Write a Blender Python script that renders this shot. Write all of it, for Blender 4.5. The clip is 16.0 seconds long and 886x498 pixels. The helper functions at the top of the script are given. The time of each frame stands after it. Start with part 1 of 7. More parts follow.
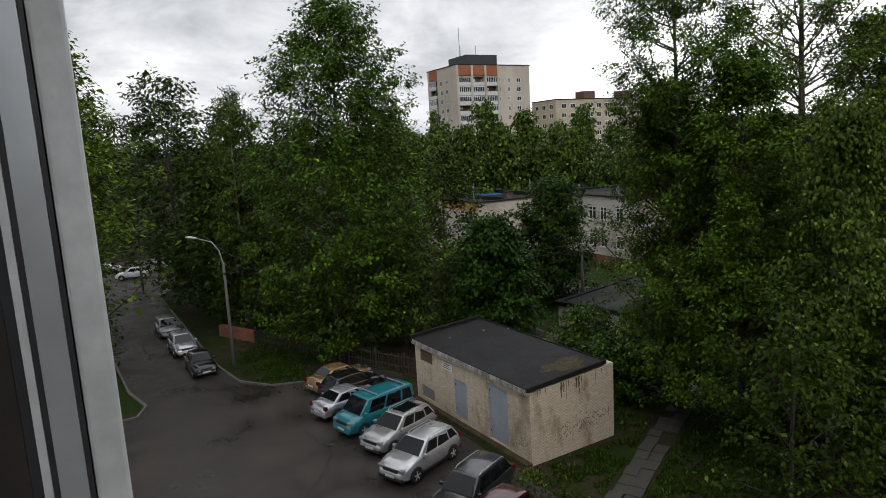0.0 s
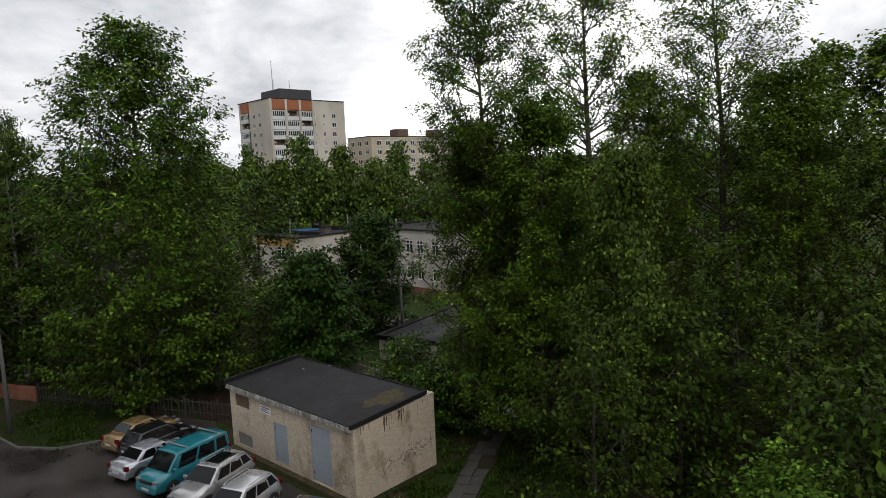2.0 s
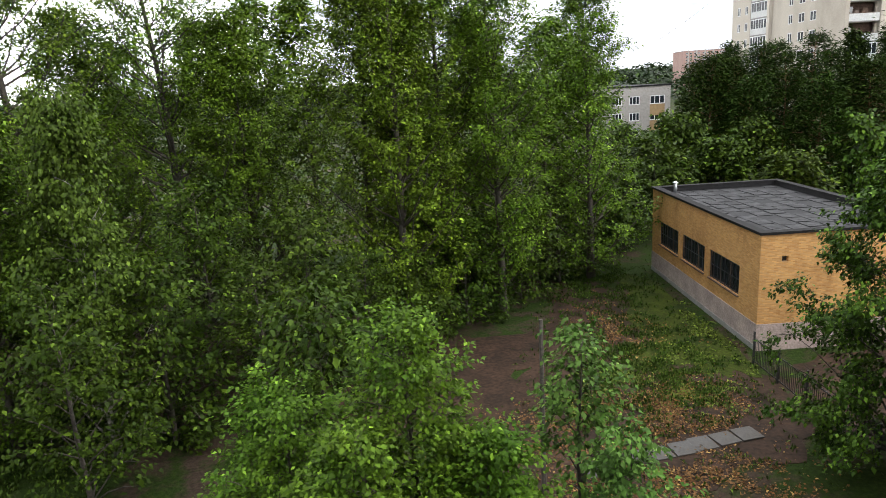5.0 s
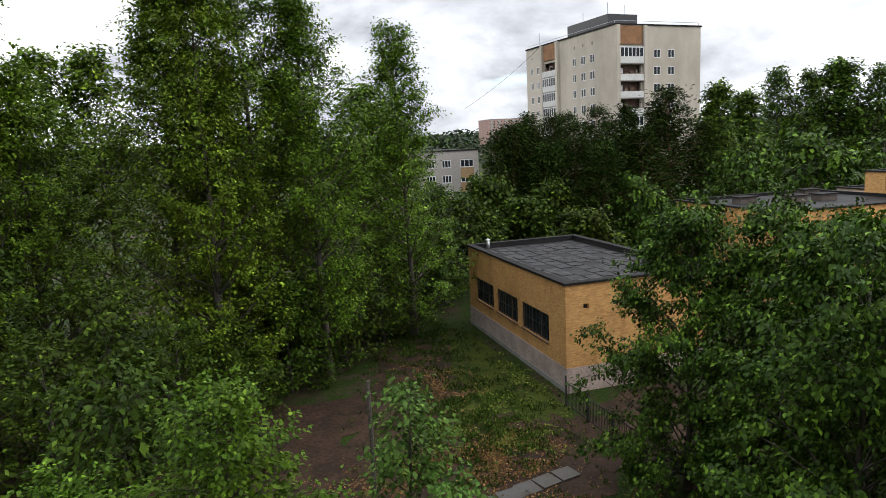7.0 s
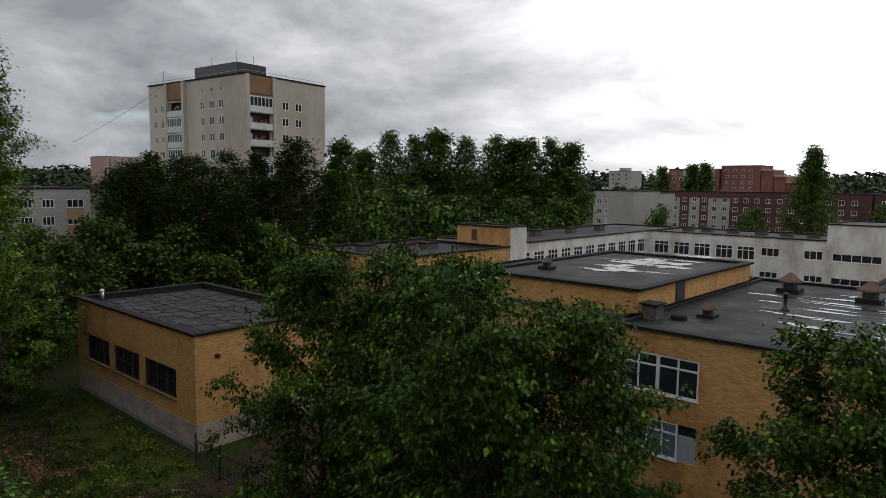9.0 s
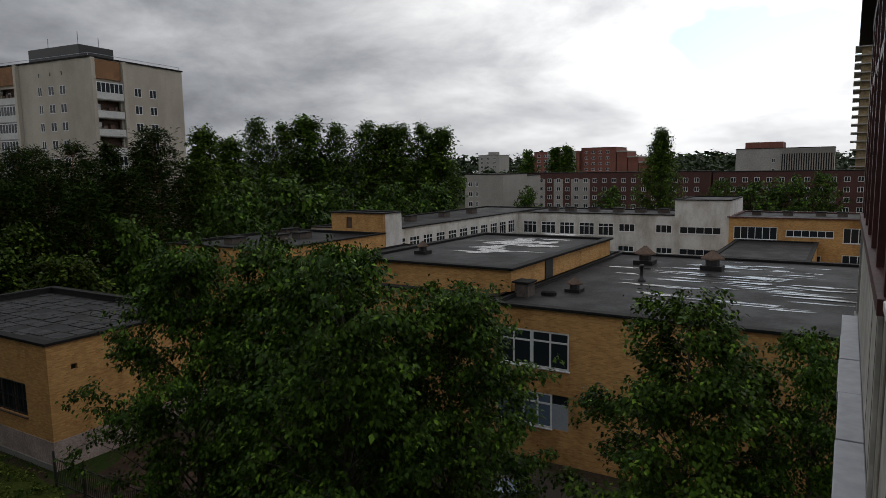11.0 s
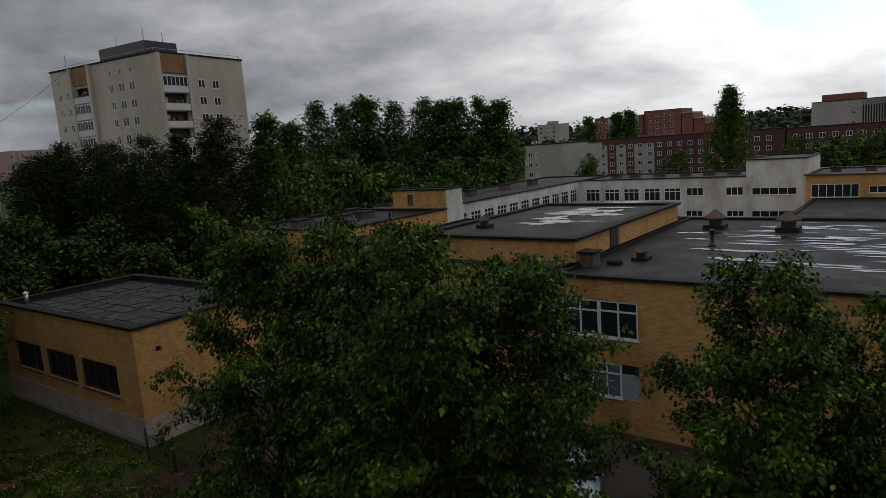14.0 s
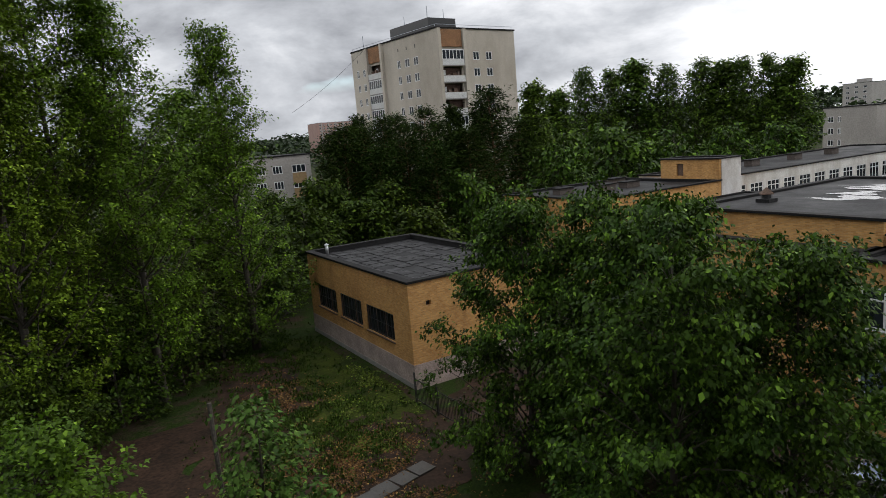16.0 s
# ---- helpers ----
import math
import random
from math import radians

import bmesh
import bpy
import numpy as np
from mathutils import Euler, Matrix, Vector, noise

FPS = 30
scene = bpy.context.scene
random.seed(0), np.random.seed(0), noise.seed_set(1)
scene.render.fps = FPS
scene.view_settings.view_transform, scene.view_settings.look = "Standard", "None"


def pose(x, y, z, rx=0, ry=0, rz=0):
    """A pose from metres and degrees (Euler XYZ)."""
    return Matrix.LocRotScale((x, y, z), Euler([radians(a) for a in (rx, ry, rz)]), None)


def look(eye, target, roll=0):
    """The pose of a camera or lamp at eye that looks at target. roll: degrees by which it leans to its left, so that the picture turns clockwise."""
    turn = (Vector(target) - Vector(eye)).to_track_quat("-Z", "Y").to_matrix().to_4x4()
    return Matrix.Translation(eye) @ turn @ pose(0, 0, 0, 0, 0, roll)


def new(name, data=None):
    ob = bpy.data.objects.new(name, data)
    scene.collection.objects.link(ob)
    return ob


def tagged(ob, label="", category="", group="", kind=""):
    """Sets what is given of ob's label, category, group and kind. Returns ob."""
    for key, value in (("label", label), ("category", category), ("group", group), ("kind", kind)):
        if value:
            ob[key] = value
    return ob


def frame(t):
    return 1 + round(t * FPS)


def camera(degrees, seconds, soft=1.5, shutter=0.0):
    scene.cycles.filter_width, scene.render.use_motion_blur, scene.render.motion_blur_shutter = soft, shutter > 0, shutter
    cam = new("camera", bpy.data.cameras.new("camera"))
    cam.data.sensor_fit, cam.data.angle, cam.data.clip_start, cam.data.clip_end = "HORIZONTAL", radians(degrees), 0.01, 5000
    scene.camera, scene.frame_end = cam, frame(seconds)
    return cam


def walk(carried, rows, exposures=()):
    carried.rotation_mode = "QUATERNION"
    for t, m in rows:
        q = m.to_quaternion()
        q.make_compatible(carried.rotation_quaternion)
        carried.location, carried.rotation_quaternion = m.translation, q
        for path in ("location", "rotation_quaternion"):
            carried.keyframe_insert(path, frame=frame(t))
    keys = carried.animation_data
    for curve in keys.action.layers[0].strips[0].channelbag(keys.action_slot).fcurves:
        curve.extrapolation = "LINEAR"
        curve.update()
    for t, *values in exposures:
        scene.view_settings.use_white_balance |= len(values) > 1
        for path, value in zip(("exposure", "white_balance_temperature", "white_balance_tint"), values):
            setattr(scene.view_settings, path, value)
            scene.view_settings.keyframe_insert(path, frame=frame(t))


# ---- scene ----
EYE = 14.8


def aim(yaw, pitch, roll):
    """The held camera: turned left by yaw from straight out of the facade, raised by pitch, leaning by roll."""
    return pose(0, 0, EYE, 90 + pitch, 0, yaw) @ pose(0, 0, 0, 0, 0, roll)


cam = camera(68.47, 16.0, soft=0.8)
PATH = [
    (0.0, aim(62.22, -8.94, -3.30)),
    (0.5, aim(58.51, -8.38, -3.50)),
    (1.0, aim(55.10, -7.23, -3.13)),
    (1.5, aim(50.69, -6.85, -2.80)),
    (2.0, aim(46.11, -6.70, -2.55)),
    (2.5, aim(42.28, -5.84, -2.27)),
    (3.0, aim(34.48, -7.85, -2.83)),
    (3.5, aim(25.25, -10.52, -3.42)),
    (4.0, aim(16.05, -11.74, -4.32)),
    (4.5, aim(8.16, -12.98, -3.83)),
    (5.0, aim(0.86, -13.63, -3.56)),
    (5.2, aim(-1.18, -12.47, -4.11)),
    (7.3, aim(-18.27, -8.84, -2.22)),
    (7.5, aim(-20.73, -8.60, -1.84)),
    (8.0, aim(-29.62, -7.85, -0.62)),
    (8.5, aim(-38.72, -7.29, -0.85)),
    (9.0, aim(-47.15, -5.68, 0.59)),
    (9.5, aim(-52.28, -6.39, -0.57)),
    (10.0, aim(-53.62, -5.17, -0.03)),
    (10.2, aim(-54.12, -5.28, -0.27)),
    (12.3, aim(-63.41, -8.88, -0.46)),
    (12.5, aim(-62.77, -9.09, -0.59)),
    (13.0, aim(-59.80, -7.59, -1.87)),
    (13.5, aim(-56.63, -8.51, -2.90)),
    (14.0, aim(-52.47, -8.89, -4.08)),
    (14.5, aim(-44.88, -8.86, -3.92)),
    (15.0, aim(-34.45, -9.42, -4.88)),
    (15.5, aim(-28.83, -11.11, -5.96)),
    (16.0, aim(-29.46, -9.87, -4.82)),
]
EXPOSURES = [
    (0, 0),
    (3.5, 0.1),
    (4, 0.22),
    (4.5, 1.45),
    (5.2, 1.5),
    (7.3, 0.75),
    (8, 0.4),
    (9, -0.3),
    (10, -0.8),
    (12.3, -0.75),
    (13.5, -0.95),
    (14.5, -0.75),
    (15.3, 0.0),
    (16, 0.2),
]
walk(cam, PATH, EXPOSURES)

# ---------------------------------------------------------------- sky and sun
SUN_AZ, SUN_EL = radians(116), radians(42)  # clockwise from +Y, above the horizon
BRIGHT = radians(82)  # where the cloud is thinnest low in the sky

world = bpy.data.worlds.new("overcast_sky")
scene.world = world
world.use_nodes = True
wt = world.node_tree
wt.nodes.clear()


def wnode(kind, **props):
    n = wt.nodes.new(kind)
    for k, v in props.items():
        if k.startswith("in_"):
            n.inputs[int(k[3:])].default_value = v
        else:
            setattr(n, k, v)
    return n


def wmath(op, a, b=None):
    n = wt.nodes.new("ShaderNodeMath")
    n.operation = op
    for i, v in enumerate((a, b)):
        if v is None:
            continue
        if isinstance(v, (int, float)):
            n.inputs[i].default_value = v
        else:
            wt.links.new(v, n.inputs[i])
    return n.outputs[0]


def wramp(fac, stops):
    n = wt.nodes.new("ShaderNodeValToRGB")
    el = n.color_ramp.elements
    while len(el) < len(stops):
        el.new(0.5)
    for e, (p, c) in zip(el, stops):
        e.position, e.color = p, (c, c, c, 1) if isinstance(c, float) else (*c, 1)
    wt.links.new(fac, n.inputs[0])
    return n.outputs[0]


sky = wnode("ShaderNodeTexSky", sky_type="NISHITA")
sky.sun_disc = False
sky.sun_elevation, sky.sun_rotation = SUN_EL, SUN_AZ
sky_dim = wnode("ShaderNodeVectorMath", operation="SCALE")
sky_dim.inputs["Scale"].default_value = 0.15
wt.links.new(sky.outputs[0], sky_dim.inputs[0])

coord = wnode("ShaderNodeTexCoord")
sep = wnode("ShaderNodeSeparateXYZ")
wt.links.new(coord.outputs["Generated"], sep.inputs[0])
flat = wnode("ShaderNodeCombineXYZ")
wt.links.new(sep.outputs[0], flat.inputs[0])
wt.links.new(sep.outputs[1], flat.inputs[1])
wt.links.new(wmath("MULTIPLY", wmath("ADD", sep.outputs[2], 0.25), wmath("ADD", 3.2, wmath("MULTIPLY", sep.outputs[2], -1.2))), flat.inputs[2])


def cloud_noise(scale, detail, rough, shift, squash=1.0):
    m = wnode("ShaderNodeMapping")
    m.inputs["Location"].default_value = (shift, shift * 0.7, 0)
    m.inputs["Rotation"].default_value = (0, 0, radians(25))
    m.inputs["Scale"].default_value = (1, squash, 1)
    wt.links.new(flat.outputs[0], m.inputs[0])
    n = wnode("ShaderNodeTexNoise")
    n.inputs["Scale"].default_value, n.inputs["Detail"].default_value, n.inputs["Roughness"].default_value = scale, detail, rough
    n.inputs["Distortion"].default_value = 0.25
    wt.links.new(m.outputs[0], n.inputs["Vector"])
    return n.outputs["Fac"]


big = cloud_noise(1.5, 4, 0.5, 4.3, 1.0)
mid = cloud_noise(4.2, 9, 0.58, 1.7, 1.0)
# glow of the hidden sun through the cloud
sund = wnode("ShaderNodeVectorMath", operation="DOT_PRODUCT")
sund.inputs[1].default_value = (math.sin(BRIGHT) * 0.96, math.cos(BRIGHT) * 0.96, 0.24)
wt.links.new(coord.outputs["Generated"], sund.inputs[0])
glow = wmath("POWER", wmath("MAXIMUM", sund.outputs["Value"], 0.0), 9.0)

def toward(az, el, tight):
    """1 towards a direction (degrees left of straight out, degrees up), falling off round it."""
    d = wnode("ShaderNodeVectorMath", operation="DOT_PRODUCT")
    d.inputs[1].default_value = (-math.sin(radians(az)) * math.cos(radians(el)), math.cos(radians(az)) * math.cos(radians(el)), math.sin(radians(el)))
    wt.links.new(coord.outputs["Generated"], d.inputs[0])
    return wmath("POWER", wmath("MAXIMUM", d.outputs["Value"], 0.0), tight)


# the cover is thin over the poplars, thick beyond the tower block
cover = wmath("SUBTRACT", wmath("MULTIPLY", toward(30, 14, 6.0), 0.14), wmath("ADD", wmath("MULTIPLY", toward(-25, 20, 8.0), 0.05), wmath("MULTIPLY", toward(82, 16, 8.0), 0.035)))
low = wmath("POWER", wmath("SUBTRACT", 1.0, wmath("MAXIMUM", sep.outputs[2], 0.0)), 4.0)
mass = wmath("ADD", wmath("MULTIPLY", big, 0.55), wmath("MULTIPLY", mid, 0.45))
lit = wmath("ADD", wmath("ADD", mass, cover), wmath("ADD", wmath("MULTIPLY", glow, 0.19), wmath("MULTIPLY", low, 0.03)))
cloud = wramp(lit, [(0.40, (0.25, 0.26, 0.285)), (0.48, (0.42, 0.435, 0.465)), (0.57, (0.69, 0.70, 0.725)), (0.71, (1.2, 1.2, 1.2))])
gap = wramp(wmath("ADD", cloud_noise(2.6, 5, 0.5, 8.1, 1.0), wmath("MULTIPLY", toward(-82, 7.5, 90.0), 0.24)), [(0.66, 0.0), (0.71, 0.85)])
gap = wmath("MULTIPLY", gap, wramp(sep.outputs[2], [(0.075, 0.0), (0.095, 1.0)]))
skymix = wnode("ShaderNodeMix", data_type="RGBA")
wt.links.new(gap, skymix.inputs[0])
wt.links.new(cloud, skymix.inputs[6])
wt.links.new(sky_dim.outputs[0], skymix.inputs[7])
# an overcast sky is brightest overhead
zen = wnode("ShaderNodeVectorMath", operation="SCALE")
wt.links.new(skymix.outputs[2], zen.inputs[0])
wt.links.new(wmath("ADD", wmath("ADD", 1.25, wmath("MULTIPLY", wmath("POWER", glow, 1.6), 0.7)), wmath("MULTIPLY", wmath("POWER", wmath("MAXIMUM", sep.outputs[2], 0.0), 1.6), 1.0)), zen.inputs["Scale"])
bg = wnode("ShaderNodeBackground")
bg.inputs[1].default_value = 1.0
wt.links.new(zen.outputs[0], bg.inputs[0])
wt.links.new(bg.outputs[0], wnode("ShaderNodeOutputWorld").inputs[0])

sun = new("sun", bpy.data.lights.new("sun", "SUN"))
sun.data.energy, sun.data.angle, sun.data.color = 0.55, radians(14), (1.0, 0.96, 0.90)
sun.matrix_world = look((0, 0, 60), (-math.sin(SUN_AZ) * math.cos(SUN_EL) * 10, -math.cos(SUN_AZ) * math.cos(SUN_EL) * 10, 60 - math.sin(SUN_EL) * 10))


# ---------------------------------------------------------------- materials
def material(name, base, rough=0.8, metal=0.0, grain=6.0, stain=0.5, vary=0.25, bump=0.2, dark=None, spec=0.5, island=0.0, wet=0.0, streak=False):
    """A surface with fine grain, broad stains and relief; sizes are per metre."""
    m = bpy.data.materials.new(name)
    m.use_nodes = True
    nt = m.node_tree
    b = nt.nodes["Principled BSDF"]
    b.inputs["Metallic"].default_value = metal
    b.inputs["Specular IOR Level"].default_value = spec
    tc = nt.nodes.new("ShaderNodeTexCoord")
    vec = tc.outputs["Object"]
    if streak:
        mp = nt.nodes.new("ShaderNodeMapping")
        mp.inputs["Scale"].default_value = (1, 1, 0.18)
        nt.links.new(vec, mp.inputs[0])
        vec = mp.outputs[0]
    fine = nt.nodes.new("ShaderNodeTexNoise")
    fine.inputs["Scale"].default_value, fine.inputs["Detail"].default_value = grain, 5
    wide = nt.nodes.new("ShaderNodeTexNoise")
    wide.inputs["Scale"].default_value, wide.inputs["Detail"].default_value, wide.inputs["Roughness"].default_value = stain, 6, 0.62
    nt.links.new(tc.outputs["Object"], fine.inputs["Vector"])
    nt.links.new(vec, wide.inputs["Vector"])
    dark = dark or tuple(c * (1 - vary) for c in base)
    lite = tuple(min(1, c * (1 + vary * 0.6)) for c in base)
    r1 = nt.nodes.new("ShaderNodeValToRGB")
    r1.color_ramp.elements[0].position, r1.color_ramp.elements[0].color = 0.34, (*dark, 1)
    r1.color_ramp.elements[1].position, r1.color_ramp.elements[1].color = 0.68, (*base, 1)
    nt.links.new(wide.outputs["Fac"], r1.inputs[0])
    r2 = nt.nodes.new("ShaderNodeValToRGB")
    r2.color_ramp.elements[0].position, r2.color_ramp.elements[0].color = 0.3, (1 - vary, 1 - vary, 1 - vary, 1)
    r2.color_ramp.elements[1].position, r2.color_ramp.elements[1].color = 0.7, (1 + vary * 0.5,) * 3 + (1,)
    nt.links.new(fine.outputs["Fac"], r2.inputs[0])
    mx = nt.nodes.new("ShaderNodeMix")
    mx.data_type, mx.blend_type = "RGBA", "MULTIPLY"
    mx.inputs[0].default_value = 1.0
    nt.links.new(r1.outputs[0], mx.inputs[6])
    nt.links.new(r2.outputs[0], mx.inputs[7])
    colour = mx.outputs[2]
    if island:
        geo = nt.nodes.new("ShaderNodeNewGeometry")
        hs = nt.nodes.new("ShaderNodeHueSaturation")
        mr = nt.nodes.new("ShaderNodeMapRange")
        mr.inputs["To Min"].default_value, mr.inputs["To Max"].default_value = 1 - island, 1 + island
        nt.links.new(geo.outputs["Random Per Island"], mr.inputs["Value"])
        nt.links.new(mr.outputs[0], hs.inputs["Value"])
        nt.links.new(colour, hs.inputs["Color"])
        colour = hs.outputs[0]
    nt.links.new(colour, b.inputs["Base Color"])
    rr = nt.nodes.new("ShaderNodeMapRange")
    rr.inputs["From Min"].default_value, rr.inputs["From Max"].default_value = 0.4, 0.62
    rr.inputs["To Min"].default_value, rr.inputs["To Max"].default_value = max(0.04, rough - wet), rough
    nt.links.new(wide.outputs["Fac"], rr.inputs["Value"])
    nt.links.new(rr.outputs[0], b.inputs["Roughness"])
    if bump:
        bp = nt.nodes.new("ShaderNodeBump")
        bp.inputs["Strength"].default_value, bp.inputs["Distance"].default_value = bump, 0.02
        nt.links.new(fine.outputs["Fac"], bp.inputs["Height"])
        nt.links.new(bp.outputs[0], b.inputs["Normal"])
    return m


def brickwork(name, a, b2, mortar, stain=0.35, dirt=(0.6, 0.55, 0.5), size=(0.25, 0.075), patch=0.5):
    """Coursed brick, laid on upright faces by the face's own direction."""
    m = bpy.data.materials.new(name)
    m.use_nodes = True
    nt = m.node_tree
    p = nt.nodes["Principled BSDF"]
    tc = nt.nodes.new("ShaderNodeTexCoord")
    sp = nt.nodes.new("ShaderNodeSeparateXYZ")
    nt.links.new(tc.outputs["Object"], sp.inputs[0])
    add = nt.nodes.new("ShaderNodeMath")
    nt.links.new(sp.outputs[0], add.inputs[0])
    nt.links.new(sp.outputs[1], add.inputs[1])
    cb = nt.nodes.new("ShaderNodeCombineXYZ")
    nt.links.new(add.outputs[0], cb.inputs[0])
    nt.links.new(sp.outputs[2], cb.inputs[1])
    br = nt.nodes.new("ShaderNodeTexBrick")
    br.inputs["Color1"].default_value, br.inputs["Color2"].default_value, br.inputs["Mortar"].default_value = (*a, 1), (*b2, 1), (*mortar, 1)
    br.inputs["Scale"].default_value = 1.0
    br.inputs["Mortar Size"].default_value = 0.008
    br.inputs["Brick Width"].default_value, br.inputs["Row Height"].default_value = size
    br.inputs["Bias"].default_value = 0.0
    nt.links.new(cb.outputs[0], br.inputs["Vector"])
    wide = nt.nodes.new("ShaderNodeTexNoise")
    wide.inputs["Scale"].default_value, wide.inputs["Detail"].default_value, wide.inputs["Roughness"].default_value = stain, 7, 0.65
    mp = nt.nodes.new("ShaderNodeMapping")
    mp.inputs["Scale"].default_value = (1, 1, 0.5)
    nt.links.new(tc.outputs["Object"], mp.inputs[0])
    nt.links.new(mp.outputs[0], wide.inputs["Vector"])
    ramp = nt.nodes.new("ShaderNodeValToRGB")
    ramp.color_ramp.elements[0].position, ramp.color_ramp.elements[0].color = 0.32, (*dirt, 1)
    ramp.color_ramp.elements[1].position, ramp.color_ramp.elements[1].color = 0.32 + patch * 0.5, (1, 1, 1, 1)
    nt.links.new(wide.outputs["Fac"], ramp.inputs[0])
    mx = nt.nodes.new("ShaderNodeMix")
    mx.data_type, mx.blend_type = "RGBA", "MULTIPLY"
    mx.inputs[0].default_value = 1.0
    nt.links.new(br.outputs["Color"], mx.inputs[6])
    nt.links.new(ramp.outputs[0], mx.inputs[7])
    nt.links.new(mx.outputs[2], p.inputs["Base Color"])
    p.inputs["Roughness"].default_value = 0.88
    p.inputs["Specular IOR Level"].default_value = 0.25
    bp = nt.nodes.new("ShaderNodeBump")
    bp.inputs["Strength"].default_value, bp.inputs["Distance"].default_value = 0.5, 0.01
    bp.invert = True
    nt.links.new(br.outputs["Fac"], bp.inputs["Height"])
    nt.links.new(bp.outputs[0], p.inputs["Normal"])
    return m


def leafy(name, tone, back, vary=0.5, hue=0.008, glow=0.16, pale=0.06, gloss=0.10):
    """Leaves that differ one by one; a few show pale wet undersides, glints painted in."""
    m = bpy.data.materials.new(name)
    m.use_nodes = True
    nt = m.node_tree
    p = nt.nodes["Principled BSDF"]
    geo = nt.nodes.new("ShaderNodeNewGeometry")
    tc = nt.nodes.new("ShaderNodeTexCoord")
    n = nt.nodes.new("ShaderNodeTexNoise")
    n.inputs["Scale"].default_value, n.inputs["Detail"].default_value = 0.7, 4
    nt.links.new(tc.outputs["Object"], n.inputs["Vector"])
    sharp = nt.nodes.new("ShaderNodeMapRange")
    sharp.inputs["From Min"].default_value, sharp.inputs["From Max"].default_value = 0.33, 0.67
    nt.links.new(n.outputs["Fac"], sharp.inputs["Value"])
    mixc = nt.nodes.new("ShaderNodeMix")
    mixc.data_type = "RGBA"
    mixc.inputs[6].default_value, mixc.inputs[7].default_value = (*tone, 1), (*back, 1)
    nt.links.new(sharp.outputs[0], mixc.inputs[0])
    turned = nt.nodes.new("ShaderNodeMapRange")
    turned.inputs["From Min"].default_value, turned.inputs["From Max"].default_value = 1 - pale - 0.01, 1 - pale + 0.01
    nt.links.new(geo.outputs["Random Per Island"], turned.inputs["Value"])
    mixp = nt.nodes.new("ShaderNodeMix")
    mixp.data_type = "RGBA"
    mixp.inputs[7].default_value = (back[0] * 1.35 + 0.024, back[1] * 1.32 + 0.038, back[2] * 1.4 + 0.005, 1)
    nt.links.new(turned.outputs[0], mixp.inputs[0])
    nt.links.new(mixc.outputs[2], mixp.inputs[6])
    hs = nt.nodes.new("ShaderNodeHueSaturation")
    mr = nt.nodes.new("ShaderNodeMapRange")
    mr.inputs["To Min"].default_value, mr.inputs["To Max"].default_value = 1 - vary, 1 + vary
    nt.links.new(geo.outputs["Random Per Island"], mr.inputs["Value"])
    nt.links.new(mr.outputs[0], hs.inputs["Value"])
    obj = nt.nodes.new("ShaderNodeObjectInfo")
    mh = nt.nodes.new("ShaderNodeMapRange")
    mh.inputs["To Min"].default_value, mh.inputs["To Max"].default_value = 0.5 - hue, 0.5 + hue
    nt.links.new(obj.outputs["Random"], mh.inputs["Value"])
    nt.links.new(mh.outputs[0], hs.inputs["Hue"])
    nt.links.new(mixp.outputs[2], hs.inputs["Color"])
    nt.links.new(hs.outputs[0], p.inputs["Base Color"])
    p.inputs["Roughness"].default_value = 0.5
    p.inputs["Specular IOR Level"].default_value = gloss
    tr = nt.nodes.new("ShaderNodeBsdfTranslucent")
    nt.links.new(hs.outputs[0], tr.inputs[0])
    ms = nt.nodes.new("ShaderNodeMixShader")
    ms.inputs[0].default_value = glow
    out = nt.nodes["Material Output"]
    nt.links.new(p.outputs[0], ms.inputs[1])
    nt.links.new(tr.outputs[0], ms.inputs[2])
    nt.links.new(ms.outputs[0], out.inputs[0])
    return m


def glass(name, tint=(0.02, 0.025, 0.03), rough=0.06):
    m = bpy.data.materials.new(name)
    m.use_nodes = True
    p = m.node_tree.nodes["Principled BSDF"]
    p.inputs["Base Color"].default_value = (*tint, 1)
    p.inputs["Roughness"].default_value = rough
    p.inputs["Specular IOR Level"].default_value = 0.22
    return m


M = {}
M["asphalt"] = material("wet_asphalt", (0.066, 0.053, 0.045), 0.72, grain=30, stain=0.22, vary=0.55, bump=0.2, wet=0.46, spec=0.4)
M["kerb"] = material("kerb_concrete", (0.17, 0.16, 0.145), 0.85, grain=20, stain=1.0, vary=0.3)
M["slab"] = material("paving_slab", (0.076, 0.068, 0.058), 0.7, grain=14, stain=0.8, vary=0.35, wet=0.25)
M["concrete"] = material("weathered_concrete", (0.34, 0.33, 0.31), 0.85, grain=12, stain=0.6, vary=0.3, streak=True)
M["beige_brick"] = brickwork("beige_silicate_brick", (0.68, 0.58, 0.45), (0.55, 0.46, 0.345), (0.40, 0.34, 0.265), stain=0.75, dirt=(0.50, 0.43, 0.35), patch=0.32)
M["ochre_brick"] = brickwork("ochre_brick", (0.66, 0.375, 0.135), (0.45, 0.225, 0.072), (0.50, 0.32, 0.16), patch=0.35)
M["white_brick"] = brickwork("white_painted_brick", (0.76, 0.745, 0.71), (0.72, 0.70, 0.665), (0.62, 0.60, 0.57))
M["tower_brick"] = brickwork("grey_buff_brick", (0.56, 0.505, 0.425), (0.51, 0.46, 0.385), (0.47, 0.43, 0.375), stain=0.12, dirt=(0.72, 0.70, 0.68))
M["red_brick"] = brickwork("red_brick", (0.33, 0.12, 0.065), (0.26, 0.09, 0.05), (0.28, 0.20, 0.16))
M["orange_panel"] = material("orange_brick_band", (0.36, 0.125, 0.055), 0.85, grain=9, stain=0.4, vary=0.25)
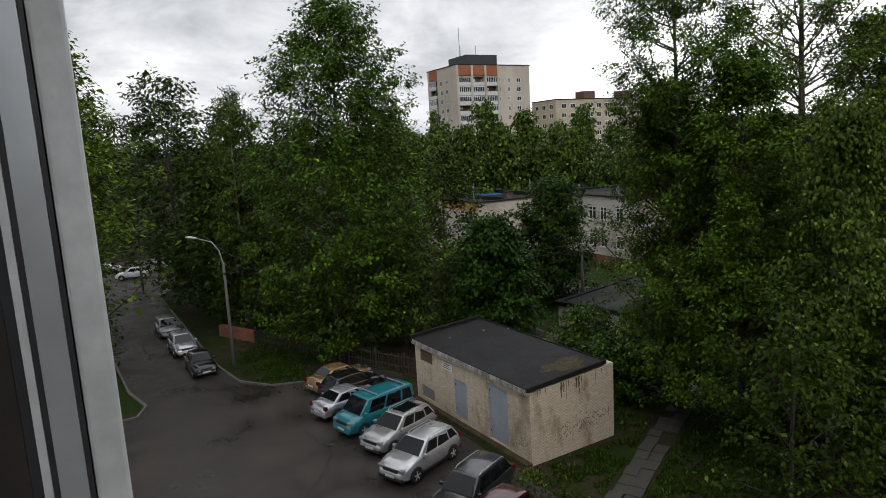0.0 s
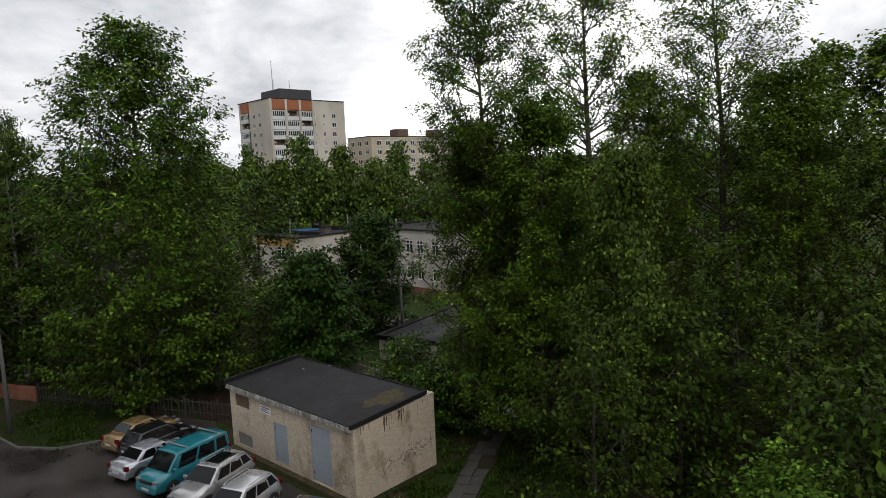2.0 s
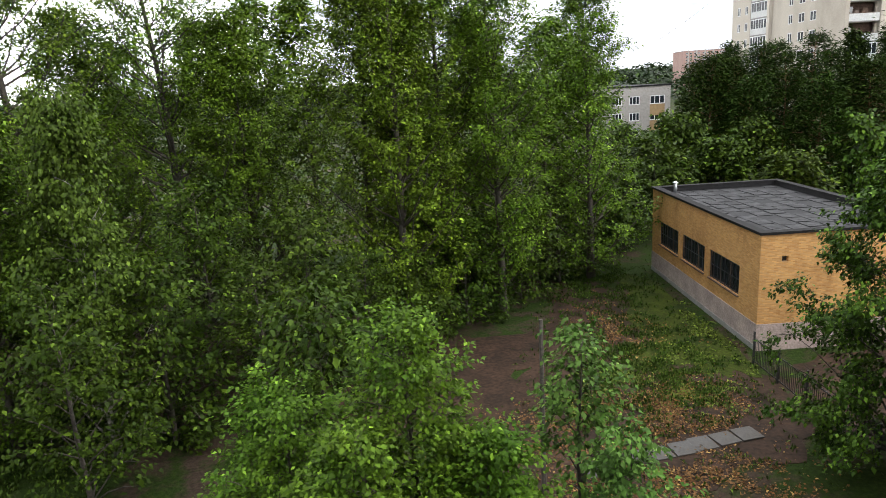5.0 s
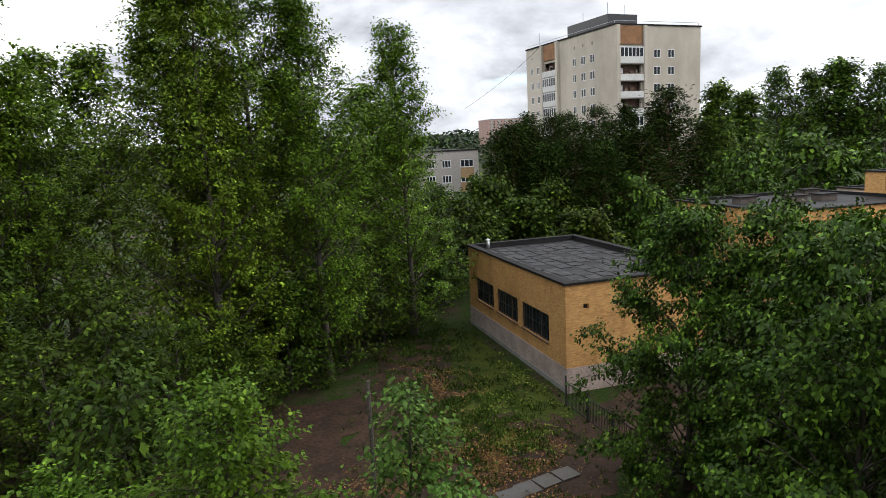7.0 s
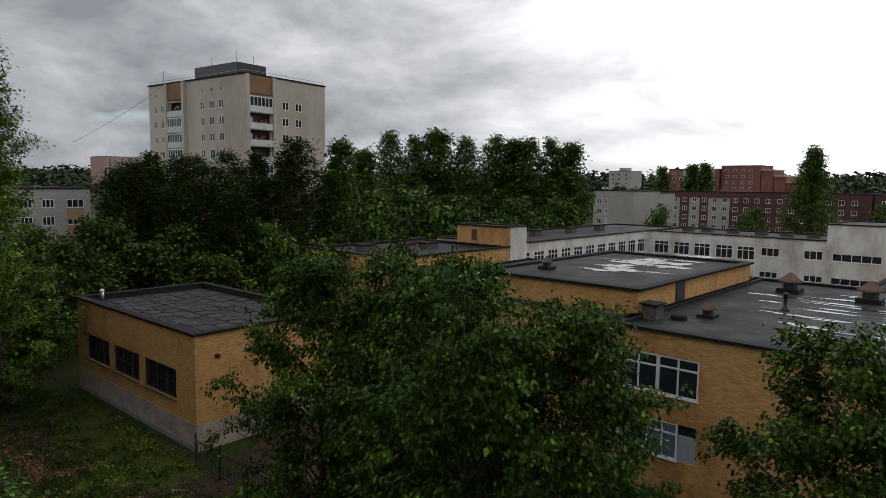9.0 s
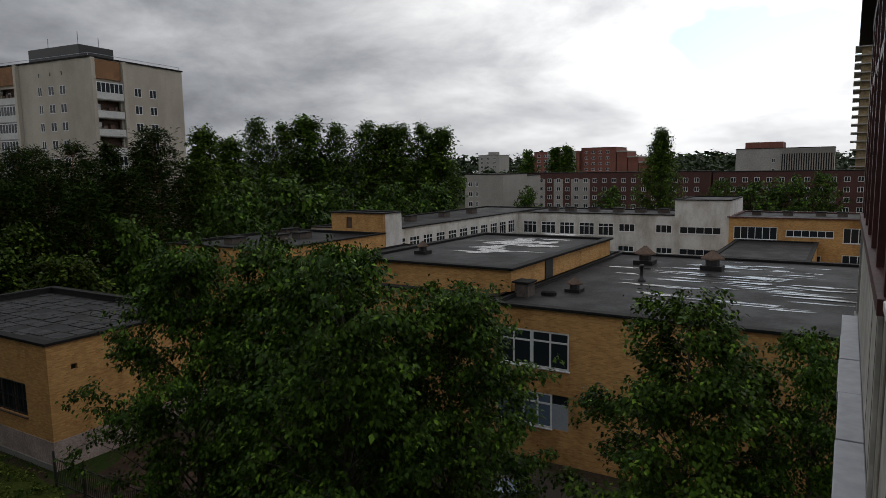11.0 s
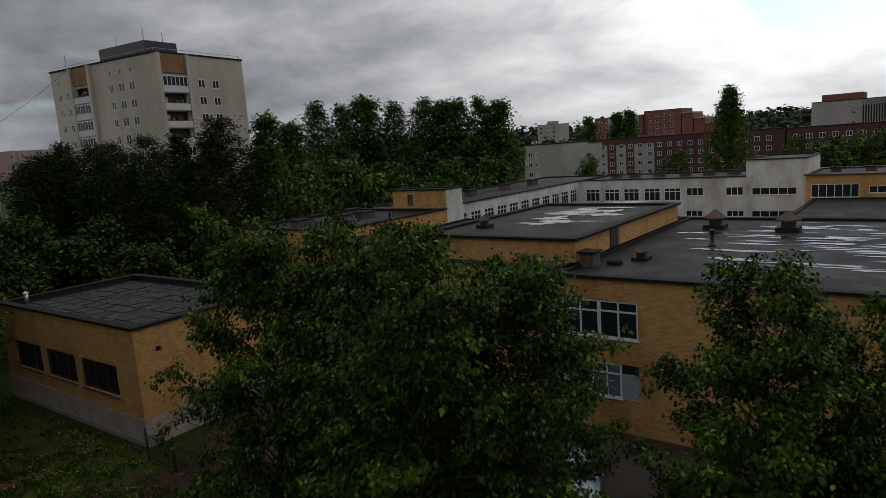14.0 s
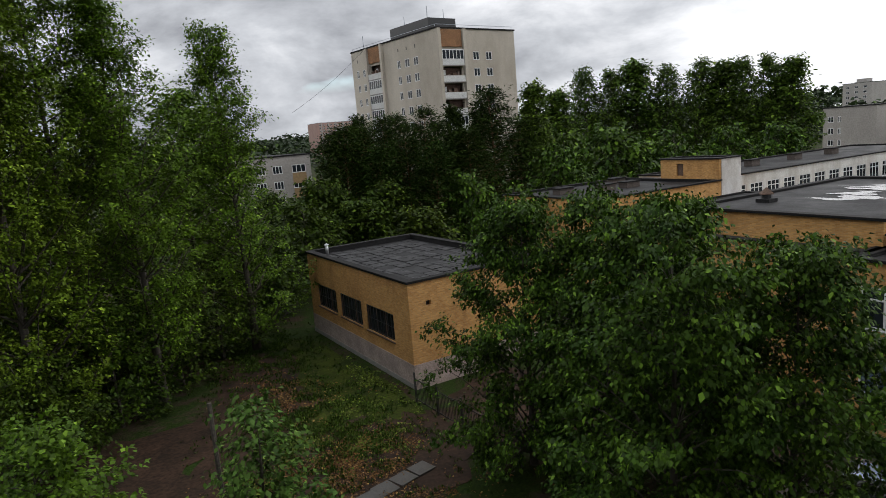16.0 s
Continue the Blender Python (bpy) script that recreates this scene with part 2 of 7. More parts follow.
M["pink_plinth"] = material("pinkish_rendered_plinth", (0.52, 0.41, 0.37), 0.9, grain=10, stain=0.9, vary=0.35)
M["bitumen"] = material("wet_bitumen_roof", (0.026, 0.025, 0.026), 0.80, grain=7, stain=0.35, vary=0.45, bump=0.4, wet=0.2, spec=0.2)
M["pool"] = material("roof_rainwater", (0.05, 0.05, 0.052), 0.2, grain=3, stain=0.5, vary=0.3, bump=0.05)
M["roof_edge"] = material("dark_roof_flashing", (0.024, 0.023, 0.023), 0.75, grain=8, stain=1.5, vary=0.4, spec=0.12)
M["white_pvc"] = material("white_window_frame", (0.74, 0.74, 0.74), 0.4, grain=6, stain=2, vary=0.06, bump=0.03)
M["glass"] = glass("window_glass")
M["blind_glass"] = glass("window_glass_with_blue_blind", (0.10, 0.14, 0.20), 0.15)
M["grey_steel"] = material("grey_painted_steel", (0.36, 0.40, 0.45), 0.55, grain=14, stain=1.1, vary=0.14, bump=0.05)
M["dark_steel"] = material("dark_painted_steel", (0.03, 0.03, 0.032), 0.5, grain=12, stain=2, vary=0.3)
M["rust"] = material("rusty_sheet", (0.16, 0.10, 0.07), 0.85, grain=14, stain=2, vary=0.4)
M["alu"] = material("aluminium_profile", (0.55, 0.56, 0.57), 0.35, metal=0.7, grain=20, stain=3, vary=0.08, bump=0.03)
M["bark"] = material("grey_bark", (0.10, 0.085, 0.07), 0.95, grain=9, stain=2.0, vary=0.45, bump=0.8, streak=True)
M["birch_bark"] = material("birch_bark", (0.48, 0.46, 0.43), 0.85, grain=3, stain=1.6, vary=0.5, bump=0.3, dark=(0.10, 0.09, 0.08))
M["pine_bark"] = material("pine_bark", (0.22, 0.11, 0.06), 0.95, grain=8, stain=1.4, vary=0.4, bump=0.8)
M["poplar_leaf"] = leafy("poplar_leaf", (0.060, 0.112, 0.007), (0.108, 0.172, 0.013), glow=0.14)
M["dark_poplar_leaf"] = leafy("dark_poplar_leaf", (0.044, 0.088, 0.006), (0.080, 0.134, 0.010), glow=0.12)
M["lime_leaf"] = leafy("lime_leaf", (0.020, 0.048, 0.004), (0.048, 0.090, 0.007), glow=0.08, pale=0.12)
M["maple_leaf"] = leafy("maple_leaf", (0.050, 0.106, 0.007), (0.090, 0.154, 0.011), pale=0.03)
M["young_leaf"] = leafy("young_maple_leaf", (0.050, 0.112, 0.018), (0.082, 0.155, 0.026), pale=0.03)
M["chestnut_leaf"] = leafy("chestnut_leaf", (0.020, 0.050, 0.006), (0.040, 0.080, 0.009), pale=0.02)
M["row_leaf"] = leafy("aspen_leaf", (0.036, 0.074, 0.008), (0.070, 0.118, 0.012))
M["ash_leaf"] = leafy("ash_leaf", (0.023, 0.045, 0.004), (0.046, 0.075, 0.006))
M["birch_leaf"] = leafy("birch_leaf", (0.046, 0.080, 0.010), (0.072, 0.114, 0.014))
M["conifer_leaf"] = leafy("conifer_needles", (0.018, 0.036, 0.006), (0.033, 0.056, 0.009), glow=0.05, pale=0.0, gloss=0.02)
M["far_leaf"] = leafy("far_foliage", (0.018, 0.030, 0.012), (0.028, 0.044, 0.016))
M["grass"] = leafy("grass_blades", (0.028, 0.058, 0.006), (0.050, 0.082, 0.010))


def ground_material():
    m = bpy.data.materials.new("lawn_and_bare_earth")
    m.use_nodes = True
    nt = m.node_tree
    p = nt.nodes["Principled BSDF"]
    tc = nt.nodes.new("ShaderNodeTexCoord")
    cols = []
    for s, d, r in ((0.12, 8, 0.65), (0.5, 8, 0.7), (6.0, 6, 0.7)):
        n = nt.nodes.new("ShaderNodeTexNoise")
        n.inputs["Scale"].default_value, n.inputs["Detail"].default_value, n.inputs["Roughness"].default_value = s, d, r
        nt.links.new(tc.outputs["Object"], n.inputs["Vector"])
        cols.append(n.outputs["Fac"])
    g = nt.nodes.new("ShaderNodeValToRGB")
    g.color_ramp.elements[0].position, g.color_ramp.elements[0].color = 0.3, (0.010, 0.020, 0.004, 1)
    g.color_ramp.elements[1].position, g.color_ramp.elements[1].color = 0.7, (0.032, 0.056, 0.008, 1)
    nt.links.new(cols[2], g.inputs[0])
    e = nt.nodes.new("ShaderNodeValToRGB")
    e.color_ramp.elements[0].position, e.color_ramp.elements[0].color = 0.3, (0.028, 0.019, 0.014, 1)
    e.color_ramp.elements[1].position, e.color_ramp.elements[1].color = 0.7, (0.070, 0.047, 0.034, 1)
    nt.links.new(cols[2], e.inputs[0])
    add = nt.nodes.new("ShaderNodeMath")
    nt.links.new(cols[0], add.inputs[0])
    nt.links.new(cols[1], add.inputs[1])
    k = nt.nodes.new("ShaderNodeValToRGB")
    k.color_ramp.elements[0].position, k.color_ramp.elements[0].color = 0.49, (0, 0, 0, 1)
    k.color_ramp.elements[1].position, k.color_ramp.elements[1].color = 0.56, (1, 1, 1, 1)
    half = nt.nodes.new("ShaderNodeMath")
    half.operation = "MULTIPLY"
    half.inputs[1].default_value = 0.5
    nt.links.new(add.outputs[0], half.inputs[0])
    nt.links.new(half.outputs[0], k.inputs[0])
    mx = nt.nodes.new("ShaderNodeMix")
    mx.data_type = "RGBA"
    nt.links.new(k.outputs[0], mx.inputs[0])
    nt.links.new(g.outputs[0], mx.inputs[6])
    nt.links.new(e.outputs[0], mx.inputs[7])
    nt.links.new(mx.outputs[2], p.inputs["Base Color"])
    p.inputs["Roughness"].default_value = 0.9
    p.inputs["Specular IOR Level"].default_value = 0.1
    bp = nt.nodes.new("ShaderNodeBump")
    bp.inputs["Strength"].default_value, bp.inputs["Distance"].default_value = 0.8, 0.08
    nt.links.new(cols[2], bp.inputs["Height"])
    nt.links.new(bp.outputs[0], p.inputs["Normal"])
    return m


M["ground"] = ground_material()


# ---------------------------------------------------------------- building blocks
def thing(name, at, label, category, group="", kind="", turn=0.0):
    ob = new(name)
    ob.matrix_basis = pose(*at, 0, 0, turn)
    ob.empty_display_size = 0.3
    return tagged(ob, label, category, group, kind)


def mesh_of(bm, name, mat, smooth=False):
    me = bpy.data.meshes.new(name)
    bm.to_mesh(me)
    bm.free()
    for mm in mat if isinstance(mat, (list, tuple)) else [mat]:
        me.materials.append(mm)
    if smooth:
        for poly in me.polygons:
            poly.use_smooth = True
    return me


def part(name, bm, mat, parent, label="", smooth=False, m=None):
    """Links a bmesh, or a mesh that is shared, as one mesh object under a thing or a part."""
    me = bm if isinstance(bm, bpy.types.Mesh) else mesh_of(bm, name, mat, smooth)
    ob = new(name, me)
    ob.parent = parent
    if m is not None:
        ob.matrix_basis = m
    return tagged(ob, label)


def solid(name, bm, mat, label, category, kind="", group="", smooth=False, m=None):
    me = bm if isinstance(bm, bpy.types.Mesh) else mesh_of(bm, name, mat, smooth)
    ob = new(name, me)
    if m is not None:
        ob.matrix_basis = m
    return tagged(ob, label, category, group, kind)


def box(bm, x0, x1, y0, y1, z0, z1, m=None, mi=0):
    vs = [bm.verts.new((x, y, z)) for z in (z0, z1) for x, y in ((x0, y0), (x1, y0), (x1, y1), (x0, y1))]
    if m is not None:
        for v in vs:
            v.co = m @ v.co
    out = []
    for idx in ((3, 2, 1, 0), (4, 5, 6, 7), (0, 1, 5, 4), (1, 2, 6, 5), (2, 3, 7, 6), (3, 0, 4, 7)):
        fc = bm.faces.new([vs[i] for i in idx])
        fc.material_index = mi
        out.append(fc)
    return out


def boxed(*args, bevel=0.0, m=None):
    bm = bmesh.new()
    box(bm, *args, m=m)
    if bevel:
        bmesh.ops.bevel(bm, geom=bm.edges[:], offset=bevel, segments=2, affect="EDGES", profile=0.6)
    return bm


def tube(bm, pts, radii, sides=8, cap=True):
    """A tapered tube along points."""
    rings = []
    pts = [Vector(p) for p in pts]
    for i, p in enumerate(pts):
        d = (pts[min(i + 1, len(pts) - 1)] - pts[max(i - 1, 0)]).normalized()
        a = d.cross(Vector((0, 0, 1)))
        a = Vector((1, 0, 0)) if a.length < 0.05 else a.normalized()
        b = d.cross(a)
        r = radii[i] if isinstance(radii, (list, tuple)) else radii
        rings.append([bm.verts.new(p + (a * math.cos(t) + b * math.sin(t)) * r) for t in [2 * math.pi * j / sides for j in range(sides)]])
    for r0, r1 in zip(rings, rings[1:]):
        for j in range(sides):
            bm.faces.new((r0[j], r0[(j + 1) % sides], r1[(j + 1) % sides], r1[j]))
    if cap:
        bm.faces.new(rings[0][::-1])
        bm.faces.new(rings[-1])
    bmesh.ops.recalc_face_normals(bm, faces=bm.faces[:])


def tubed(pts, radii, sides=8):
    bm = bmesh.new()
    tube(bm, pts, radii, sides)
    return bm


def spin(bm, profile, sides=16, m=None):
    """A turned solid from (radius, height) pairs."""
    rings = []
    for r, z in profile:
        ring = [bm.verts.new((max(r, 1e-4) * math.cos(2 * math.pi * j / sides), max(r, 1e-4) * math.sin(2 * math.pi * j / sides), z)) for j in range(sides)]
        rings.append(ring)
    for r0, r1 in zip(rings, rings[1:]):
        for j in range(sides):
            bm.faces.new((r0[j], r0[(j + 1) % sides], r1[(j + 1) % sides], r1[j]))
    bm.faces.new(rings[0][::-1])
    bm.faces.new(rings[-1])
    if m is not None:
        bmesh.ops.transform(bm, matrix=m, verts=[v for ring in rings for v in ring])


# frame of a facade: u runs along it, v into the wall, z up
def side(x, y, facing):
    """facing: the compass of the wall's outer face, '-y', '+y', '-x' or '+x'; u then runs to the right of one who looks at it."""
    turn = {"-y": 0, "-x": -90, "+x": 90, "+y": 180}[facing]
    return pose(x, y, 0, 0, 0, turn)


def wall_with_holes(bm, m, length, z0, z1, holes, thick=0.35, mi=0, v0=0.0):
    """One upright slab with rectangular openings (u0, u1, z0, z1) that go through it."""
    us = sorted({0.0, length, *[min(length, max(0.0, h[i])) for h in holes for i in (0, 1)]})
    zs = sorted({z0, z1, *[min(z1, max(z0, h[i])) for h in holes for i in (2, 3)]})
    nu, nz = len(us) - 1, len(zs) - 1
    full = [[not any(h[0] < (us[i] + us[i + 1]) / 2 < h[1] and h[2] < (zs[j] + zs[j + 1]) / 2 < h[3] for h in holes) for j in range(nz)] for i in range(nu)]
    made = {}

    def vert(i, j, k):
        if (i, j, k) not in made:
            made[i, j, k] = bm.verts.new(m @ Vector((us[i], v0 + (thick if k else 0.0), zs[j])))
        return made[i, j, k]

    def solid_at(i, j):
        return 0 <= i < nu and 0 <= j < nz and full[i][j]

    def face(*vs):
        bm.faces.new([vert(*v) for v in vs]).material_index = mi

    for i in range(nu):
        for j in range(nz):
            if not full[i][j]:
                continue
            face((i, j, 0), (i + 1, j, 0), (i + 1, j + 1, 0), (i, j + 1, 0))
            face((i, j, 1), (i, j + 1, 1), (i + 1, j + 1, 1), (i + 1, j, 1))
            if not solid_at(i - 1, j):
                face((i, j, 0), (i, j + 1, 0), (i, j + 1, 1), (i, j, 1))
            if not solid_at(i + 1, j):
                face((i + 1, j, 0), (i + 1, j, 1), (i + 1, j + 1, 1), (i + 1, j + 1, 0))
            if not solid_at(i, j - 1):
                face((i, j, 0), (i, j, 1), (i + 1, j, 1), (i + 1, j, 0))
            if not solid_at(i, j + 1):
                face((i, j + 1, 0), (i + 1, j + 1, 0), (i + 1, j + 1, 1), (i, j + 1, 1))


WINDOWS = {}


def window_meshes(w, h, split, frame_t, mat, pane_mat, sill):
    key = (round(w, 3), round(h, 3), split, frame_t, mat.name, pane_mat.name, sill)
    if key in WINDOWS:
        return WINDOWS[key]
    bm = bmesh.new()
    t = frame_t
    cols, top = split
    zt = h * (1 - top)
    holes = []
    for i in range(cols):
        x0 = t if i == 0 else w * i / cols + t / 2
        x1 = w - t if i == cols - 1 else w * (i + 1) / cols - t / 2
        holes += [(x0, x1, t, zt - t / 2), (x0, x1, zt + t / 2, h - t)] if top else [(x0, x1, t, h - t)]
    wall_with_holes(bm, Matrix.Identity(4), w, 0.0, h, holes, 0.08, v0=0.03)
    fr = mesh_of(bm, "window", mat)
    gl = mesh_of(boxed(t * 0.6, w - t * 0.6, 0.06, 0.08, t * 0.6, h - t * 0.6), "pane", pane_mat)
    sl = mesh_of(boxed(-0.06, w + 0.06, -0.07, 0.10, -0.05, 0.0), "sill", M["white_pvc"]) if sill else None
    WINDOWS[key] = fr, gl, sl
    return WINDOWS[key]


def put_window(parent, m, u, z, w, h, split=(2, 0.0), frame_t=0.07, mat=None, pane=None, sill=True, name="window"):
    fr, gl, sl = window_meshes(w, h, split, frame_t, mat or M["white_pvc"], pane or M["glass"], sill)
    ob = part(name, fr, None, parent, m=m @ Matrix.Translation((u, 0, z)))
    part("pane", gl, None, ob)
    if sl:
        part("sill", sl, None, ob)
    return ob


def flat_roof(parent, x0, x1, y0, y1, z, rim=0.28, over=0.12, mat="bitumen", edge="roof_edge", lip=0.30):
    """A flat roof sheet inside a low rim with a dark flashing."""
    lip = max(lip, 0.385)
    part("roof", boxed(x0 + 0.02, x1 - 0.02, y0 + 0.02, y1 - 0.02, z - rim - 0.25, z - rim), M[mat], parent)
    bm = bmesh.new()
    for a in ((x0 - over, x1 + over, y0 - over, y0 + lip), (x0 - over, x1 + over, y1 - lip, y1 + over), (x0 - over, x0 + lip, y0 + lip, y1 - lip), (x1 - lip, x1 + over, y0 + lip, y1 - lip)):
        box(bm, *a, z - 0.14, z)
    part("flashing", bm, M[edge], parent)
    bm = bmesh.new()
    for a in ((x0 + 0.006, x1 - 0.006, y0 + 0.006, y0 + lip - 0.02), (x0 + 0.006, x1 - 0.006, y1 - lip + 0.02, y1 - 0.006), (x0 + 0.006, x0 + lip - 0.02, y0 + lip - 0.02, y1 - lip + 0.02), (x1 - lip + 0.02, x1 - 0.006, y0 + lip - 0.02, y1 - lip + 0.02)):
        box(bm, *a, z - rim - 0.3, z - 0.14)
    part("parapet", bm, M[mat], parent)


def block_walls(parent, x0, x1, y0, y1, z1, mat, holes=None, z0=-1.2, thick=0.35, name="wall"):
    """Four walls round a rectangle; holes: {facing: [(u0, u1, z0, z1)]}. Returns the facade frame of each side."""
    holes = holes or {}
    frames = {"-y": (side(x0, y0, "-y"), x1 - x0), "+y": (side(x1, y1, "+y"), x1 - x0), "-x": (side(x0, y1, "-x"), y1 - y0), "+x": (side(x1, y0, "+x"), y1 - y0)}
    for k, (m, ln) in frames.items():
        bm = bmesh.new()
        e = thick + 0.002 if k in ("-x", "+x") else 0.0
        mm = m @ Matrix.Translation((e, 0, 0)) if e else m
        hs = [(h[0] - e, h[1] - e, h[2], h[3]) for h in holes.get(k, [])]
        wall_with_holes(bm, mm, ln - 2 * e, z0, z1, hs, thick)
        part(name, bm, mat, parent)
    return {k: m for k, (m, ln) in frames.items()}


# ---------------------------------------------------------------- ground, road and paths
def sheet(name, outline, z, mat, label, category, drop=0.25, cell=0.0):
    """A flat slab with the given outline, its top at z."""
    bm = bmesh.new()
    vs = [bm.verts.new((x, y, z)) for x, y in outline]
    fc = bm.faces.new(vs)
    if fc.normal.z < 0:
        fc.normal_flip()
    ret = bmesh.ops.extrude_face_region(bm, geom=[fc])
    for v in [g for g in ret["geom"] if isinstance(g, bmesh.types.BMVert)]:
        v.co.z = z - drop
    bmesh.ops.recalc_face_normals(bm, faces=bm.faces[:])
    return solid(name, bm, mat, label, category, kind="structure")


def make_ground():
    bm = bmesh.new()
    # fine near the house, coarse out to the horizon
    xs = [-3000, -1200, -500, -250] + list(range(-120, 121, 4)) + [250, 500, 1200, 3000]
    ys = [-3000, -1200, -500, -250] + list(range(-40, 121, 4)) + [250, 500, 1200, 3000]
    grid = []
    for y in ys:
        row = []
        for x in xs:
            near = max(0.0, 1 - max(abs(x), abs(y)) / 130)
            z = -0.035 + 0.014 * noise.noise(Vector((x * 0.07, y * 0.07, 3))) * near
            row.append(bm.verts.new((x, y, z)))
        grid.append(row)
    for r0, r1 in zip(grid, grid[1:]):
        for i in range(len(xs) - 1):
            bm.faces.new((r0[i], r0[i + 1], r1[i + 1], r1[i]))
    return solid("ground", bm, M["ground"], "patchy green lawn with bare wet earth", "ground", kind="structure")


make_ground()
YARD = [(-19.5, 2.2), (-19.5, 15.6), (-34.0, 15.0), (-38.4, 16.6), (-41.2, 15.2), (-40.6, 11.0), (-41.5, 8.6), (-43.6, 7.0), (-48.0, 6.3), (-78.0, 5.0), (-84.0, 7.5), (-110.0, 9.5), (-112.0, -3.0),
        (-84.0, -1.6), (-58.0, -0.6), (-46.0, 0.4), (-42.6, 1.2), (-41.0, 0.6), (-40.2, -6.0), (-24.0, -6.0), (-24.0, 2.2)]
sheet("road", YARD, 0.0, M["asphalt"], "wet dark patched asphalt street and parking yard", "road")
DRIVE = [(20.6, 3.0), (20.6, 16.5), (28.6, 16.5), (28.6, 3.0)]
sheet("pavement", DRIVE, 0.0, M["asphalt"], "wet asphalt drive beside the school wall", "pavement")


def kerb_run(pts, h=0.12, w=0.15, step=1.0):
    """Kerb stones laid end to end along a line."""
    thing_ = thing("kerb", (pts[0][0], pts[0][1], 0), "grey concrete kerb along the asphalt street", "kerb", kind="structure")
    base = Vector((pts[0][0], pts[0][1], 0))
    stone = mesh_of(boxed(0.01, step - 0.01, -w / 2, w / 2, -0.15, h, bevel=0.015), "kerbstone", M["kerb"])
    for a, b in zip(pts, pts[1:]):
        a, b = Vector((*a, 0)), Vector((*b, 0))
        n = max(1, round((b - a).length / step))
        ang_ = math.atan2(b.y - a.y, b.x - a.x)
        for i in range(n):
            p = a.lerp(b, i / n) - base
            s = (b - a).length / n / step
            part("kerbstone", stone, None, thing_, m=Matrix.Translation(p) @ Matrix.Rotation(ang_, 4, "Z") @ Matrix.Diagonal((s, 1, 1, 1)))


kerb_run([(-41.2, 15.2), (-40.6, 11.0), (-41.5, 8.6), (-43.6, 7.0), (-48.0, 6.3), (-63.0, 5.65), (-78.0, 5.0)])
kerb_run([(-70.0, -1.1), (-58.0, -0.6), (-46.0, 0.4), (-42.6, 1.2), (-41.0, 0.6), (-40.2, -6.0)])


# ---------------------------------------------------------------- the house that the camera is held out of
def own_house():
    h = thing("apartment_block", (0, 0, 0), "grey panel apartment block with glazed balconies", "building")
    wallz = bmesh.new()
    box(wallz, -22, 9.2, -12, -0.35, -0.5, 12.9)
    part("wall", wallz, M["concrete"], h)
    # unseen upper storeys and roof, added this high to cut skylight on the yard
    upper = bmesh.new()
    box(upper, -22, 9.2, -12, -1.3, 12.9, 27.0)
    part("wall", upper, M["concrete"], h)
    part("roof", boxed(-22.3, 9.5, -12.3, 0.1, 27.0, 27.4), M["concrete"], h)
    part("balcony_slab", boxed(-3.2, 9.1, -1.3, -0.13, 12.9, 13.05), M["concrete"], h)
    # parapet of pale sheet under the glazing
    part("parapet", boxed(-1.6, 7.55, -0.20, -0.145, 12.95, 14.26, bevel=0.004), M["panel"], h, "pale grey painted balcony sheeting")
    part("batten", boxed(3.05, 3.11, -0.145, -0.125, 13.3, 14.3, bevel=0.004), M["panel"], h)
    for x in (0.42, 0.95, 1.5, 1.72, 2.3, 3.6, 4.2):
        part("board_gap", boxed(x, x + 0.012, -0.1455, -0.1435, 13.32, 14.24), M["wood_and_shade"], h, "dark gap between weathered boards")
    for x in (0.62, 1.2, 1.95, 2.7):
        part("board", boxed(x, x + 0.16, -0.1449, -0.138, 13.31, 14.22, bevel=0.003), M["old_board"], h, "weathered beige board")
    # ledge with metal caps, one a metre
    for i in range(9):
        x0 = -0.35 + i * 0.88
        part("ledge_cap", boxed(x0, x0 + 0.868, -0.142, 0.0 - 0.004 * (i % 3), 13.24, 13.30 + 0.004 * (i % 2), bevel=0.006), M["ledge"], h, "grey metal ledge cap")
    # white sill and aluminium glazing of this flat
    part("sill", boxed(-0.62, 2.6, -0.17, -0.118, 14.31, 14.345, bevel=0.006), M["white_pvc"], h, "white aluminium sill")
    part("sill_rail", boxed(-0.62, 2.6, -0.168, -0.138, 14.346, 14.356), M["worn_white"], h, "worn white sliding rail")
    for x in (0.30, 1.03, 1.76, 2.54):
        sash = part("sliding_sash", boxed(x, x + 0.028, -0.152, -0.140, 14.36, 16.5, bevel=0.002), M["alu"], h, "aluminium sliding balcony sash")
        part("gasket", boxed(x + 0.002, x + 0.028, -0.166, -0.1525, 14.36, 16.5), M["dark_steel"], sash)
        part("seal", boxed(x + 0.029, x + 0.040, -0.160, -0.141, 14.40, 16.5), M["dark_steel"], sash)
    part("bottom_rail", boxed(0.30, 2.56, -0.165, -0.139, 14.357, 14.385), M["alu"], h)
    part("seal", boxed(0.30, 2.56, -0.160, -0.142, 14.386, 14.396), M["dark_steel"], h)
    part("pane", boxed(0.32, 2.55, -0.155, -0.150, 14.38, 16.5), M["clear_glass"], h)
    # jamb on the other side of the opening
    jx = -0.80
    part("jamb", boxed(jx - 0.10, jx, -0.039, -0.004, 13.3, 17.2, bevel=0.004), M["worn_white"], h, "white aluminium window jamb")
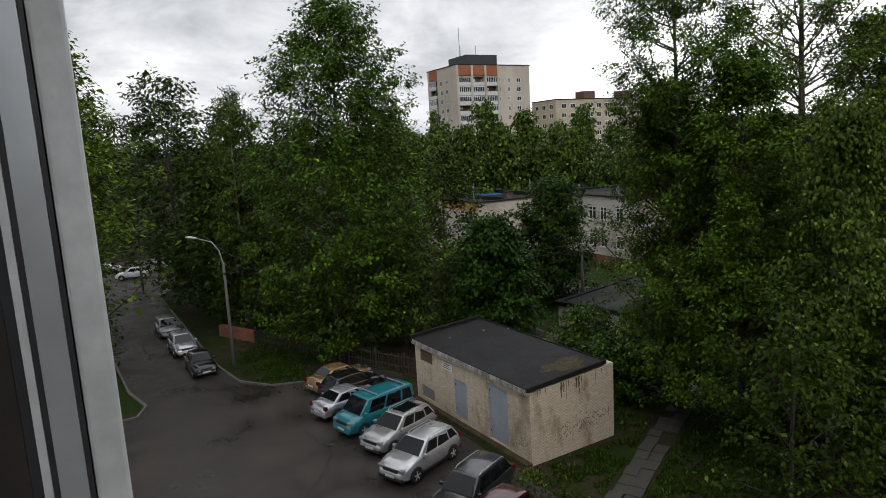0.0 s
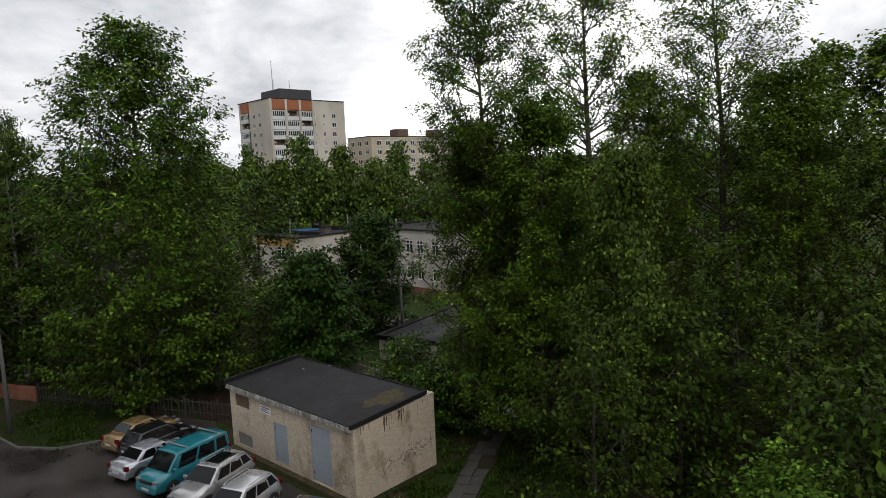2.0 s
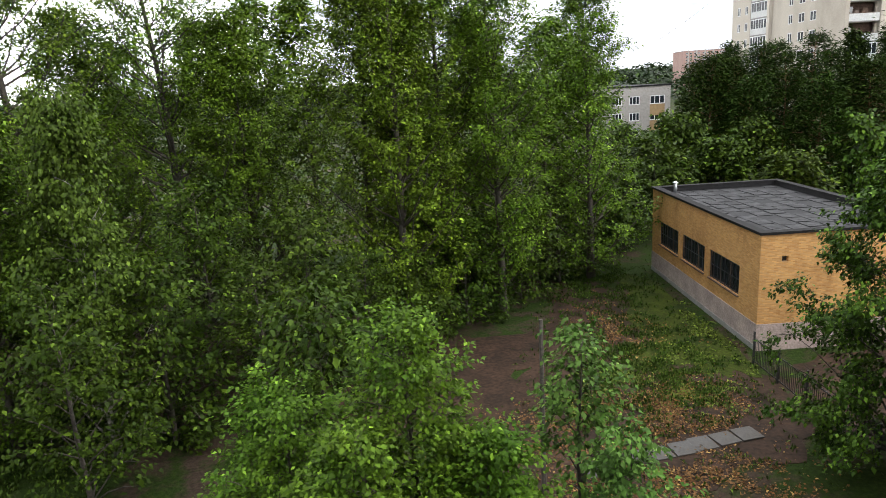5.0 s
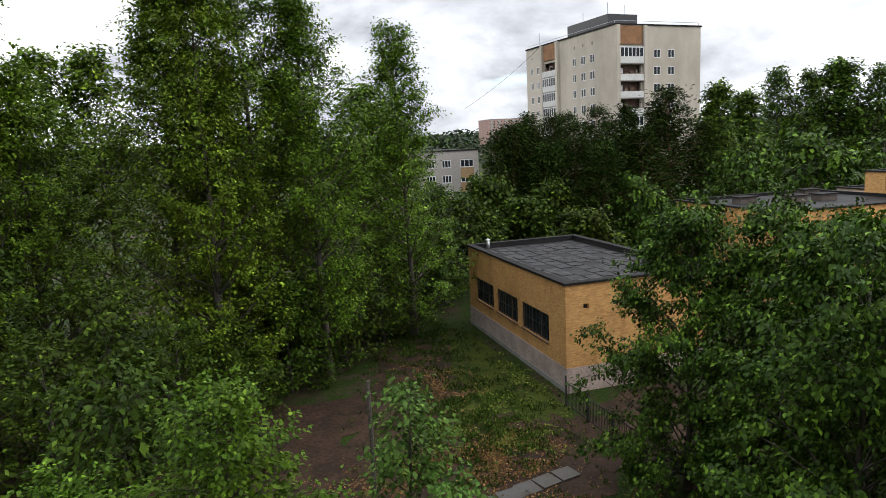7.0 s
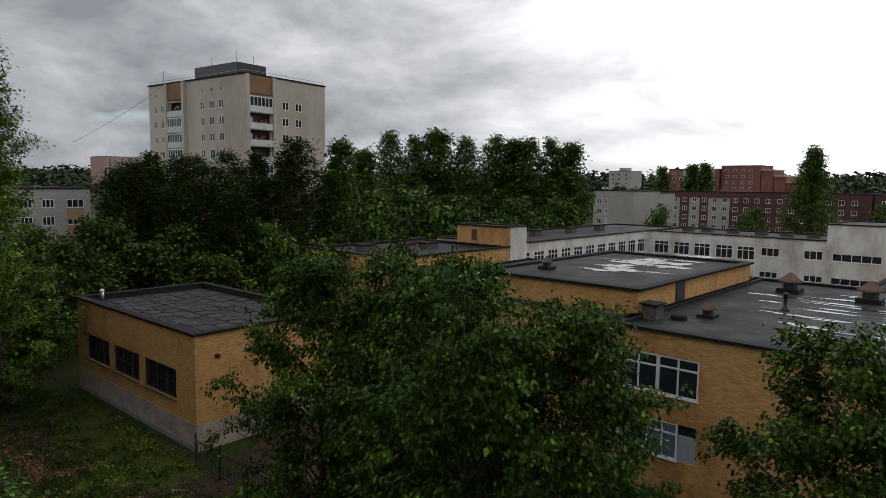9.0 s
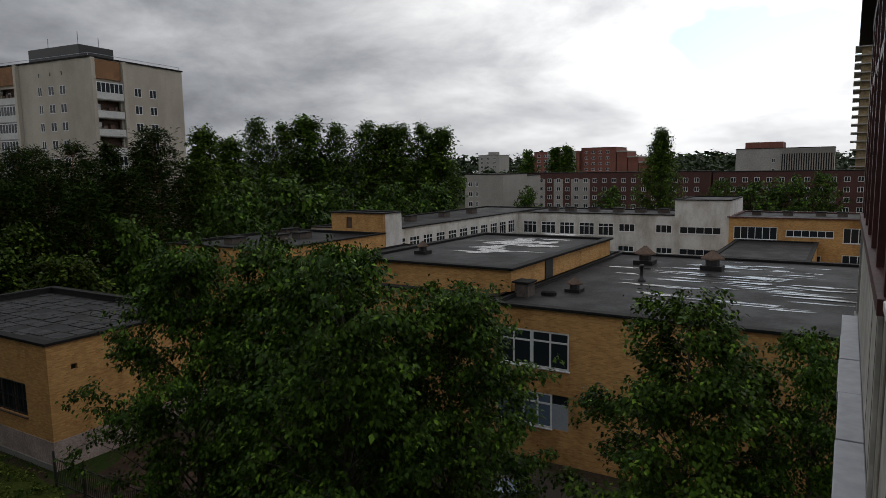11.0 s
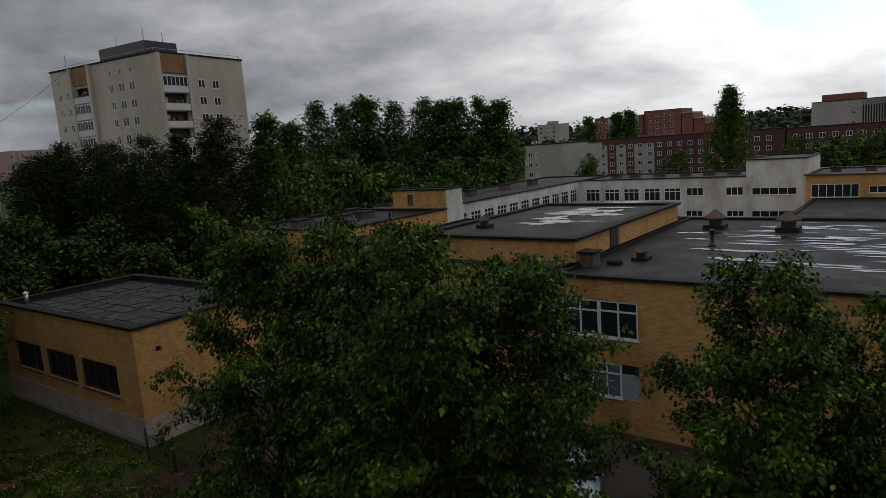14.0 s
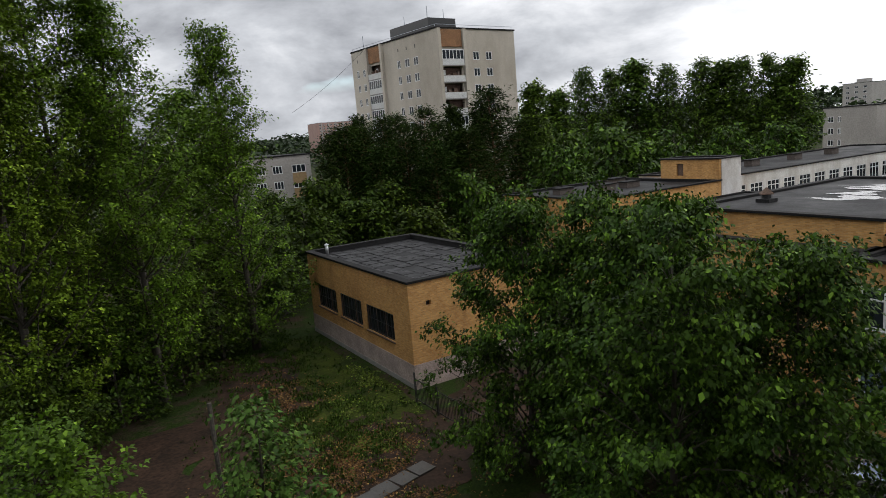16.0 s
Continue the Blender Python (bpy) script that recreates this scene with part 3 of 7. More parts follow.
    # rails and grooves; the last, widest strip is the room's darkness in colour
    for y0, y1, k in ((-0.045, -0.040, "dark_steel"), (-0.073, -0.0455, "alu"), (-0.079, -0.0735, "dark_steel"), (-0.088, -0.0795, "worn_white"), (-0.098, -0.0885, "dark_steel"), (-0.30, -0.0985, "wood_and_shade")):
        part("jamb_rail", boxed(jx - 0.10, jx + 0.004, y0, y1, 13.3, 17.2), M[k], h)
    part("soffit", boxed(-3.2, 2.7, -1.3, -0.05, 16.9, 17.1), M["concrete"], h)
    # neighbour's old wooden glazing beyond
    nb = bmesh.new()
    for x in (2.75, 3.55, 4.35, 5.15, 5.95, 6.75, 7.4):
        box(nb, x, x + 0.09, -0.19, -0.125, 14.30, 16.02)
    box(nb, 2.7, 7.5, -0.195, -0.12, 16.02, 16.15)
    box(nb, 2.7, 7.5, -0.195, -0.105, 14.27, 14.33)
    box(nb, 2.7, 7.5, -0.185, -0.13, 15.45, 15.52)
    part("wooden_glazing", nb, M["maroon"], h, "dark red painted wooden balcony glazing")
    part("pane", boxed(2.8, 7.45, -0.162, -0.156, 14.33, 16.02), M["glass"], h)
    part("soffit", boxed(2.7, 9.1, -1.3, -0.02, 16.15, 16.35), M["wood_and_shade"], h)
    part("side_wall", boxed(-3.2, -3.0, -1.3, -0.12, 13.05, 18.4), M["concrete"], h)
    part("side_wall", boxed(7.56, 7.7, -1.3, -0.15, 13.05, 18.4), M["concrete"], h)
    part("side_wall", boxed(8.95, 9.1, -1.3, -0.15, 13.05, 18.4), M["concrete"], h)
    part("parapet", boxed(-3.0, -1.6, -0.20, -0.145, 12.95, 14.26), M["panel"], h)


M["panel"] = material("pale_painted_sheet", (0.47, 0.45, 0.41), 0.6, grain=7, stain=2.2, vary=0.42, streak=True)
M["old_board"] = material("weathered_beige_board", (0.36, 0.32, 0.26), 0.8, grain=9, stain=2.5, vary=0.45, streak=True)
M["ledge"] = material("zinc_ledge", (0.34, 0.35, 0.375), 0.5, metal=0.25, grain=10, stain=1.5, vary=0.15)
M["worn_white"] = material("worn_white_aluminium", (0.66, 0.66, 0.65), 0.45, grain=30, stain=5, vary=0.16, bump=0.05)
M["maroon"] = material("dark_red_paint", (0.075, 0.016, 0.014), 0.5, grain=20, stain=3, vary=0.35)
M["wood_and_shade"] = material("dark_soffit_wood_and_room_shade", (0.035, 0.026, 0.022), 0.8, grain=12, stain=2, vary=0.3)


def clear_glass():
    m = bpy.data.materials.new("clear_glass")
    m.use_nodes = True
    nt = m.node_tree
    nt.nodes.clear()
    gl, tr, mx = nt.nodes.new("ShaderNodeBsdfGlossy"), nt.nodes.new("ShaderNodeBsdfTransparent"), nt.nodes.new("ShaderNodeMixShader")
    fr, out = nt.nodes.new("ShaderNodeFresnel"), nt.nodes.new("ShaderNodeOutputMaterial")
    fr.inputs[0].default_value = 1.9
    gl.inputs["Roughness"].default_value = 0.01
    tr.inputs[0].default_value = (0.75, 0.78, 0.78, 1)
    nt.links.new(fr.outputs[0], mx.inputs[0])
    nt.links.new(tr.outputs[0], mx.inputs[1])
    nt.links.new(gl.outputs[0], mx.inputs[2])
    nt.links.new(mx.outputs[0], out.inputs[0])
    return m


M["clear_glass"] = clear_glass()
own_house()


# ---------------------------------------------------------------- shed, annex, school, kindergarten
def shed():
    L, D, HF, HB = 10.65, 5.3, 3.52, 3.80
    s = thing("transformer_shed", (-33.85, 15.58, 0), "pale brick substation shed with sloping bitumen roof and grey steel doors", "shed", turn=3.5)
    doors = [(4.15, 5.4, 0.30, 2.45), (7.35, 8.95, 0.20, 3.1)]
    win = (0.55, 1.95, 2.55, 3.25)
    low = (0.55, 2.0, 0.35, 1.05)
    bm = bmesh.new()
    wall_with_holes(bm, side(0, 0, "-y"), L, -0.6, HF, doors + [win, low], 0.38)
    wall_with_holes(bm, side(L, D, "+y"), L, -0.6, HF, [], 0.38)
    part("wall", bm, M["beige_brick"], s)
    for m in (side(0, D, "-x"), side(L, 0, "+x")):
        bm = bmesh.new()
        wall_with_holes(bm, m @ Matrix.Translation((0.382, 0, 0)), D - 0.764, -0.6, HF, [], 0.38)
        part("wall", bm, M["beige_brick"], s)
    # wedge under the roof
    bm = bmesh.new()
    vs = [bm.verts.new(c) for c in ((0, 0, HF), (L, 0, HF), (L, D, HF), (0, D, HF), (0, D, HB), (L, D, HB))]
    for idx in ((0, 3, 4), (1, 5, 2), (3, 2, 5, 4), (0, 4, 5, 1), (0, 1, 2, 3)):
        bm.faces.new([vs[i] for i in idx])
    bmesh.ops.recalc_face_normals(bm, faces=bm.faces[:])
    part("gable", bm, M["beige_brick"], s)
    tilt = math.atan2(HB - HF, D)
    rm = Matrix.Translation((0, 0, HF)) @ Matrix.Rotation(tilt, 4, "X")
    part("roof", boxed(-0.12, L + 0.06, -0.17, D - 0.55, 0.20, 0.25, m=rm), M["bitumen"], s, "wet black bitumen sheeting")
    bm = bmesh.new()
    for i in range(4):
        box(bm, -0.10 + i * 2.7, -0.10 + i * 2.7 + 2.68, -0.20, 0.0, -0.06, 0.2, m=rm)
    part("eaves_slab", bm, M["pale_concrete"], s, "pale concrete eaves slabs")
    bm = bmesh.new()
    box(bm, L - 0.02, L + 0.09, -0.20, D - 0.53, 0.10, 0.30, m=rm)
    box(bm, -0.15, 0.05, -0.24, D - 0.53, 0.10, 0.44, m=rm)
    box(bm, 0.05, L - 0.02, D - 0.60, D - 0.53, 0.10, 0.30, m=rm)
    part("roof_rim", bm, M["roof_edge"], s)
    for i, (u0, u1, z0, z1) in enumerate(doors):
        d = part("door", boxed(u0 + 0.03, u1 - 0.03, 0.08, 0.14, z0 + 0.03, z1 - 0.03, bevel=0.01), M["grey_steel"], s, "grey painted steel door")
        bm = bmesh.new()
        box(bm, u0, u0 + 0.06, 0.03, 0.16, z0, z1)
        box(bm, u1 - 0.06, u1, 0.03, 0.16, z0, z1)
        box(bm, u0 + 0.06, u1 - 0.06, 0.03, 0.16, z1 - 0.06, z1)
        part("door_frame", bm, M["grey_steel"], d)
        for zz in (z0 + 0.35, z1 - 0.45):
            part("hinge", boxed(u0 + 0.05, u0 + 0.09, 0.055, 0.085, zz, zz + 0.14), M["dark_steel"], d)
    part("boarded_window", boxed(win[0], win[1], 0.06, 0.12, win[2], win[3]), M["rust"], s, "boarded brown window opening")
    part("vent_panel", boxed(low[0], low[1], 0.05, 0.12, low[2], low[3]), M["concrete"], s, "grey panel over a low opening")
    sg = part("sign", boxed(3.05, 4.05, -0.03, -0.002, 2.72, 3.12), M["white_pvc"], s, "white metal notice plate")
    bm = bmesh.new()
    for r, (a, b) in enumerate(((3.15, 3.95), (3.2, 3.75), (3.15, 3.9))):
        box(bm, a, b, -0.034, -0.03, 3.02 - r * 0.11, 3.065 - r * 0.11)
    part("lettering", bm, M["dark_steel"], sg)
    part("plinth", boxed(-0.06, L + 0.06, -0.35, -0.003, -0.3, 0.16, bevel=0.03), M["moss"], s, "mossy concrete footing")
    rr = random.Random(8)
    bm = bmesh.new()
    ring = []
    for i in range(30):
        t = 2 * math.pi * i / 30
        k = 1 + 0.2 * math.sin(3 * t + 1) + 0.15 * math.sin(7 * t)
        ring.append(bm.verts.new(rm @ Vector((L - 1.05 + 0.75 * k * math.cos(t), D - 2.25 + 1.2 * k * math.sin(t), 0.254))))
    bm.faces.new(ring)
    part("moss", bm, M["moss"], s, "brown-green moss on the roof's end")
    for _ in range(3):
        x, y = rr.uniform(1, L - 1), rr.uniform(0.2, D - 0.5)
        part("litter", boxed(x, x + 0.14, y, y + 0.09, 0.252, 0.29, m=rm), M["pale_concrete"], s)
    # rust runs from the roof and scrawled marks on the gable
    rr = random.Random(5)
    for u, w, ln in ((0.45, 0.05, 0.35), (0.62, 0.10, 0.22), (0.95, 0.06, 0.4), (1.9, 0.16, 0.75), (2.06, 0.10, 0.5), (2.2, 0.07, 0.9), (2.34, 0.08, 0.3), (2.85, 0.18, 0.55), (3.02, 0.12, 0.85), (3.18, 0.08, 0.4), (4.1, 0.03, 0.7), (4.5, 0.05, 0.25)):
        x = L + 0.003
        top = HF + 0.18 * u / D
        bm = bmesh.new()
        left, right = [], []
        for i in range(6):
            z = top - ln * i / 5
            half = w * 0.5 * (1 - 0.13 * i) * rr.uniform(0.55, 1.25)
            du = rr.uniform(-0.02, 0.02)
            left.append(bm.verts.new((x, u - half + du, z)))
            right.append(bm.verts.new((x, u + half + du, z)))
        for i in range(5):
            bm.faces.new((left[i], left[i + 1], right[i + 1], right[i]))
        part("rust_stain", bm, M["rust_stain"], s, "rust run below the roof edge")
    for _ in range(110):
        bm = bmesh.new()
        u = min(4.9, max(0.9, rr.gauss(3.2, 1.0)))
        z = 0.45 + u * 0.13 + rr.gauss(0.3, 0.22)
        a = rr.uniform(0.3, 1.3)
        box(bm, 0, 0.003, 0, rr.uniform(0.04, 0.2), 0, rr.uniform(0.012, 0.05), m=Matrix.Translation((L + 0.001, u, z)) @ Matrix.Rotation(a * rr.choice((-1, 1)), 4, "X"))
        part("scrawl", bm, M["red_paint"] if rr.random() < 0.12 else M["dark_paint"], s, "faded scrawl sprayed on brick")
    for _ in range(34):
        bm = bmesh.new()
        u, z = rr.uniform(9.2, 10.4), rr.uniform(0.5, 1.3)
        box(bm, 0, rr.uniform(0.06, 0.2), -0.003, 0, 0, 0.022, m=Matrix.Translation((u, -0.001, z)) @ Matrix.Rotation(rr.uniform(-1.2, 1.2), 4, "Y"))
        part("scrawl", bm, M["dark_paint"], s)


M["moss"] = material("roof_moss", (0.085, 0.065, 0.025), 0.95, grain=9, stain=2.0, vary=0.5, bump=0.6)
M["pale_concrete"] = material("pale_concrete", (0.60, 0.58, 0.54), 0.85, grain=12, stain=2.6, vary=0.5, dark=(0.14, 0.12, 0.10), streak=True)
M["red_paint"] = material("faded_red_spray", (0.36, 0.13, 0.09), 0.85, grain=9, stain=3, vary=0.4)
M["rust_stain"] = material("rust_stain", (0.15, 0.085, 0.045), 0.9, grain=12, stain=3, vary=0.4)
M["dark_paint"] = material("dark_spray_paint", (0.22, 0.18, 0.155), 0.8, grain=9, stain=3, vary=0.5)
shed()


def annex():
    L, D, Z = 9.7, 17.0, 6.6  # along x, along y, height
    a = thing("ochre_annex", (16.2, 33.3, 0), "single tall storey ochre brick annex with barred windows and flat roof", "building", turn=1.2)
    wins = [(1.75, 5.45), (6.25, 9.95), (10.75, 14.75)]
    holes = [(u0, u1, 2.42, 4.2) for u0, u1 in wins]
    fr = block_walls(a, 0, L, 0, D, Z - 0.14, M["ochre_brick"], {"-x": holes, "-y": [(1.15, 1.5, 4.95, 5.25), (3.1, 3.45, 4.95, 5.25)]}, z0=1.5)
    bm = bmesh.new()
    for mm, ln in ((fr["-x"], D), (fr["-y"], L), (fr["+x"], D), (fr["+y"], L)):
        e = 0.30 if mm in (fr["-x"], fr["+x"]) else -0.03
        box(bm, e, ln - e, -0.03, 0.3, -1.2, 1.498, m=mm)
    part("plinth", bm, M["pink_plinth"], a, "pinkish rendered plinth with worn foot")
    bm = bmesh.new()
    box(bm, -0.06, D + 0.06, -0.07, -0.031, -1.2, 0.28, m=fr["-x"])
    part("footing", bm, M["concrete"], a)
    m = fr["-x"]
    for u0, u1 in wins:
        w = put_window(a, m @ Matrix.Translation((0, 0.08, 0)), u0, 2.42, u1 - u0, 1.78, (3, 0.0), 0.07, mat=M["rust"], sill=False)
        bm = bmesh.new()
        n = 9
        for i in range(n):
            x = (u1 - u0) * i / (n - 1)
            box(bm, x - 0.02 + 0.02, x + 0.04, -0.02, 0.02, 0.0, 1.78)
        for z in (0.05, 0.88, 1.70):
            box(bm, 0.02, u1 - u0 + 0.02, -0.035, -0.021, z, z + 0.04)
        part("grille", bm, M["dark_steel"], w, "dark steel window bars")
        part("sill", boxed(-0.05, u1 - u0 + 0.05, -0.18, 0.1, -0.08, -0.004), M["rust"], w)
    for u in (1.15, 3.1):
        part("vent_hole", boxed(u, u + 0.35, 0.2, 0.3, 4.95, 5.25), M["dark_steel"], a)
    flat_roof(a, 0, L, 0, D, Z, rim=0.42, over=0.10, lip=0.42)
    # patched felt strips on the roof
    rr = random.Random(3)
    for i in range(8):
        for j in range(12):
            if rr.random() < 0.12:
                continue
            x, y = 0.55 + i * 1.08 + rr.uniform(-0.06, 0.06), 0.6 + j * 1.32 + (0.5 if i % 2 else 0.0) * 0.8
            top = Z - 0.405 + rr.uniform(0.0, 0.03)
            part("felt_patch", boxed(x, x + rr.uniform(0.88, 1.0), y, min(D - 0.5, y + rr.uniform(1.05, 1.24)), Z - 0.45, top), M["bitumen_old"], a, "worn roofing felt patch")
    ch = part("vent_pipe", tubed([(1.4, D - 0.9, Z - 0.4), (1.4, D - 0.9, Z + 0.35)], 0.14), M["alu"], a, "shiny metal vent pipe", smooth=True)
    part("cap", tubed([(1.4, D - 0.9, Z + 0.36), (1.4, D - 0.9, Z + 0.48)], [0.22, 0.04]), M["alu"], ch)


M["bitumen_old"] = material("old_roofing_felt", (0.022, 0.021, 0.022), 0.75, grain=9, stain=0.8, vary=0.5, bump=0.4, wet=0.35, spec=0.3)
annex()


def roof_vent(x, y, z, s=1.0, label="squat metal roof ventilator with a pyramid cap"):
    v = thing("roof_vent", (x, y, z), label, "roof vent", "vents on the school roof")
    part("curb", boxed(-0.55 * s, 0.55 * s, -0.55 * s, 0.55 * s, -0.02, 0.28 * s, bevel=0.02), M["bitumen"], v)
    bm = bmesh.new()
    spin(bm, [(0.36 * s, 0.28 * s), (0.36 * s, 0.62 * s)], 8)
    part("duct", bm, M["dark_steel"], v)
    bm = bmesh.new()
    spin(bm, [(0.62 * s, 0.60 * s), (0.60 * s, 0.68 * s), (0.12 * s, 1.05 * s), (0.10 * s, 1.1 * s)], 4)
    part("cap", bm, M["rust"], v)
    return v


def roof_box(x, y, z, sx, sy, h):
    v = thing("roof_vent", (x, y, z), "low brick ventilation box with a slab lid on the roof", "roof vent", "vent boxes on the school roof")
    part("shaft", boxed(-sx / 2, sx / 2, -sy / 2, sy / 2, -0.02, h), M["roof_brick"], v)
    part("lid", boxed(-sx / 2 - 0.12, sx / 2 + 0.12, -sy / 2 - 0.12, sy / 2 + 0.12, h, h + 0.1, bevel=0.01), M["roof_edge"], v)


M["roof_brick"] = material("sooty_brick_shaft", (0.13, 0.105, 0.09), 0.9, grain=12, stain=2, vary=0.4)


def puddle(parent, cx, cy, z, rx, ry, seed):
    """A thin irregular film of rain on a roof."""
    rr = random.Random(seed)
    bm = bmesh.new()
    n = 28
    ph = [rr.uniform(0, 6.28) for _ in range(4)]
    vs = []
    for i in range(n):
        t = 2 * math.pi * i / n
        k = 1 + 0.28 * math.sin(3 * t + ph[0]) + 0.2 * math.sin(5 * t + ph[1]) + 0.12 * math.sin(9 * t + ph[2])
        vs.append(bm.verts.new((cx + rx * k * math.cos(t), cy + ry * k * math.sin(t), z + 0.004 + 0.0007 * (seed % 50))))
    bm.faces.new(vs)
    part("rain_film", bm, M["pool"], parent, "thin sheet of rainwater")


def school():
    s = thing("school", (0, 0, 0), "two-storey ochre and white brick school with flat wet roofs", "building")
    # near block
    x0, x1, y0, y1, Z = 29.6, 52.4, -14.0, 15.7, 8.0
    wx = "-x"
    up, lo = (0.45, 4.45, 4.85, 6.75), (0.45, 4.45, 1.75, 3.55)
    holes = {"-x": [up, lo]}
    fr = block_walls(s, x0, x1, y0, y1, Z - 0.14, M["ochre_brick"], holes)
    m = fr["-x"]
    put_window(s, m, 0.45, 4.85, 2.0, 1.9, (2, 0.3), 0.09)
    put_window(s, m, 2.45, 4.85, 2.0, 1.9, (2, 0.28), 0.09)
    put_window(s, m, 0.45, 1.75, 3.1, 1.8, (4, 0.3), 0.09, pane=M["blind_glass"])
    part("panel", boxed(3.55, 4.45, 0.06, 0.16, 1.75, 3.05, m=m), M["grey_steel"], s, "grey infill panel beside the window")
    part("pane", boxed(3.55, 4.45, 0.10, 0.14, 3.05, 3.55, m=m), M["glass"], s)
    flat_roof(s, x0, x1, y0, y1, Z, rim=0.18, over=0.16, lip=0.22)
    # bitumen sheets laid in lengths
    rr = random.Random(11)
    x = x0 + 1.0
    while x < x1 - 0.8:
        part("felt_seam", boxed(x, x + 0.05, y0 + 0.5, y1 - 0.5, Z - 0.222, Z - 0.214), M["bitumen"], s)
        x += 1.0
    part("parapet_lining", boxed(x0 + 0.3, x1 - 0.3, y1 - 0.42, y1 - 0.345, Z - 0.24, Z - 0.10), M["bitumen"], s)
    # set-back strip before the hall
    block_walls(s, 31.0, 52.4, 15.702, 30.0, 7.86, M["ochre_brick"])
    flat_roof(s, 31.0, 52.4, 15.702, 30.0, 8.0, rim=0.2, over=0.16)
    # raised hall
    hx0, hx1, hy0, hy1, HZ = 32.4, 50.2, 15.75, 27.0, 9.35
    block_walls(s, hx0, hx1, hy0, hy1, HZ - 0.14, M["ochre_brick"], z0=7.4)
    flat_roof(s, hx0, hx1, hy0, hy1, HZ, rim=0.16, over=0.2, lip=0.28)
    part("rooftop_door", boxed(37.2, 38.4, hy0 - 0.06, hy0 - 0.002, 7.8, 9.15), M["dark_steel"], s)
    # left wing
    lx0, lx1, ly0, ly1 = 40.9, 58.0, 43.8, 58.0
    block_walls(s, lx0, lx1, ly0, ly1, 7.86, M["ochre_brick"])
    flat_roof(s, lx0, lx1, ly0, ly1, 8.0, rim=0.3, over=0.15)
    # stair block
    fr = block_walls(s, 58.002, 61.4, 43.9, 51.5, 10.06, M["ochre_brick"], {"-x": [(2.2, 3.1, 8.3, 9.6)]})
    part("hatch", boxed(2.2, 3.1, 0.15, 0.2, 8.3, 9.6, m=fr["-x"]), M["rust"], s)
    part("end_wall", boxed(58.3, 61.4, 43.84, 43.896, 4.0, 10.05), M["white_brick"], s, "white painted end wall")
    flat_roof(s, 58.002, 61.4, 43.9, 51.5, 10.2, rim=0.15, over=0.15)
    # low link between
    block_walls(s, 52.404, 62.0, 30.5, 43.85, 6.2, M["ochre_brick"], {"-x": [(8.5, 11.5, 3.6, 5.4)]})
    flat_roof(s, 52.404, 62.0, 30.5, 43.85, 6.35, rim=0.15)
    put_window(s, side(52.404, 43.85, "-x"), 8.5, 3.6, 3.0, 1.8, (3, 0.25), 0.09)
    # long classroom wing with a row of windows
    wx0, wx1, wy0, wy1 = 61.404, 108.5, 45.6, 58.0
    wins = [(1.1 + i * 3.05, 1.1 + i * 3.05 + 2.2, 4.75, 6.75) for i in range(11)]
    fr = block_walls(s, wx0, wx1, wy0, wy1, 7.86, M["white_brick"], {"-y": wins})
    for u0, u1, z0, z1 in wins:
        put_window(s, fr["-y"], u0, z0, u1 - u0, z1 - z0, (3, 0.28), 0.09)
    flat_roof(s, wx0, wx1, wy0, wy1, 8.0, rim=0.2, over=0.15)
    # cross wing
    cx0, cx1, cy0, cy1 = 96.5, 108.5, 20.9, 45.596
    wins = [(45.596 - a, 45.596 - b, z0, z1) for a, b, z0, z1 in (
        (44.6, 42.3, 4.6, 6.5), (41.5, 39.1, 4.6, 6.5), (38.4, 36.0, 4.6, 6.5), (35.2, 32.8, 4.6, 6.5), (32.2, 29.8, 4.6, 6.5),
        (29.0, 26.6, 5.3, 6.5), (23.6, 21.3, 5.3, 6.5), (29.1, 26.7, 2.3, 3.2), (23.5, 21.2, 2.3, 3.2))]
    fr = block_walls(s, cx0, cx1, cy0, cy1, 7.86, M["white_brick"], {"-x": wins})
    for u0, u1, z0, z1 in wins:
        put_window(s, fr["-x"], u0, z0, u1 - u0, z1 - z0, (3, 0.28 if z1 - z0 > 1.5 else 0.0), 0.09)
    flat_roof(s, cx0, cx1, cy0, cy1, 8.0, rim=0.2, over=0.15)
    # raised white block
    wins = [(0.7, 6.2, 5.35, 6.35), (0.7, 6.2, 2.3, 3.2)]
    fr = block_walls(s, 96.3, 108.5, 13.6, 20.896, 10.06, M["white_brick"], {"-x": wins})
    for u0, u1, z0, z1 in wins:
        put_window(s, fr["-x"], u0, z0, u1 - u0, z1 - z0, (5, 0.0), 0.08)
    flat_roof(s, 96.3, 108.5, 13.6, 20.896, 10.2, rim=0.15, over=0.12)
    # ochre end wing
    wins = [(0.6, 5.9, 5.0, 6.7), (6.9, 12.3, 5.5, 6.4), (13.3, 15.8, 4.9, 6.8), (17.0, 19.5, 4.9, 6.8), (4.6, 6.8, 2.3, 3.2), (8.8, 11.0, 2.2, 3.2), (13.3, 15.8, 2.0, 3.4)]
    fr = block_walls(s, 95.6, 108.5, -24.0, 13.596, 7.86, M["ochre_brick"], {"-x": wins})
    for u0, u1, z0, z1 in wins:
        put_window(s, fr["-x"], u0, z0, u1 - u0, z1 - z0, (max(2, round((u1 - u0) / 0.9)), 0.0), 0.08)
    flat_roof(s, 95.6, 108.5, -24.0, 13.596, 8.0, rim=0.2, over=0.25, edge="maroon_trim")
    # low entrance roof in the court
    block_walls(s, 76.0, 95.2, 3.0, 12.5, 4.86, M["ochre_brick"])
    flat_roof(s, 76.0, 95.2, 3.0, 12.5, 5.0, rim=0.15)
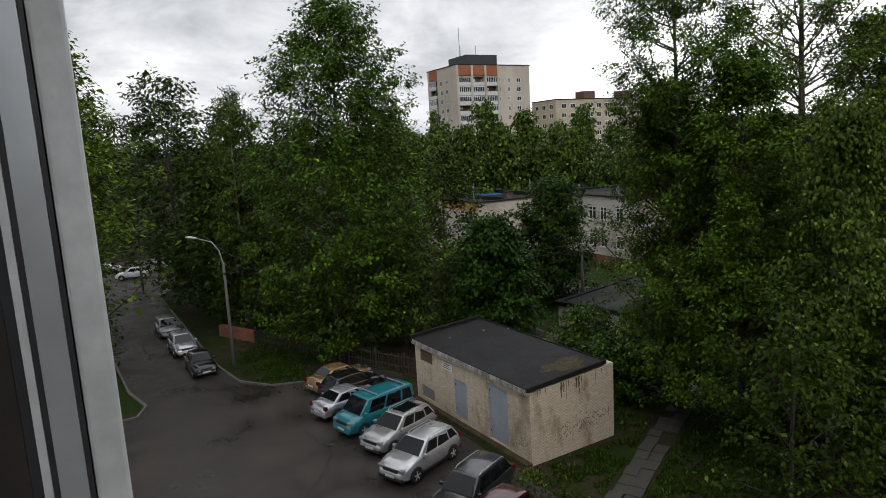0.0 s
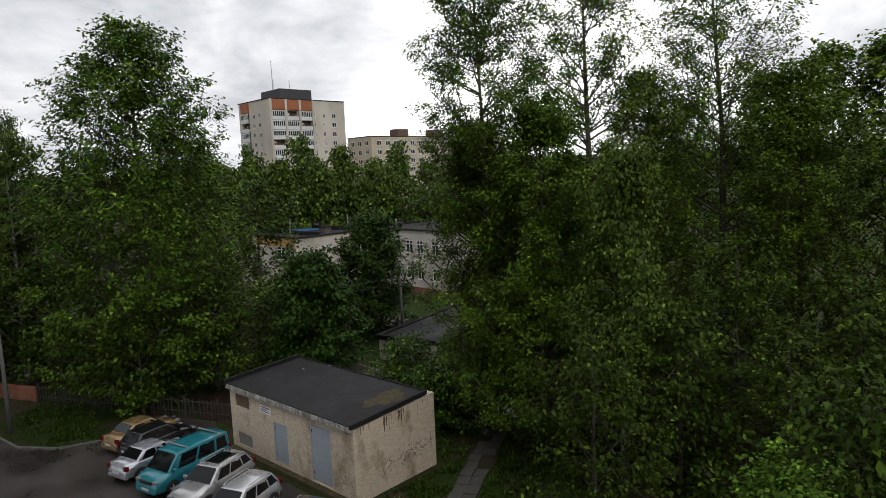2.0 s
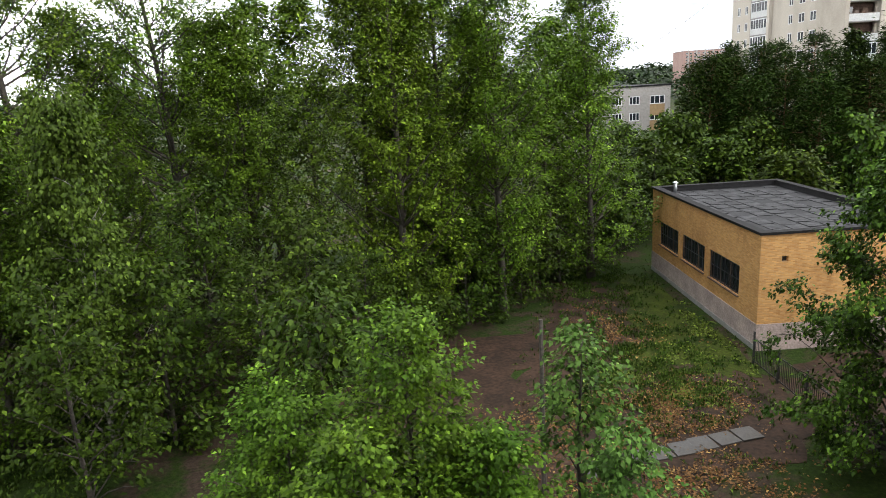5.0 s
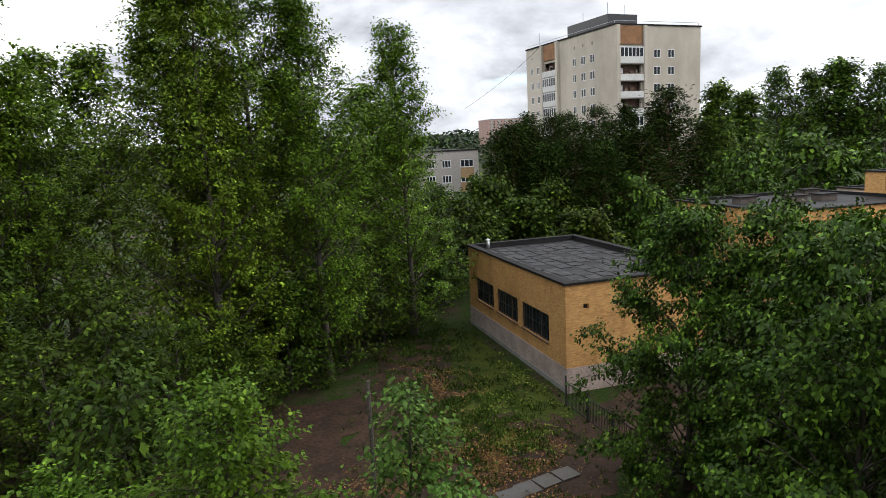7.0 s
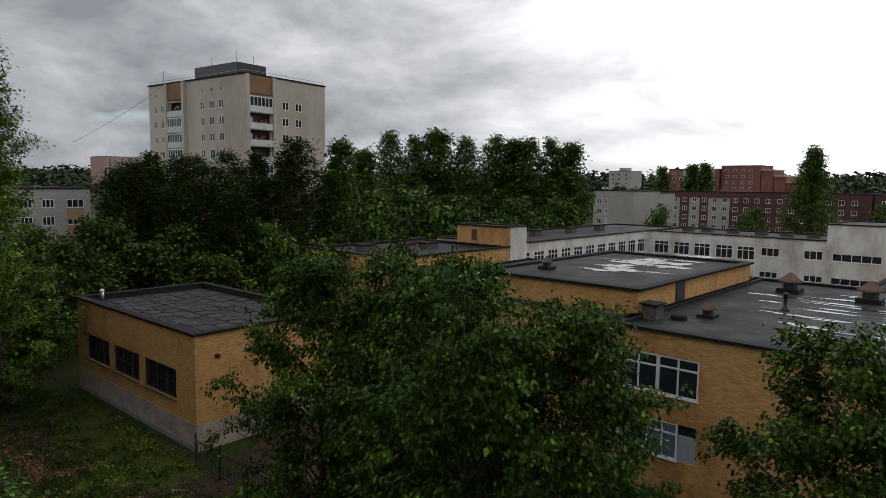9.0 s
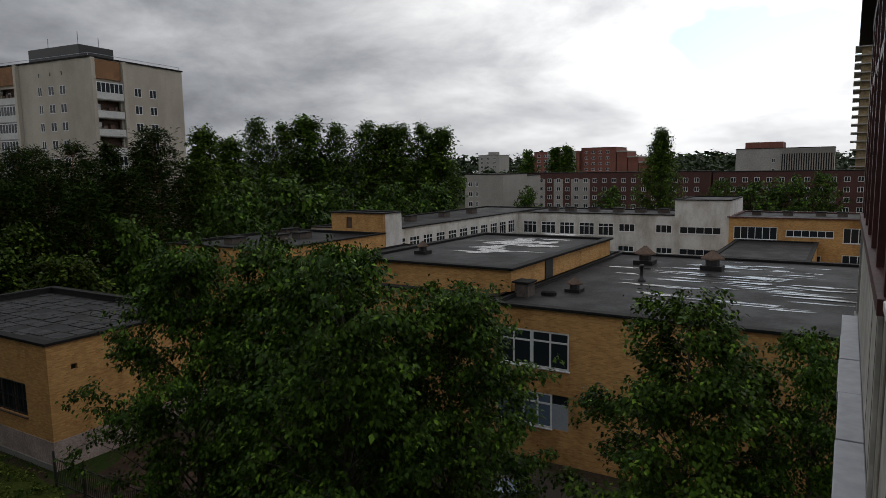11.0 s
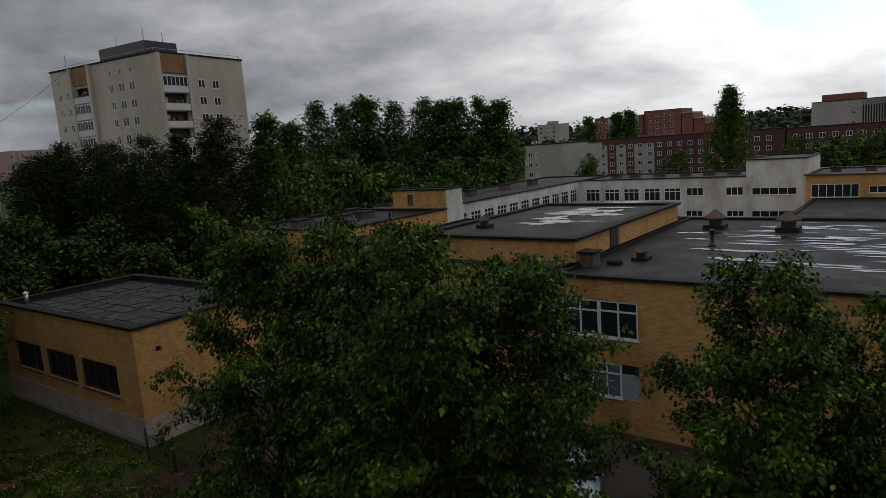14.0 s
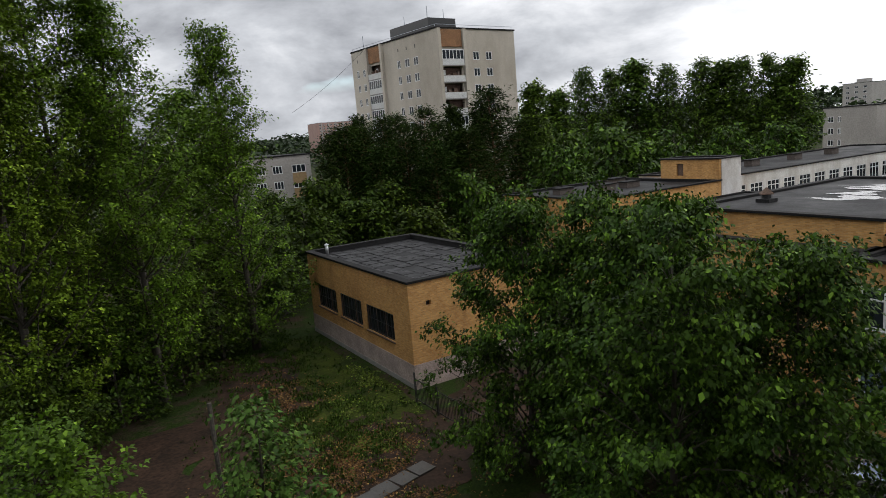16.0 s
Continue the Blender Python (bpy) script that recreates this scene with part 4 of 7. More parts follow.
    for i in range(26):
        puddle(s, rr.gauss(43.5, 2.6), rr.gauss(20.5, 1.7), HZ - 0.155, rr.uniform(0.12, 0.75), rr.uniform(0.5, 1.9), 20 + i)
    for i in range(64):
        puddle(s, min(51, max(31.5, rr.gauss(43, 4.5))), rr.gauss(5.0, 3.8), Z - 0.172, rr.uniform(0.04, 0.26), rr.uniform(0.3, 1.8), 60 + i)


M["maroon_trim"] = material("dark_red_roof_trim", (0.10, 0.03, 0.025), 0.6, grain=8, stain=1.2, vary=0.3)
school()
for x, y, s_ in ((47.5, 12.3, 1.25), (46.8, 7.6, 1.25), (35.0, 13.0, 0.8)):
    roof_vent(x, y, 7.78, s_)
roof_vent(36.6, 24.4, 9.19, 0.8)
for x, y in ((66.5, 52.0), (75.0, 52.0), (84.0, 52.0), (92.5, 52.0)):
    roof_box(x, y, 7.8, 1.6, 1.1, 0.75)
for x, y in ((45.0, 53.0), (49.0, 51.0), (52.0, 50.5), (54.5, 55.0)):
    roof_box(x, y, 7.7, 1.9, 1.2, 0.6)
for y in (42.0, 39.0, 35.0, 31.0, 27.5, 24.0):
    roof_box(103.0, y, 7.8, 1.1, 1.6, 0.6)
for y in (11.0, 7.0, 3.0, 0.5):
    roof_box(103.0, y, 7.8, 1.2, 1.2, 0.5)
roof_box(32.6, 15.0, 7.78, 0.9, 0.8, 0.8)
pp = thing("roof_pipe", (40.2, 10.6, 7.78), "thin dark vent pipe with a flared foot on the roof", "pipe")
bm = bmesh.new()
spin(bm, [(0.32, 0.0), (0.16, 0.18), (0.10, 0.3), (0.10, 0.95), (0.15, 0.97), (0.15, 1.05)], 10)
part("pipe", bm, M["dark_steel"], pp, smooth=True)
tb = thing("roof_hatch", (33.4, 13.9, 7.78), "low round roof drain cover", "drain")
bm = bmesh.new()
spin(bm, [(0.45, 0.0), (0.42, 0.22), (0.3, 0.3)], 12)
part("cover", bm, M["roof_edge"], tb)


def kindergarten():
    s = thing("kindergarten", (-70.5, 42.5, 0), "two-storey pale brick kindergarten with flat bitumen roofs", "building")
    # left block, local origin at its near corner
    fr = block_walls(s, -30.0, 0.0, 0.0, 28.0, 7.46, M["kg_brick"], {"-y": [(25.4, 29.6, 4.6, 6.3)]})
    put_window(s, fr["-y"], 25.4, 4.6, 4.2, 1.7, (4, 0.25), 0.09)
    part("orange_band", boxed(20.0, 30.0, -0.02, -0.003, 6.3, 7.45, m=fr["-y"]), M["ochre_brick"], s, "ochre brick band above the windows")
    flat_roof(s, -30.0, 0.0, 0.0, 28.0, 7.6, rim=0.25, over=0.2, lip=0.5)
    # right block
    wins = [(u0, u1, z0, z1) for u0, u1 in ((6.3, 7.5), (8.5, 9.8), (10.5, 11.65), (13.2, 14.4)) for z0, z1 in ((5.0, 6.6), (1.75, 3.3))]
    fr = block_walls(s, 0.004, 17.1, 10.7, 30.0, 7.86, M["kg_brick"], {"-y": wins})
    for u0, u1, z0, z1 in wins:
        put_window(s, fr["-y"], u0, z0, u1 - u0, z1 - z0, (2, 0.3), 0.09)
    part("plinth", boxed(0.35, 17.1, -0.05, -0.003, -1.0, 0.75, m=fr["-y"]), M["red_plinth"], s, "reddish painted plinth")
    flat_roof(s, 0.004, 17.1, 10.7, 30.0, 8.0, rim=0.25, over=0.25, lip=0.35)
    for x, y, h in ((4.0, 13.0, 1.0), (9.5, 14.5, 0.7), (13.0, 16.0, 1.1), (-6.0, 3.0, 1.2), (-16.0, 9.0, 0.9), (-11.0, 16.0, 1.1), (-22.0, 6.0, 0.8)):
        part("vent_pipe", tubed([(x, y, 7.3), (x, y, 8.0 + h)], 0.12, 8), M["alu_dull"], s, "grey vent pipe")
    for y0 in (4.0, 11.0, 18.0):
        part("roof_kerb", boxed(-29.5, -0.6, y0, y0 + 0.35, 7.3, 7.85), M["roof_edge"], s)
    # rear block a little higher
    block_walls(s, -34.0, -3.0, 30.5, 42.0, 8.0, M["kg_brick"])
    flat_roof(s, -34.0, -3.0, 30.5, 42.0, 8.15, rim=0.25, over=0.2)
    part("tarpaulin", boxed(-14.0, -9.0, 6.0, 10.5, 7.36, 7.52, bevel=0.05), M["blue_sheet"], s, "blue plastic sheet on the roof")


M["alu_dull"] = material("dull_galvanised_pipe", (0.36, 0.37, 0.37), 0.5, metal=0.5, grain=12, stain=3, vary=0.15)
M["kg_brick"] = brickwork("pale_grey_brick", (0.60, 0.55, 0.49), (0.55, 0.50, 0.445), (0.46, 0.43, 0.39))
M["red_plinth"] = material("reddish_plinth", (0.22, 0.085, 0.055), 0.9, grain=8, stain=0.8, vary=0.3)
M["blue_sheet"] = material("blue_plastic_sheet", (0.03, 0.13, 0.28), 0.5, grain=4, stain=1, vary=0.5)
kindergarten()
for x, y in ((-75, 50), (-79, 58), (-72.5, 61), (-84, 54), (-60, 60), (-64, 66)):
    roof_box(x, y, 7.35, 1.4, 1.0, 0.8)


def pavilion():
    s = thing("play_pavilion", (-41.0, 31.8, 0), "low play pavilion with a flat bitumen roof and painted front", "pavilion", turn=15)
    part("front_wall", boxed(0, 5.6, 0, 0.25, -0.3, 1.72), M["kg_brick"], s)
    part("side_wall", boxed(0, 0.25, 0.252, 15.0, -0.3, 1.72), M["kg_brick"], s)
    part("back_wall", boxed(0.252, 5.6, 14.75, 15.0, -0.3, 1.72), M["kg_brick"], s)
    flat_roof(s, -0.1, 5.8, -0.1, 15.2, 2.02, rim=0.10, over=0.12)
    for y in (4.0, 8.0, 12.0):
        part("post", boxed(5.4, 5.55, y, y + 0.15, -0.3, 1.7), M["grey_steel"], s)
    rr = random.Random(12)
    for k, n in (("red_paint", 8), ("blue_sheet", 7), ("dark_paint", 10)):
        for _ in range(n):
            u, z = rr.uniform(0.3, 4.6), rr.uniform(0.2, 1.3)
            part("painted_mark", boxed(u, u + rr.uniform(0.1, 0.4), -0.006, -0.001, z, z + rr.uniform(0.05, 0.25)), M[k], s)


pavilion()


# ---------------------------------------------------------------- far buildings
def block(name, at, w, d, floors, storey, label, mat, faces, group="", turn=0.0, roof_over=0.15, parapet=0.9, windows=(1.4, 1.45), split=(2, 0.0), base=1.0, extra=None, frame_t=0.12):
    """A slab block of flats. faces: {facing: [(u, width of window or 0 for the default)]} gives the window columns."""
    z1 = base + floors * storey + parapet
    b = thing(name, at, label, "building", group, turn=turn)
    holes = {}
    for k, us in faces.items():
        hs = []
        for f in range(floors):
            for u, ww in us:
                z = base + f * storey + 0.95
                hs.append((u, u + (ww or windows[0]), z, z + windows[1]))
        holes[k] = hs
    opens = {k: hs + (extra or {}).get(k, []) for k, hs in holes.items()}
    fr = block_walls(b, 0, w, 0, d, z1, mat, opens, z0=-1.0, thick=0.4)
    for k, hs in holes.items():
        for h in hs:
            put_window(b, fr[k], h[0], h[2], h[1] - h[0], h[3] - h[2], split, frame_t, sill=False)
    part("roof", boxed(-roof_over, w + roof_over, -roof_over, d + roof_over, z1, z1 + 0.25), M["roof_edge"], b)
    return b, fr, z1


def loggia(b, m, u0, u1, z, storey, glazed, mat_back, depth=0.0):
    """A balcony bay: parapet, slab and, where glazed, its window band."""
    p = part("balcony", boxed(u0, u1, -0.55 - depth, -0.45 - depth, z + 0.05, z + 1.1, m=m), M["balcony_white"], b)
    part("slab", boxed(u0, u1, -0.6 - depth, 0.0, z - 0.12, z + 0.04, m=m), M["concrete"], p)
    if not glazed:
        # back wall colour is darkened to stand for shade inside the open loggia
        part("back_wall", boxed(u0 - 0.1, u1 + 0.1, 0.95, 1.05, z, z + storey, m=m), M["loggia_back"], p, "red-brown loggia back wall darkened for shade")
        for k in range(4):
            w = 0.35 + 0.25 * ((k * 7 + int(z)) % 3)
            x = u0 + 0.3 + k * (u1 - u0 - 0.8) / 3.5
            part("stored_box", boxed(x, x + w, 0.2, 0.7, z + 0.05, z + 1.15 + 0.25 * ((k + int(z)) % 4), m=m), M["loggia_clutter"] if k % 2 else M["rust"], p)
        part("balcony_door", boxed(u0 + 0.8, u0 + 1.6, 0.90, 0.948, z + 0.1, z + 2.2, m=m), M["white_pvc"], p)
        part("handrail", boxed(u0, u1, -0.56 - depth, -0.44 - depth, z + 1.102, z + 1.16, m=m), M["rust"], p)
    if glazed:
        part("pane", boxed(u0 + 0.05, u1 - 0.05, -0.50 - depth, -0.46 - depth, z + 1.1, z + storey - 0.35, m=m), M["glass"], p)
        bm = bmesh.new()
        n = 6
        for i in range(n + 1):
            x = u0 + (u1 - u0 - 0.1) * i / n
            box(bm, x, x + 0.1, -0.56 - depth, -0.45 - depth, z + 1.1, z + storey - 0.35, m=m)
        box(bm, u0, u1, -0.57 - depth, -0.45 - depth, z + storey - 0.35, z + storey - 0.2, m=m)
        part("glazing_frame", bm, M["white_pvc"], p)


M["balcony_white"] = material("white_balcony_front", (0.62, 0.62, 0.60), 0.7, grain=5, stain=0.7, vary=0.15)
# red-brown wall tone with the recess's shade mixed in
M["loggia_back"] = material("shade_toned_loggia_wall", (0.13, 0.075, 0.055), 0.85, grain=6, stain=0.8, vary=0.4)
M["loggia_clutter"] = material("faded_loggia_clutter", (0.30, 0.22, 0.18), 0.8, grain=5, stain=1.2, vary=0.5)
M["ochre_band"] = material("weathered_orange_brick", (0.33, 0.165, 0.075), 0.85, grain=9, stain=0.6, vary=0.4)
M["panel_ochre"] = material("ochre_panel", (0.36, 0.24, 0.12), 0.85, grain=3, stain=0.3, vary=0.2)
M["construct"] = material("raw_concrete_and_brick", (0.40, 0.30, 0.17), 0.9, grain=2, stain=0.4, vary=0.35)
M["panel_cream"] = material("cream_panel", (0.50, 0.43, 0.32), 0.85, grain=3, stain=0.3, vary=0.2)
M["panel_pink"] = material("pink_panel", (0.42, 0.27, 0.23), 0.85, grain=3, stain=0.15, vary=0.2)
M["panel_brown"] = material("dark_red_brown_panel", (0.105, 0.042, 0.034), 0.85, grain=3, stain=0.2, vary=0.3)
M["panel_pale"] = material("pale_grey_panel", (0.40, 0.37, 0.34), 0.85, grain=3, stain=0.2, vary=0.2)
M["far_red"] = material("far_red_brick", (0.27, 0.10, 0.072), 0.9, grain=2, stain=0.2, vary=0.3)
M["far_wall"] = material("far_pale_wall", (0.42, 0.40, 0.37), 0.9, grain=2, stain=0.2, vary=0.2)


def tower_a():
    st = 2.8
    w, d, fl = 18.0, 26.5, 12
    faces = {"+x": [(14.9, 0.9), (18.3, 0.9), (21.6, 1.6)], "-y": [(8.2, 0), (11.6, 0)]}
    b, fr, z1 = block("tower_block", (-171.0 - w, 97.5, 0), w, d, fl, st, "twelve-storey pale brick tower block with orange top band", M["tower_brick"], faces, base=1.3, parapet=3.2,
                      extra={"+x": [(u0 + 0.1, u1 - 0.1, 2.45 + f * st, 3.95 + f * st) for f in range(fl) for u0, u1 in ((0.8, 4.9), (5.6, 9.6), (10.4, 14.2))], "-y": [(2.1, 6.3, 2.45 + f * st, 3.95 + f * st) for f in range(fl)]})
    for f in range(fl):
        z = 1.3 + f * st
        for u0, u1 in ((0.8, 4.9), (5.6, 9.6), (10.4, 14.2)):
            loggia(b, fr["+x"], u0, u1, z, st, (f + int(u0)) % 4 != 0, None)
        loggia(b, fr["-y"], 2.0, 6.4, z, st, f % 3 != 1, None)
    for k, a, c in (("+x", 0.8, 14.2), ("-y", 2.0, 6.4)):
        part("top_band", boxed(a, c, -0.5, -0.01, z1 - 3.0, z1 - 0.1, m=fr[k]), M["orange_panel"], b, "orange brick top band")
    for u in (0.0, 5.0, 9.7, 14.3):
        part("pier", boxed(u, u + 0.7, -0.65, -0.02, 0, z1, m=fr["+x"]), M["tower_brick"], b)
    part("penthouse", boxed(3.5, 14.5, 6.0, 17.0, z1 + 0.25, z1 + 3.6), M["dark_steel"], b, "dark lift house")
    for x, y, h in ((9, 7, 9.0), (6, 9, 4.0), (12, 11, 3.2)):
        part("mast", tubed([(x, y, z1 + 3.5), (x, y, z1 + 3.5 + h)], 0.10, 5), M["grey_steel"], b)


tower_a()


def tower_b():
    st = 2.9
    w, d, fl = 18.7, 29.7, 10
    faces = {"-y": [(8.2, 1.5), (11.3, 1.5)], "-x": [(1.7, 1.0), (4.1, 1.0), (17.0, 1.1), (19.6, 1.5), (22.4, 1.5)]}
    b, fr, z1 = block("tower_block", (59.6, 101.8, 0), w, d, fl, st, "grey-buff brick tower block with stacked loggias", M["tower_brick"], faces, base=0.8, parapet=3.4, windows=(1.5, 1.5), turn=7.0, frame_t=0.11,
                      extra={"-y": [(0.9, 5.4, 1.9 + f * st, 3.5 + f * st) for f in range(fl)], "-x": [(7.2, 11.6, 1.9 + f * st, 3.5 + f * st) for f in range(fl)]})
    for f in range(fl):
        z = 0.8 + f * st
        loggia(b, fr["-y"], 0.7, 5.6, z, st, f in (9, 5, 2), None)
        loggia(b, fr["-x"], 7.0, 11.8, z, st, f not in (9,), None)
    part("top_band", boxed(0.8, 5.5, -0.3, -0.01, z1 - 3.1, z1 - 0.15, m=fr["-y"]), M["ochre_band"], b, "weathered orange brick top band")
    part("top_band", boxed(7.2, 11.7, -0.3, -0.01, z1 - 3.1, z1 - 0.15, m=fr["-x"]), M["ochre_band"], b)
    for k, u in (("-y", 0.0), ("-y", 5.7), ("-x", 6.3), ("-x", 11.9)):
        part("pier", boxed(u, u + 0.65, -0.62, -0.02, 0, z1, m=fr[k]), M["tower_brick"], b)
    for k, us in (("-x", (17.5, 20.3, 23.1)), ("-x", (2.2,))):
        for u in us:
            part("attic_vent", boxed(u, u + 0.25, -0.02, 0.05, z1 - 2.3, z1 - 1.7, m=fr[k]), M["dark_steel"], b)
    part("penthouse", boxed(1.2, 7.5, 3.5, 16.0, z1 + 0.25, z1 + 2.5), M["dark_steel"], b, "dark lift house")
    for x, y, h in ((3, 6, 2.6), (2.0, 12, 1.8), (6, 5, 2.0), (1.0, 26, 0.6)):
        part("mast", tubed([(x, y, z1 + 0.2), (x, y, z1 + 2.4 + h)], 0.06, 5), M["grey_steel"], b)
    part("roof_rail", boxed(0.2, w - 0.2, 0.3, 0.36, z1 + 0.75, z1 + 0.81), M["grey_steel"], b)
    part("roof_rail", boxed(0.3, 0.36, 0.4, d - 0.2, z1 + 0.75, z1 + 0.81), M["grey_steel"], b)
    part("rail_post", boxed(0.2, 0.26, 0.3, 0.36, z1 + 0.2, z1 + 0.75), M["grey_steel"], b)
    part("rail_post", boxed(w - 0.3, w - 0.24, 0.3, 0.36, z1 + 0.2, z1 + 0.75), M["grey_steel"], b)
    part("rail_post", boxed(0.3, 0.36, d - 0.3, d - 0.24, z1 + 0.2, z1 + 0.75), M["grey_steel"], b)


tower_b()

b, fr, z1 = block("panel_block", (-170.0, 124.0, 0), 12.0, 62.0, 9, 2.75, "long cream panel apartment block behind the trees", M["panel_cream"],
                  {"+x": [(2.0 + i * 3.4, 1.9) for i in range(17)], "-y": [(1.5, 1.8), (5.0, 1.8), (8.6, 1.8)]}, base=1.0, parapet=0.8)
for u in (14.0, 30.0):
    part("stair_head", boxed(4.0, 8.0, u, u + 4.5, z1 + 0.2, z1 + 2.8), M["rust"], b)

b, fr, z1 = block("panel_block", (28.0, 117.5, 0), 11.8, 40.0, 4, 2.8, "small pale panel block beside dark pines", M["panel_pale"], {"-y": [(1.5, 1.8), (4.6, 1.8), (8.2, 2.6)], "+x": [(3 + 4 * i, 1.6) for i in range(8)]}, base=1.0, parapet=1.2, split=(3, 0.0))
for f in range(4):
    part("spandrel", boxed(8.2, 10.8, -0.03, -0.003, 1.15 + 2.8 * f - (1.2 if f else 0.3), 1.9 + 2.8 * f, m=fr["-y"]), M["panel_ochre"], b)
b, fr, z1 = block("panel_block", (232.0, 650.0, 0), 42.0, 30.0, 12, 3.0, "pinkish apartment slab far beyond the forest", M["panel_pink"], {"-y": [(2.0 + i * 4.0, 1.8) for i in range(10)]}, base=0.5, parapet=1.0)
for i in range(5):
    part("bay", boxed(3.7 + i * 8.0, 5.0 + i * 8.0, -0.3, -0.02, 0, z1 + 0.8, m=fr["-y"]), M["far_wall"], b)

# brown and pale panel blocks beyond the school
b, fr, z1 = block("panel_block", (214.0, 36.0, 0), 14.0, 62.0, 4, 2.85, "four-storey dark red and pale panel block beyond the school", M["panel_brown"],
                  {"-x": [(1.8 + i * 3.25, 1.5) for i in range(18)]}, base=0.4, parapet=1.4)
bm = bmesh.new()
for u0, u1 in ((0.0, 7.4), (10.6, 14.0), (16.9, 23.6)):
    wall_with_holes(bm, fr["-x"] @ Matrix.Translation((u0, -0.06, 0)), u1 - u0, 0, z1 - 2.0, [(1.8 + i * 3.25 - u0, 3.3 + i * 3.25 - u0, 1.35 + f * 2.85, 2.8 + f * 2.85) for i in range(18) for f in range(4)], 0.055)
    part("pale_panel", bm, M["panel_pale"], b)
    bm = bmesh.new()
b, fr, z1 = block("panel_block", (214.0, -16.0, 0), 14.0, 51.5, 4, 2.85, "four-storey dark red panel block beyond the school", M["panel_brown"], {"-x": [(1.8 + i * 3.25, 1.5) for i in range(15)]}, base=0.4, parapet=1.2)
b, fr, z1 = block("panel_block", (166.0, 83.0, 0), 16.0, 12.5, 4, 2.85, "pale blank end of a panel block beyond the poplars", M["panel_pale"], {"-x": [(1.2, 1.4), (3.6, 0.8)]}, base=0.4, parapet=1.6)
b, fr, z1 = block("panel_block", (184.0, 83.8, 0), 10.0, 12.0, 4, 2.85, "small balconied panel block between larger ones", M["panel_pale"], {"-x": [(5.5, 2.4), (8.6, 2.4)]}, base=0.4, parapet=1.0)
# far red brick stepped complex
b, fr, z1 = block("brick_block", (350.0, 128.0, 0), 20.0, 27.0, 8, 2.9, "far red brick apartment block with pale bays", M["far_red"], {"-x": [(2.0 + i * 4.0, 1.8) for i in range(6)]}, base=0.0, parapet=1.0)
for u in (8.0, 16.0, 23.0):
    part("bay", boxed(u, u + 2.2, -0.3, -0.01, 0, z1, m=fr["-x"]), M["far_wall"], b)
b, fr, z1 = block("brick_block", (352.0, 108.0, 0), 20.0, 19.5, 8, 3.1, "far stepped red brick apartment block", M["far_red"], {"-x": [(2.0 + i * 4.0, 1.8) for i in range(4)]}, base=0.0, parapet=1.0)
for i in range(3):
    part("terrace", boxed(0.0, 18.0, -6.0 - 6 * i, -0.5 - 6 * i, 0, z1 - 2.6 - 3.0 * i), M["far_red"], b)
    part("balcony", boxed(-0.6, 18.0, -6.1 - 6 * i, -0.4 - 6 * i, z1 - 2.6 - 3.0 * i, z1 - 1.9 - 3.0 * i), M["far_wall"], b)
b, fr, z1 = block("panel_block", (422.0, 214.0, 0), 16.0, 17.0, 8, 3.0, "far pale apartment tower on the skyline", M["far_wall"], {"-x": [(2.0 + i * 5.0, 2.0) for i in range(3)]}, base=0.0, parapet=1.0)
part("stair_head", boxed(4, 10, 5, 11, z1, z1 + 2.5), M["far_wall"], b)
b, fr, z1 = block("low_hall", (330.0, 150.0, 0), 30.0, 22.0, 3, 3.6, "low far red hall before the forest", M["far_red"], {}, base=0.0, parapet=1.0)
# white office with fins
b, fr, z1 = block("office_block", (278.0, 5.0, 0), 20.0, 33.0, 5, 3.6, "pale office block with closely set upright fins", M["far_wall"], {"-x": [(12.6, 1.2)]}, base=0.5, parapet=2.6)
for i in range(22):
    part("fin", boxed(15.6 + i * 0.8, 15.95 + i * 0.8, -0.6, -0.11, 2.0, z1, m=fr["-x"]), M["far_wall"], b)
part("glass_band", boxed(15.5, 33.0, -0.1, -0.005, 2.0, z1 - 2.0, m=fr["-x"]), M["glass"], b)
part("penthouse", boxed(2, 16, 17, 30, z1 + 0.2, z1 + 2.6), M["far_red"], b)
# tower under construction
b = thing("unfinished_tower", (260.0, -6.0, 0), "unfinished concrete tower with open floors and scaffolding", "building")
part("core", boxed(1.0, 14.0, -8.0, 4.5, 0, 54.5), M["construct"] if "construct" in M else M["panel_cream"], b)
for i in range(19):
    part("floor_slab", boxed(-0.6, 14.5, -8.5, 6.4, 2.6 + i * 2.8, 2.95 + i * 2.8), M["far_wall"], b)


# ---------------------------------------------------------------- parked cars
def paint(name, c, metal=0.35, rough=0.28):
    m = bpy.data.materials.new(name)
    m.use_nodes = True
    nt = m.node_tree
    p = nt.nodes["Principled BSDF"]
    n = nt.nodes.new("ShaderNodeTexNoise")
    n.inputs["Scale"].default_value, n.inputs["Detail"].default_value = 2.2, 5
    tc = nt.nodes.new("ShaderNodeTexCoord")
    nt.links.new(tc.outputs["Object"], n.inputs["Vector"])
    r = nt.nodes.new("ShaderNodeValToRGB")
    r.color_ramp.elements[0].position, r.color_ramp.elements[0].color = 0.35, (*[v * 0.86 for v in c], 1)
    r.color_ramp.elements[1].position, r.color_ramp.elements[1].color = 0.6, (*c, 1)
    nt.links.new(n.outputs["Fac"], r.inputs[0])
    nt.links.new(r.outputs[0], p.inputs["Base Color"])
    p.inputs["Metallic"].default_value, p.inputs["Roughness"].default_value = metal, rough * 0.85
    p.inputs["Coat Weight"].default_value, p.inputs["Coat Roughness"].default_value = 1.0, 0.04
    return m


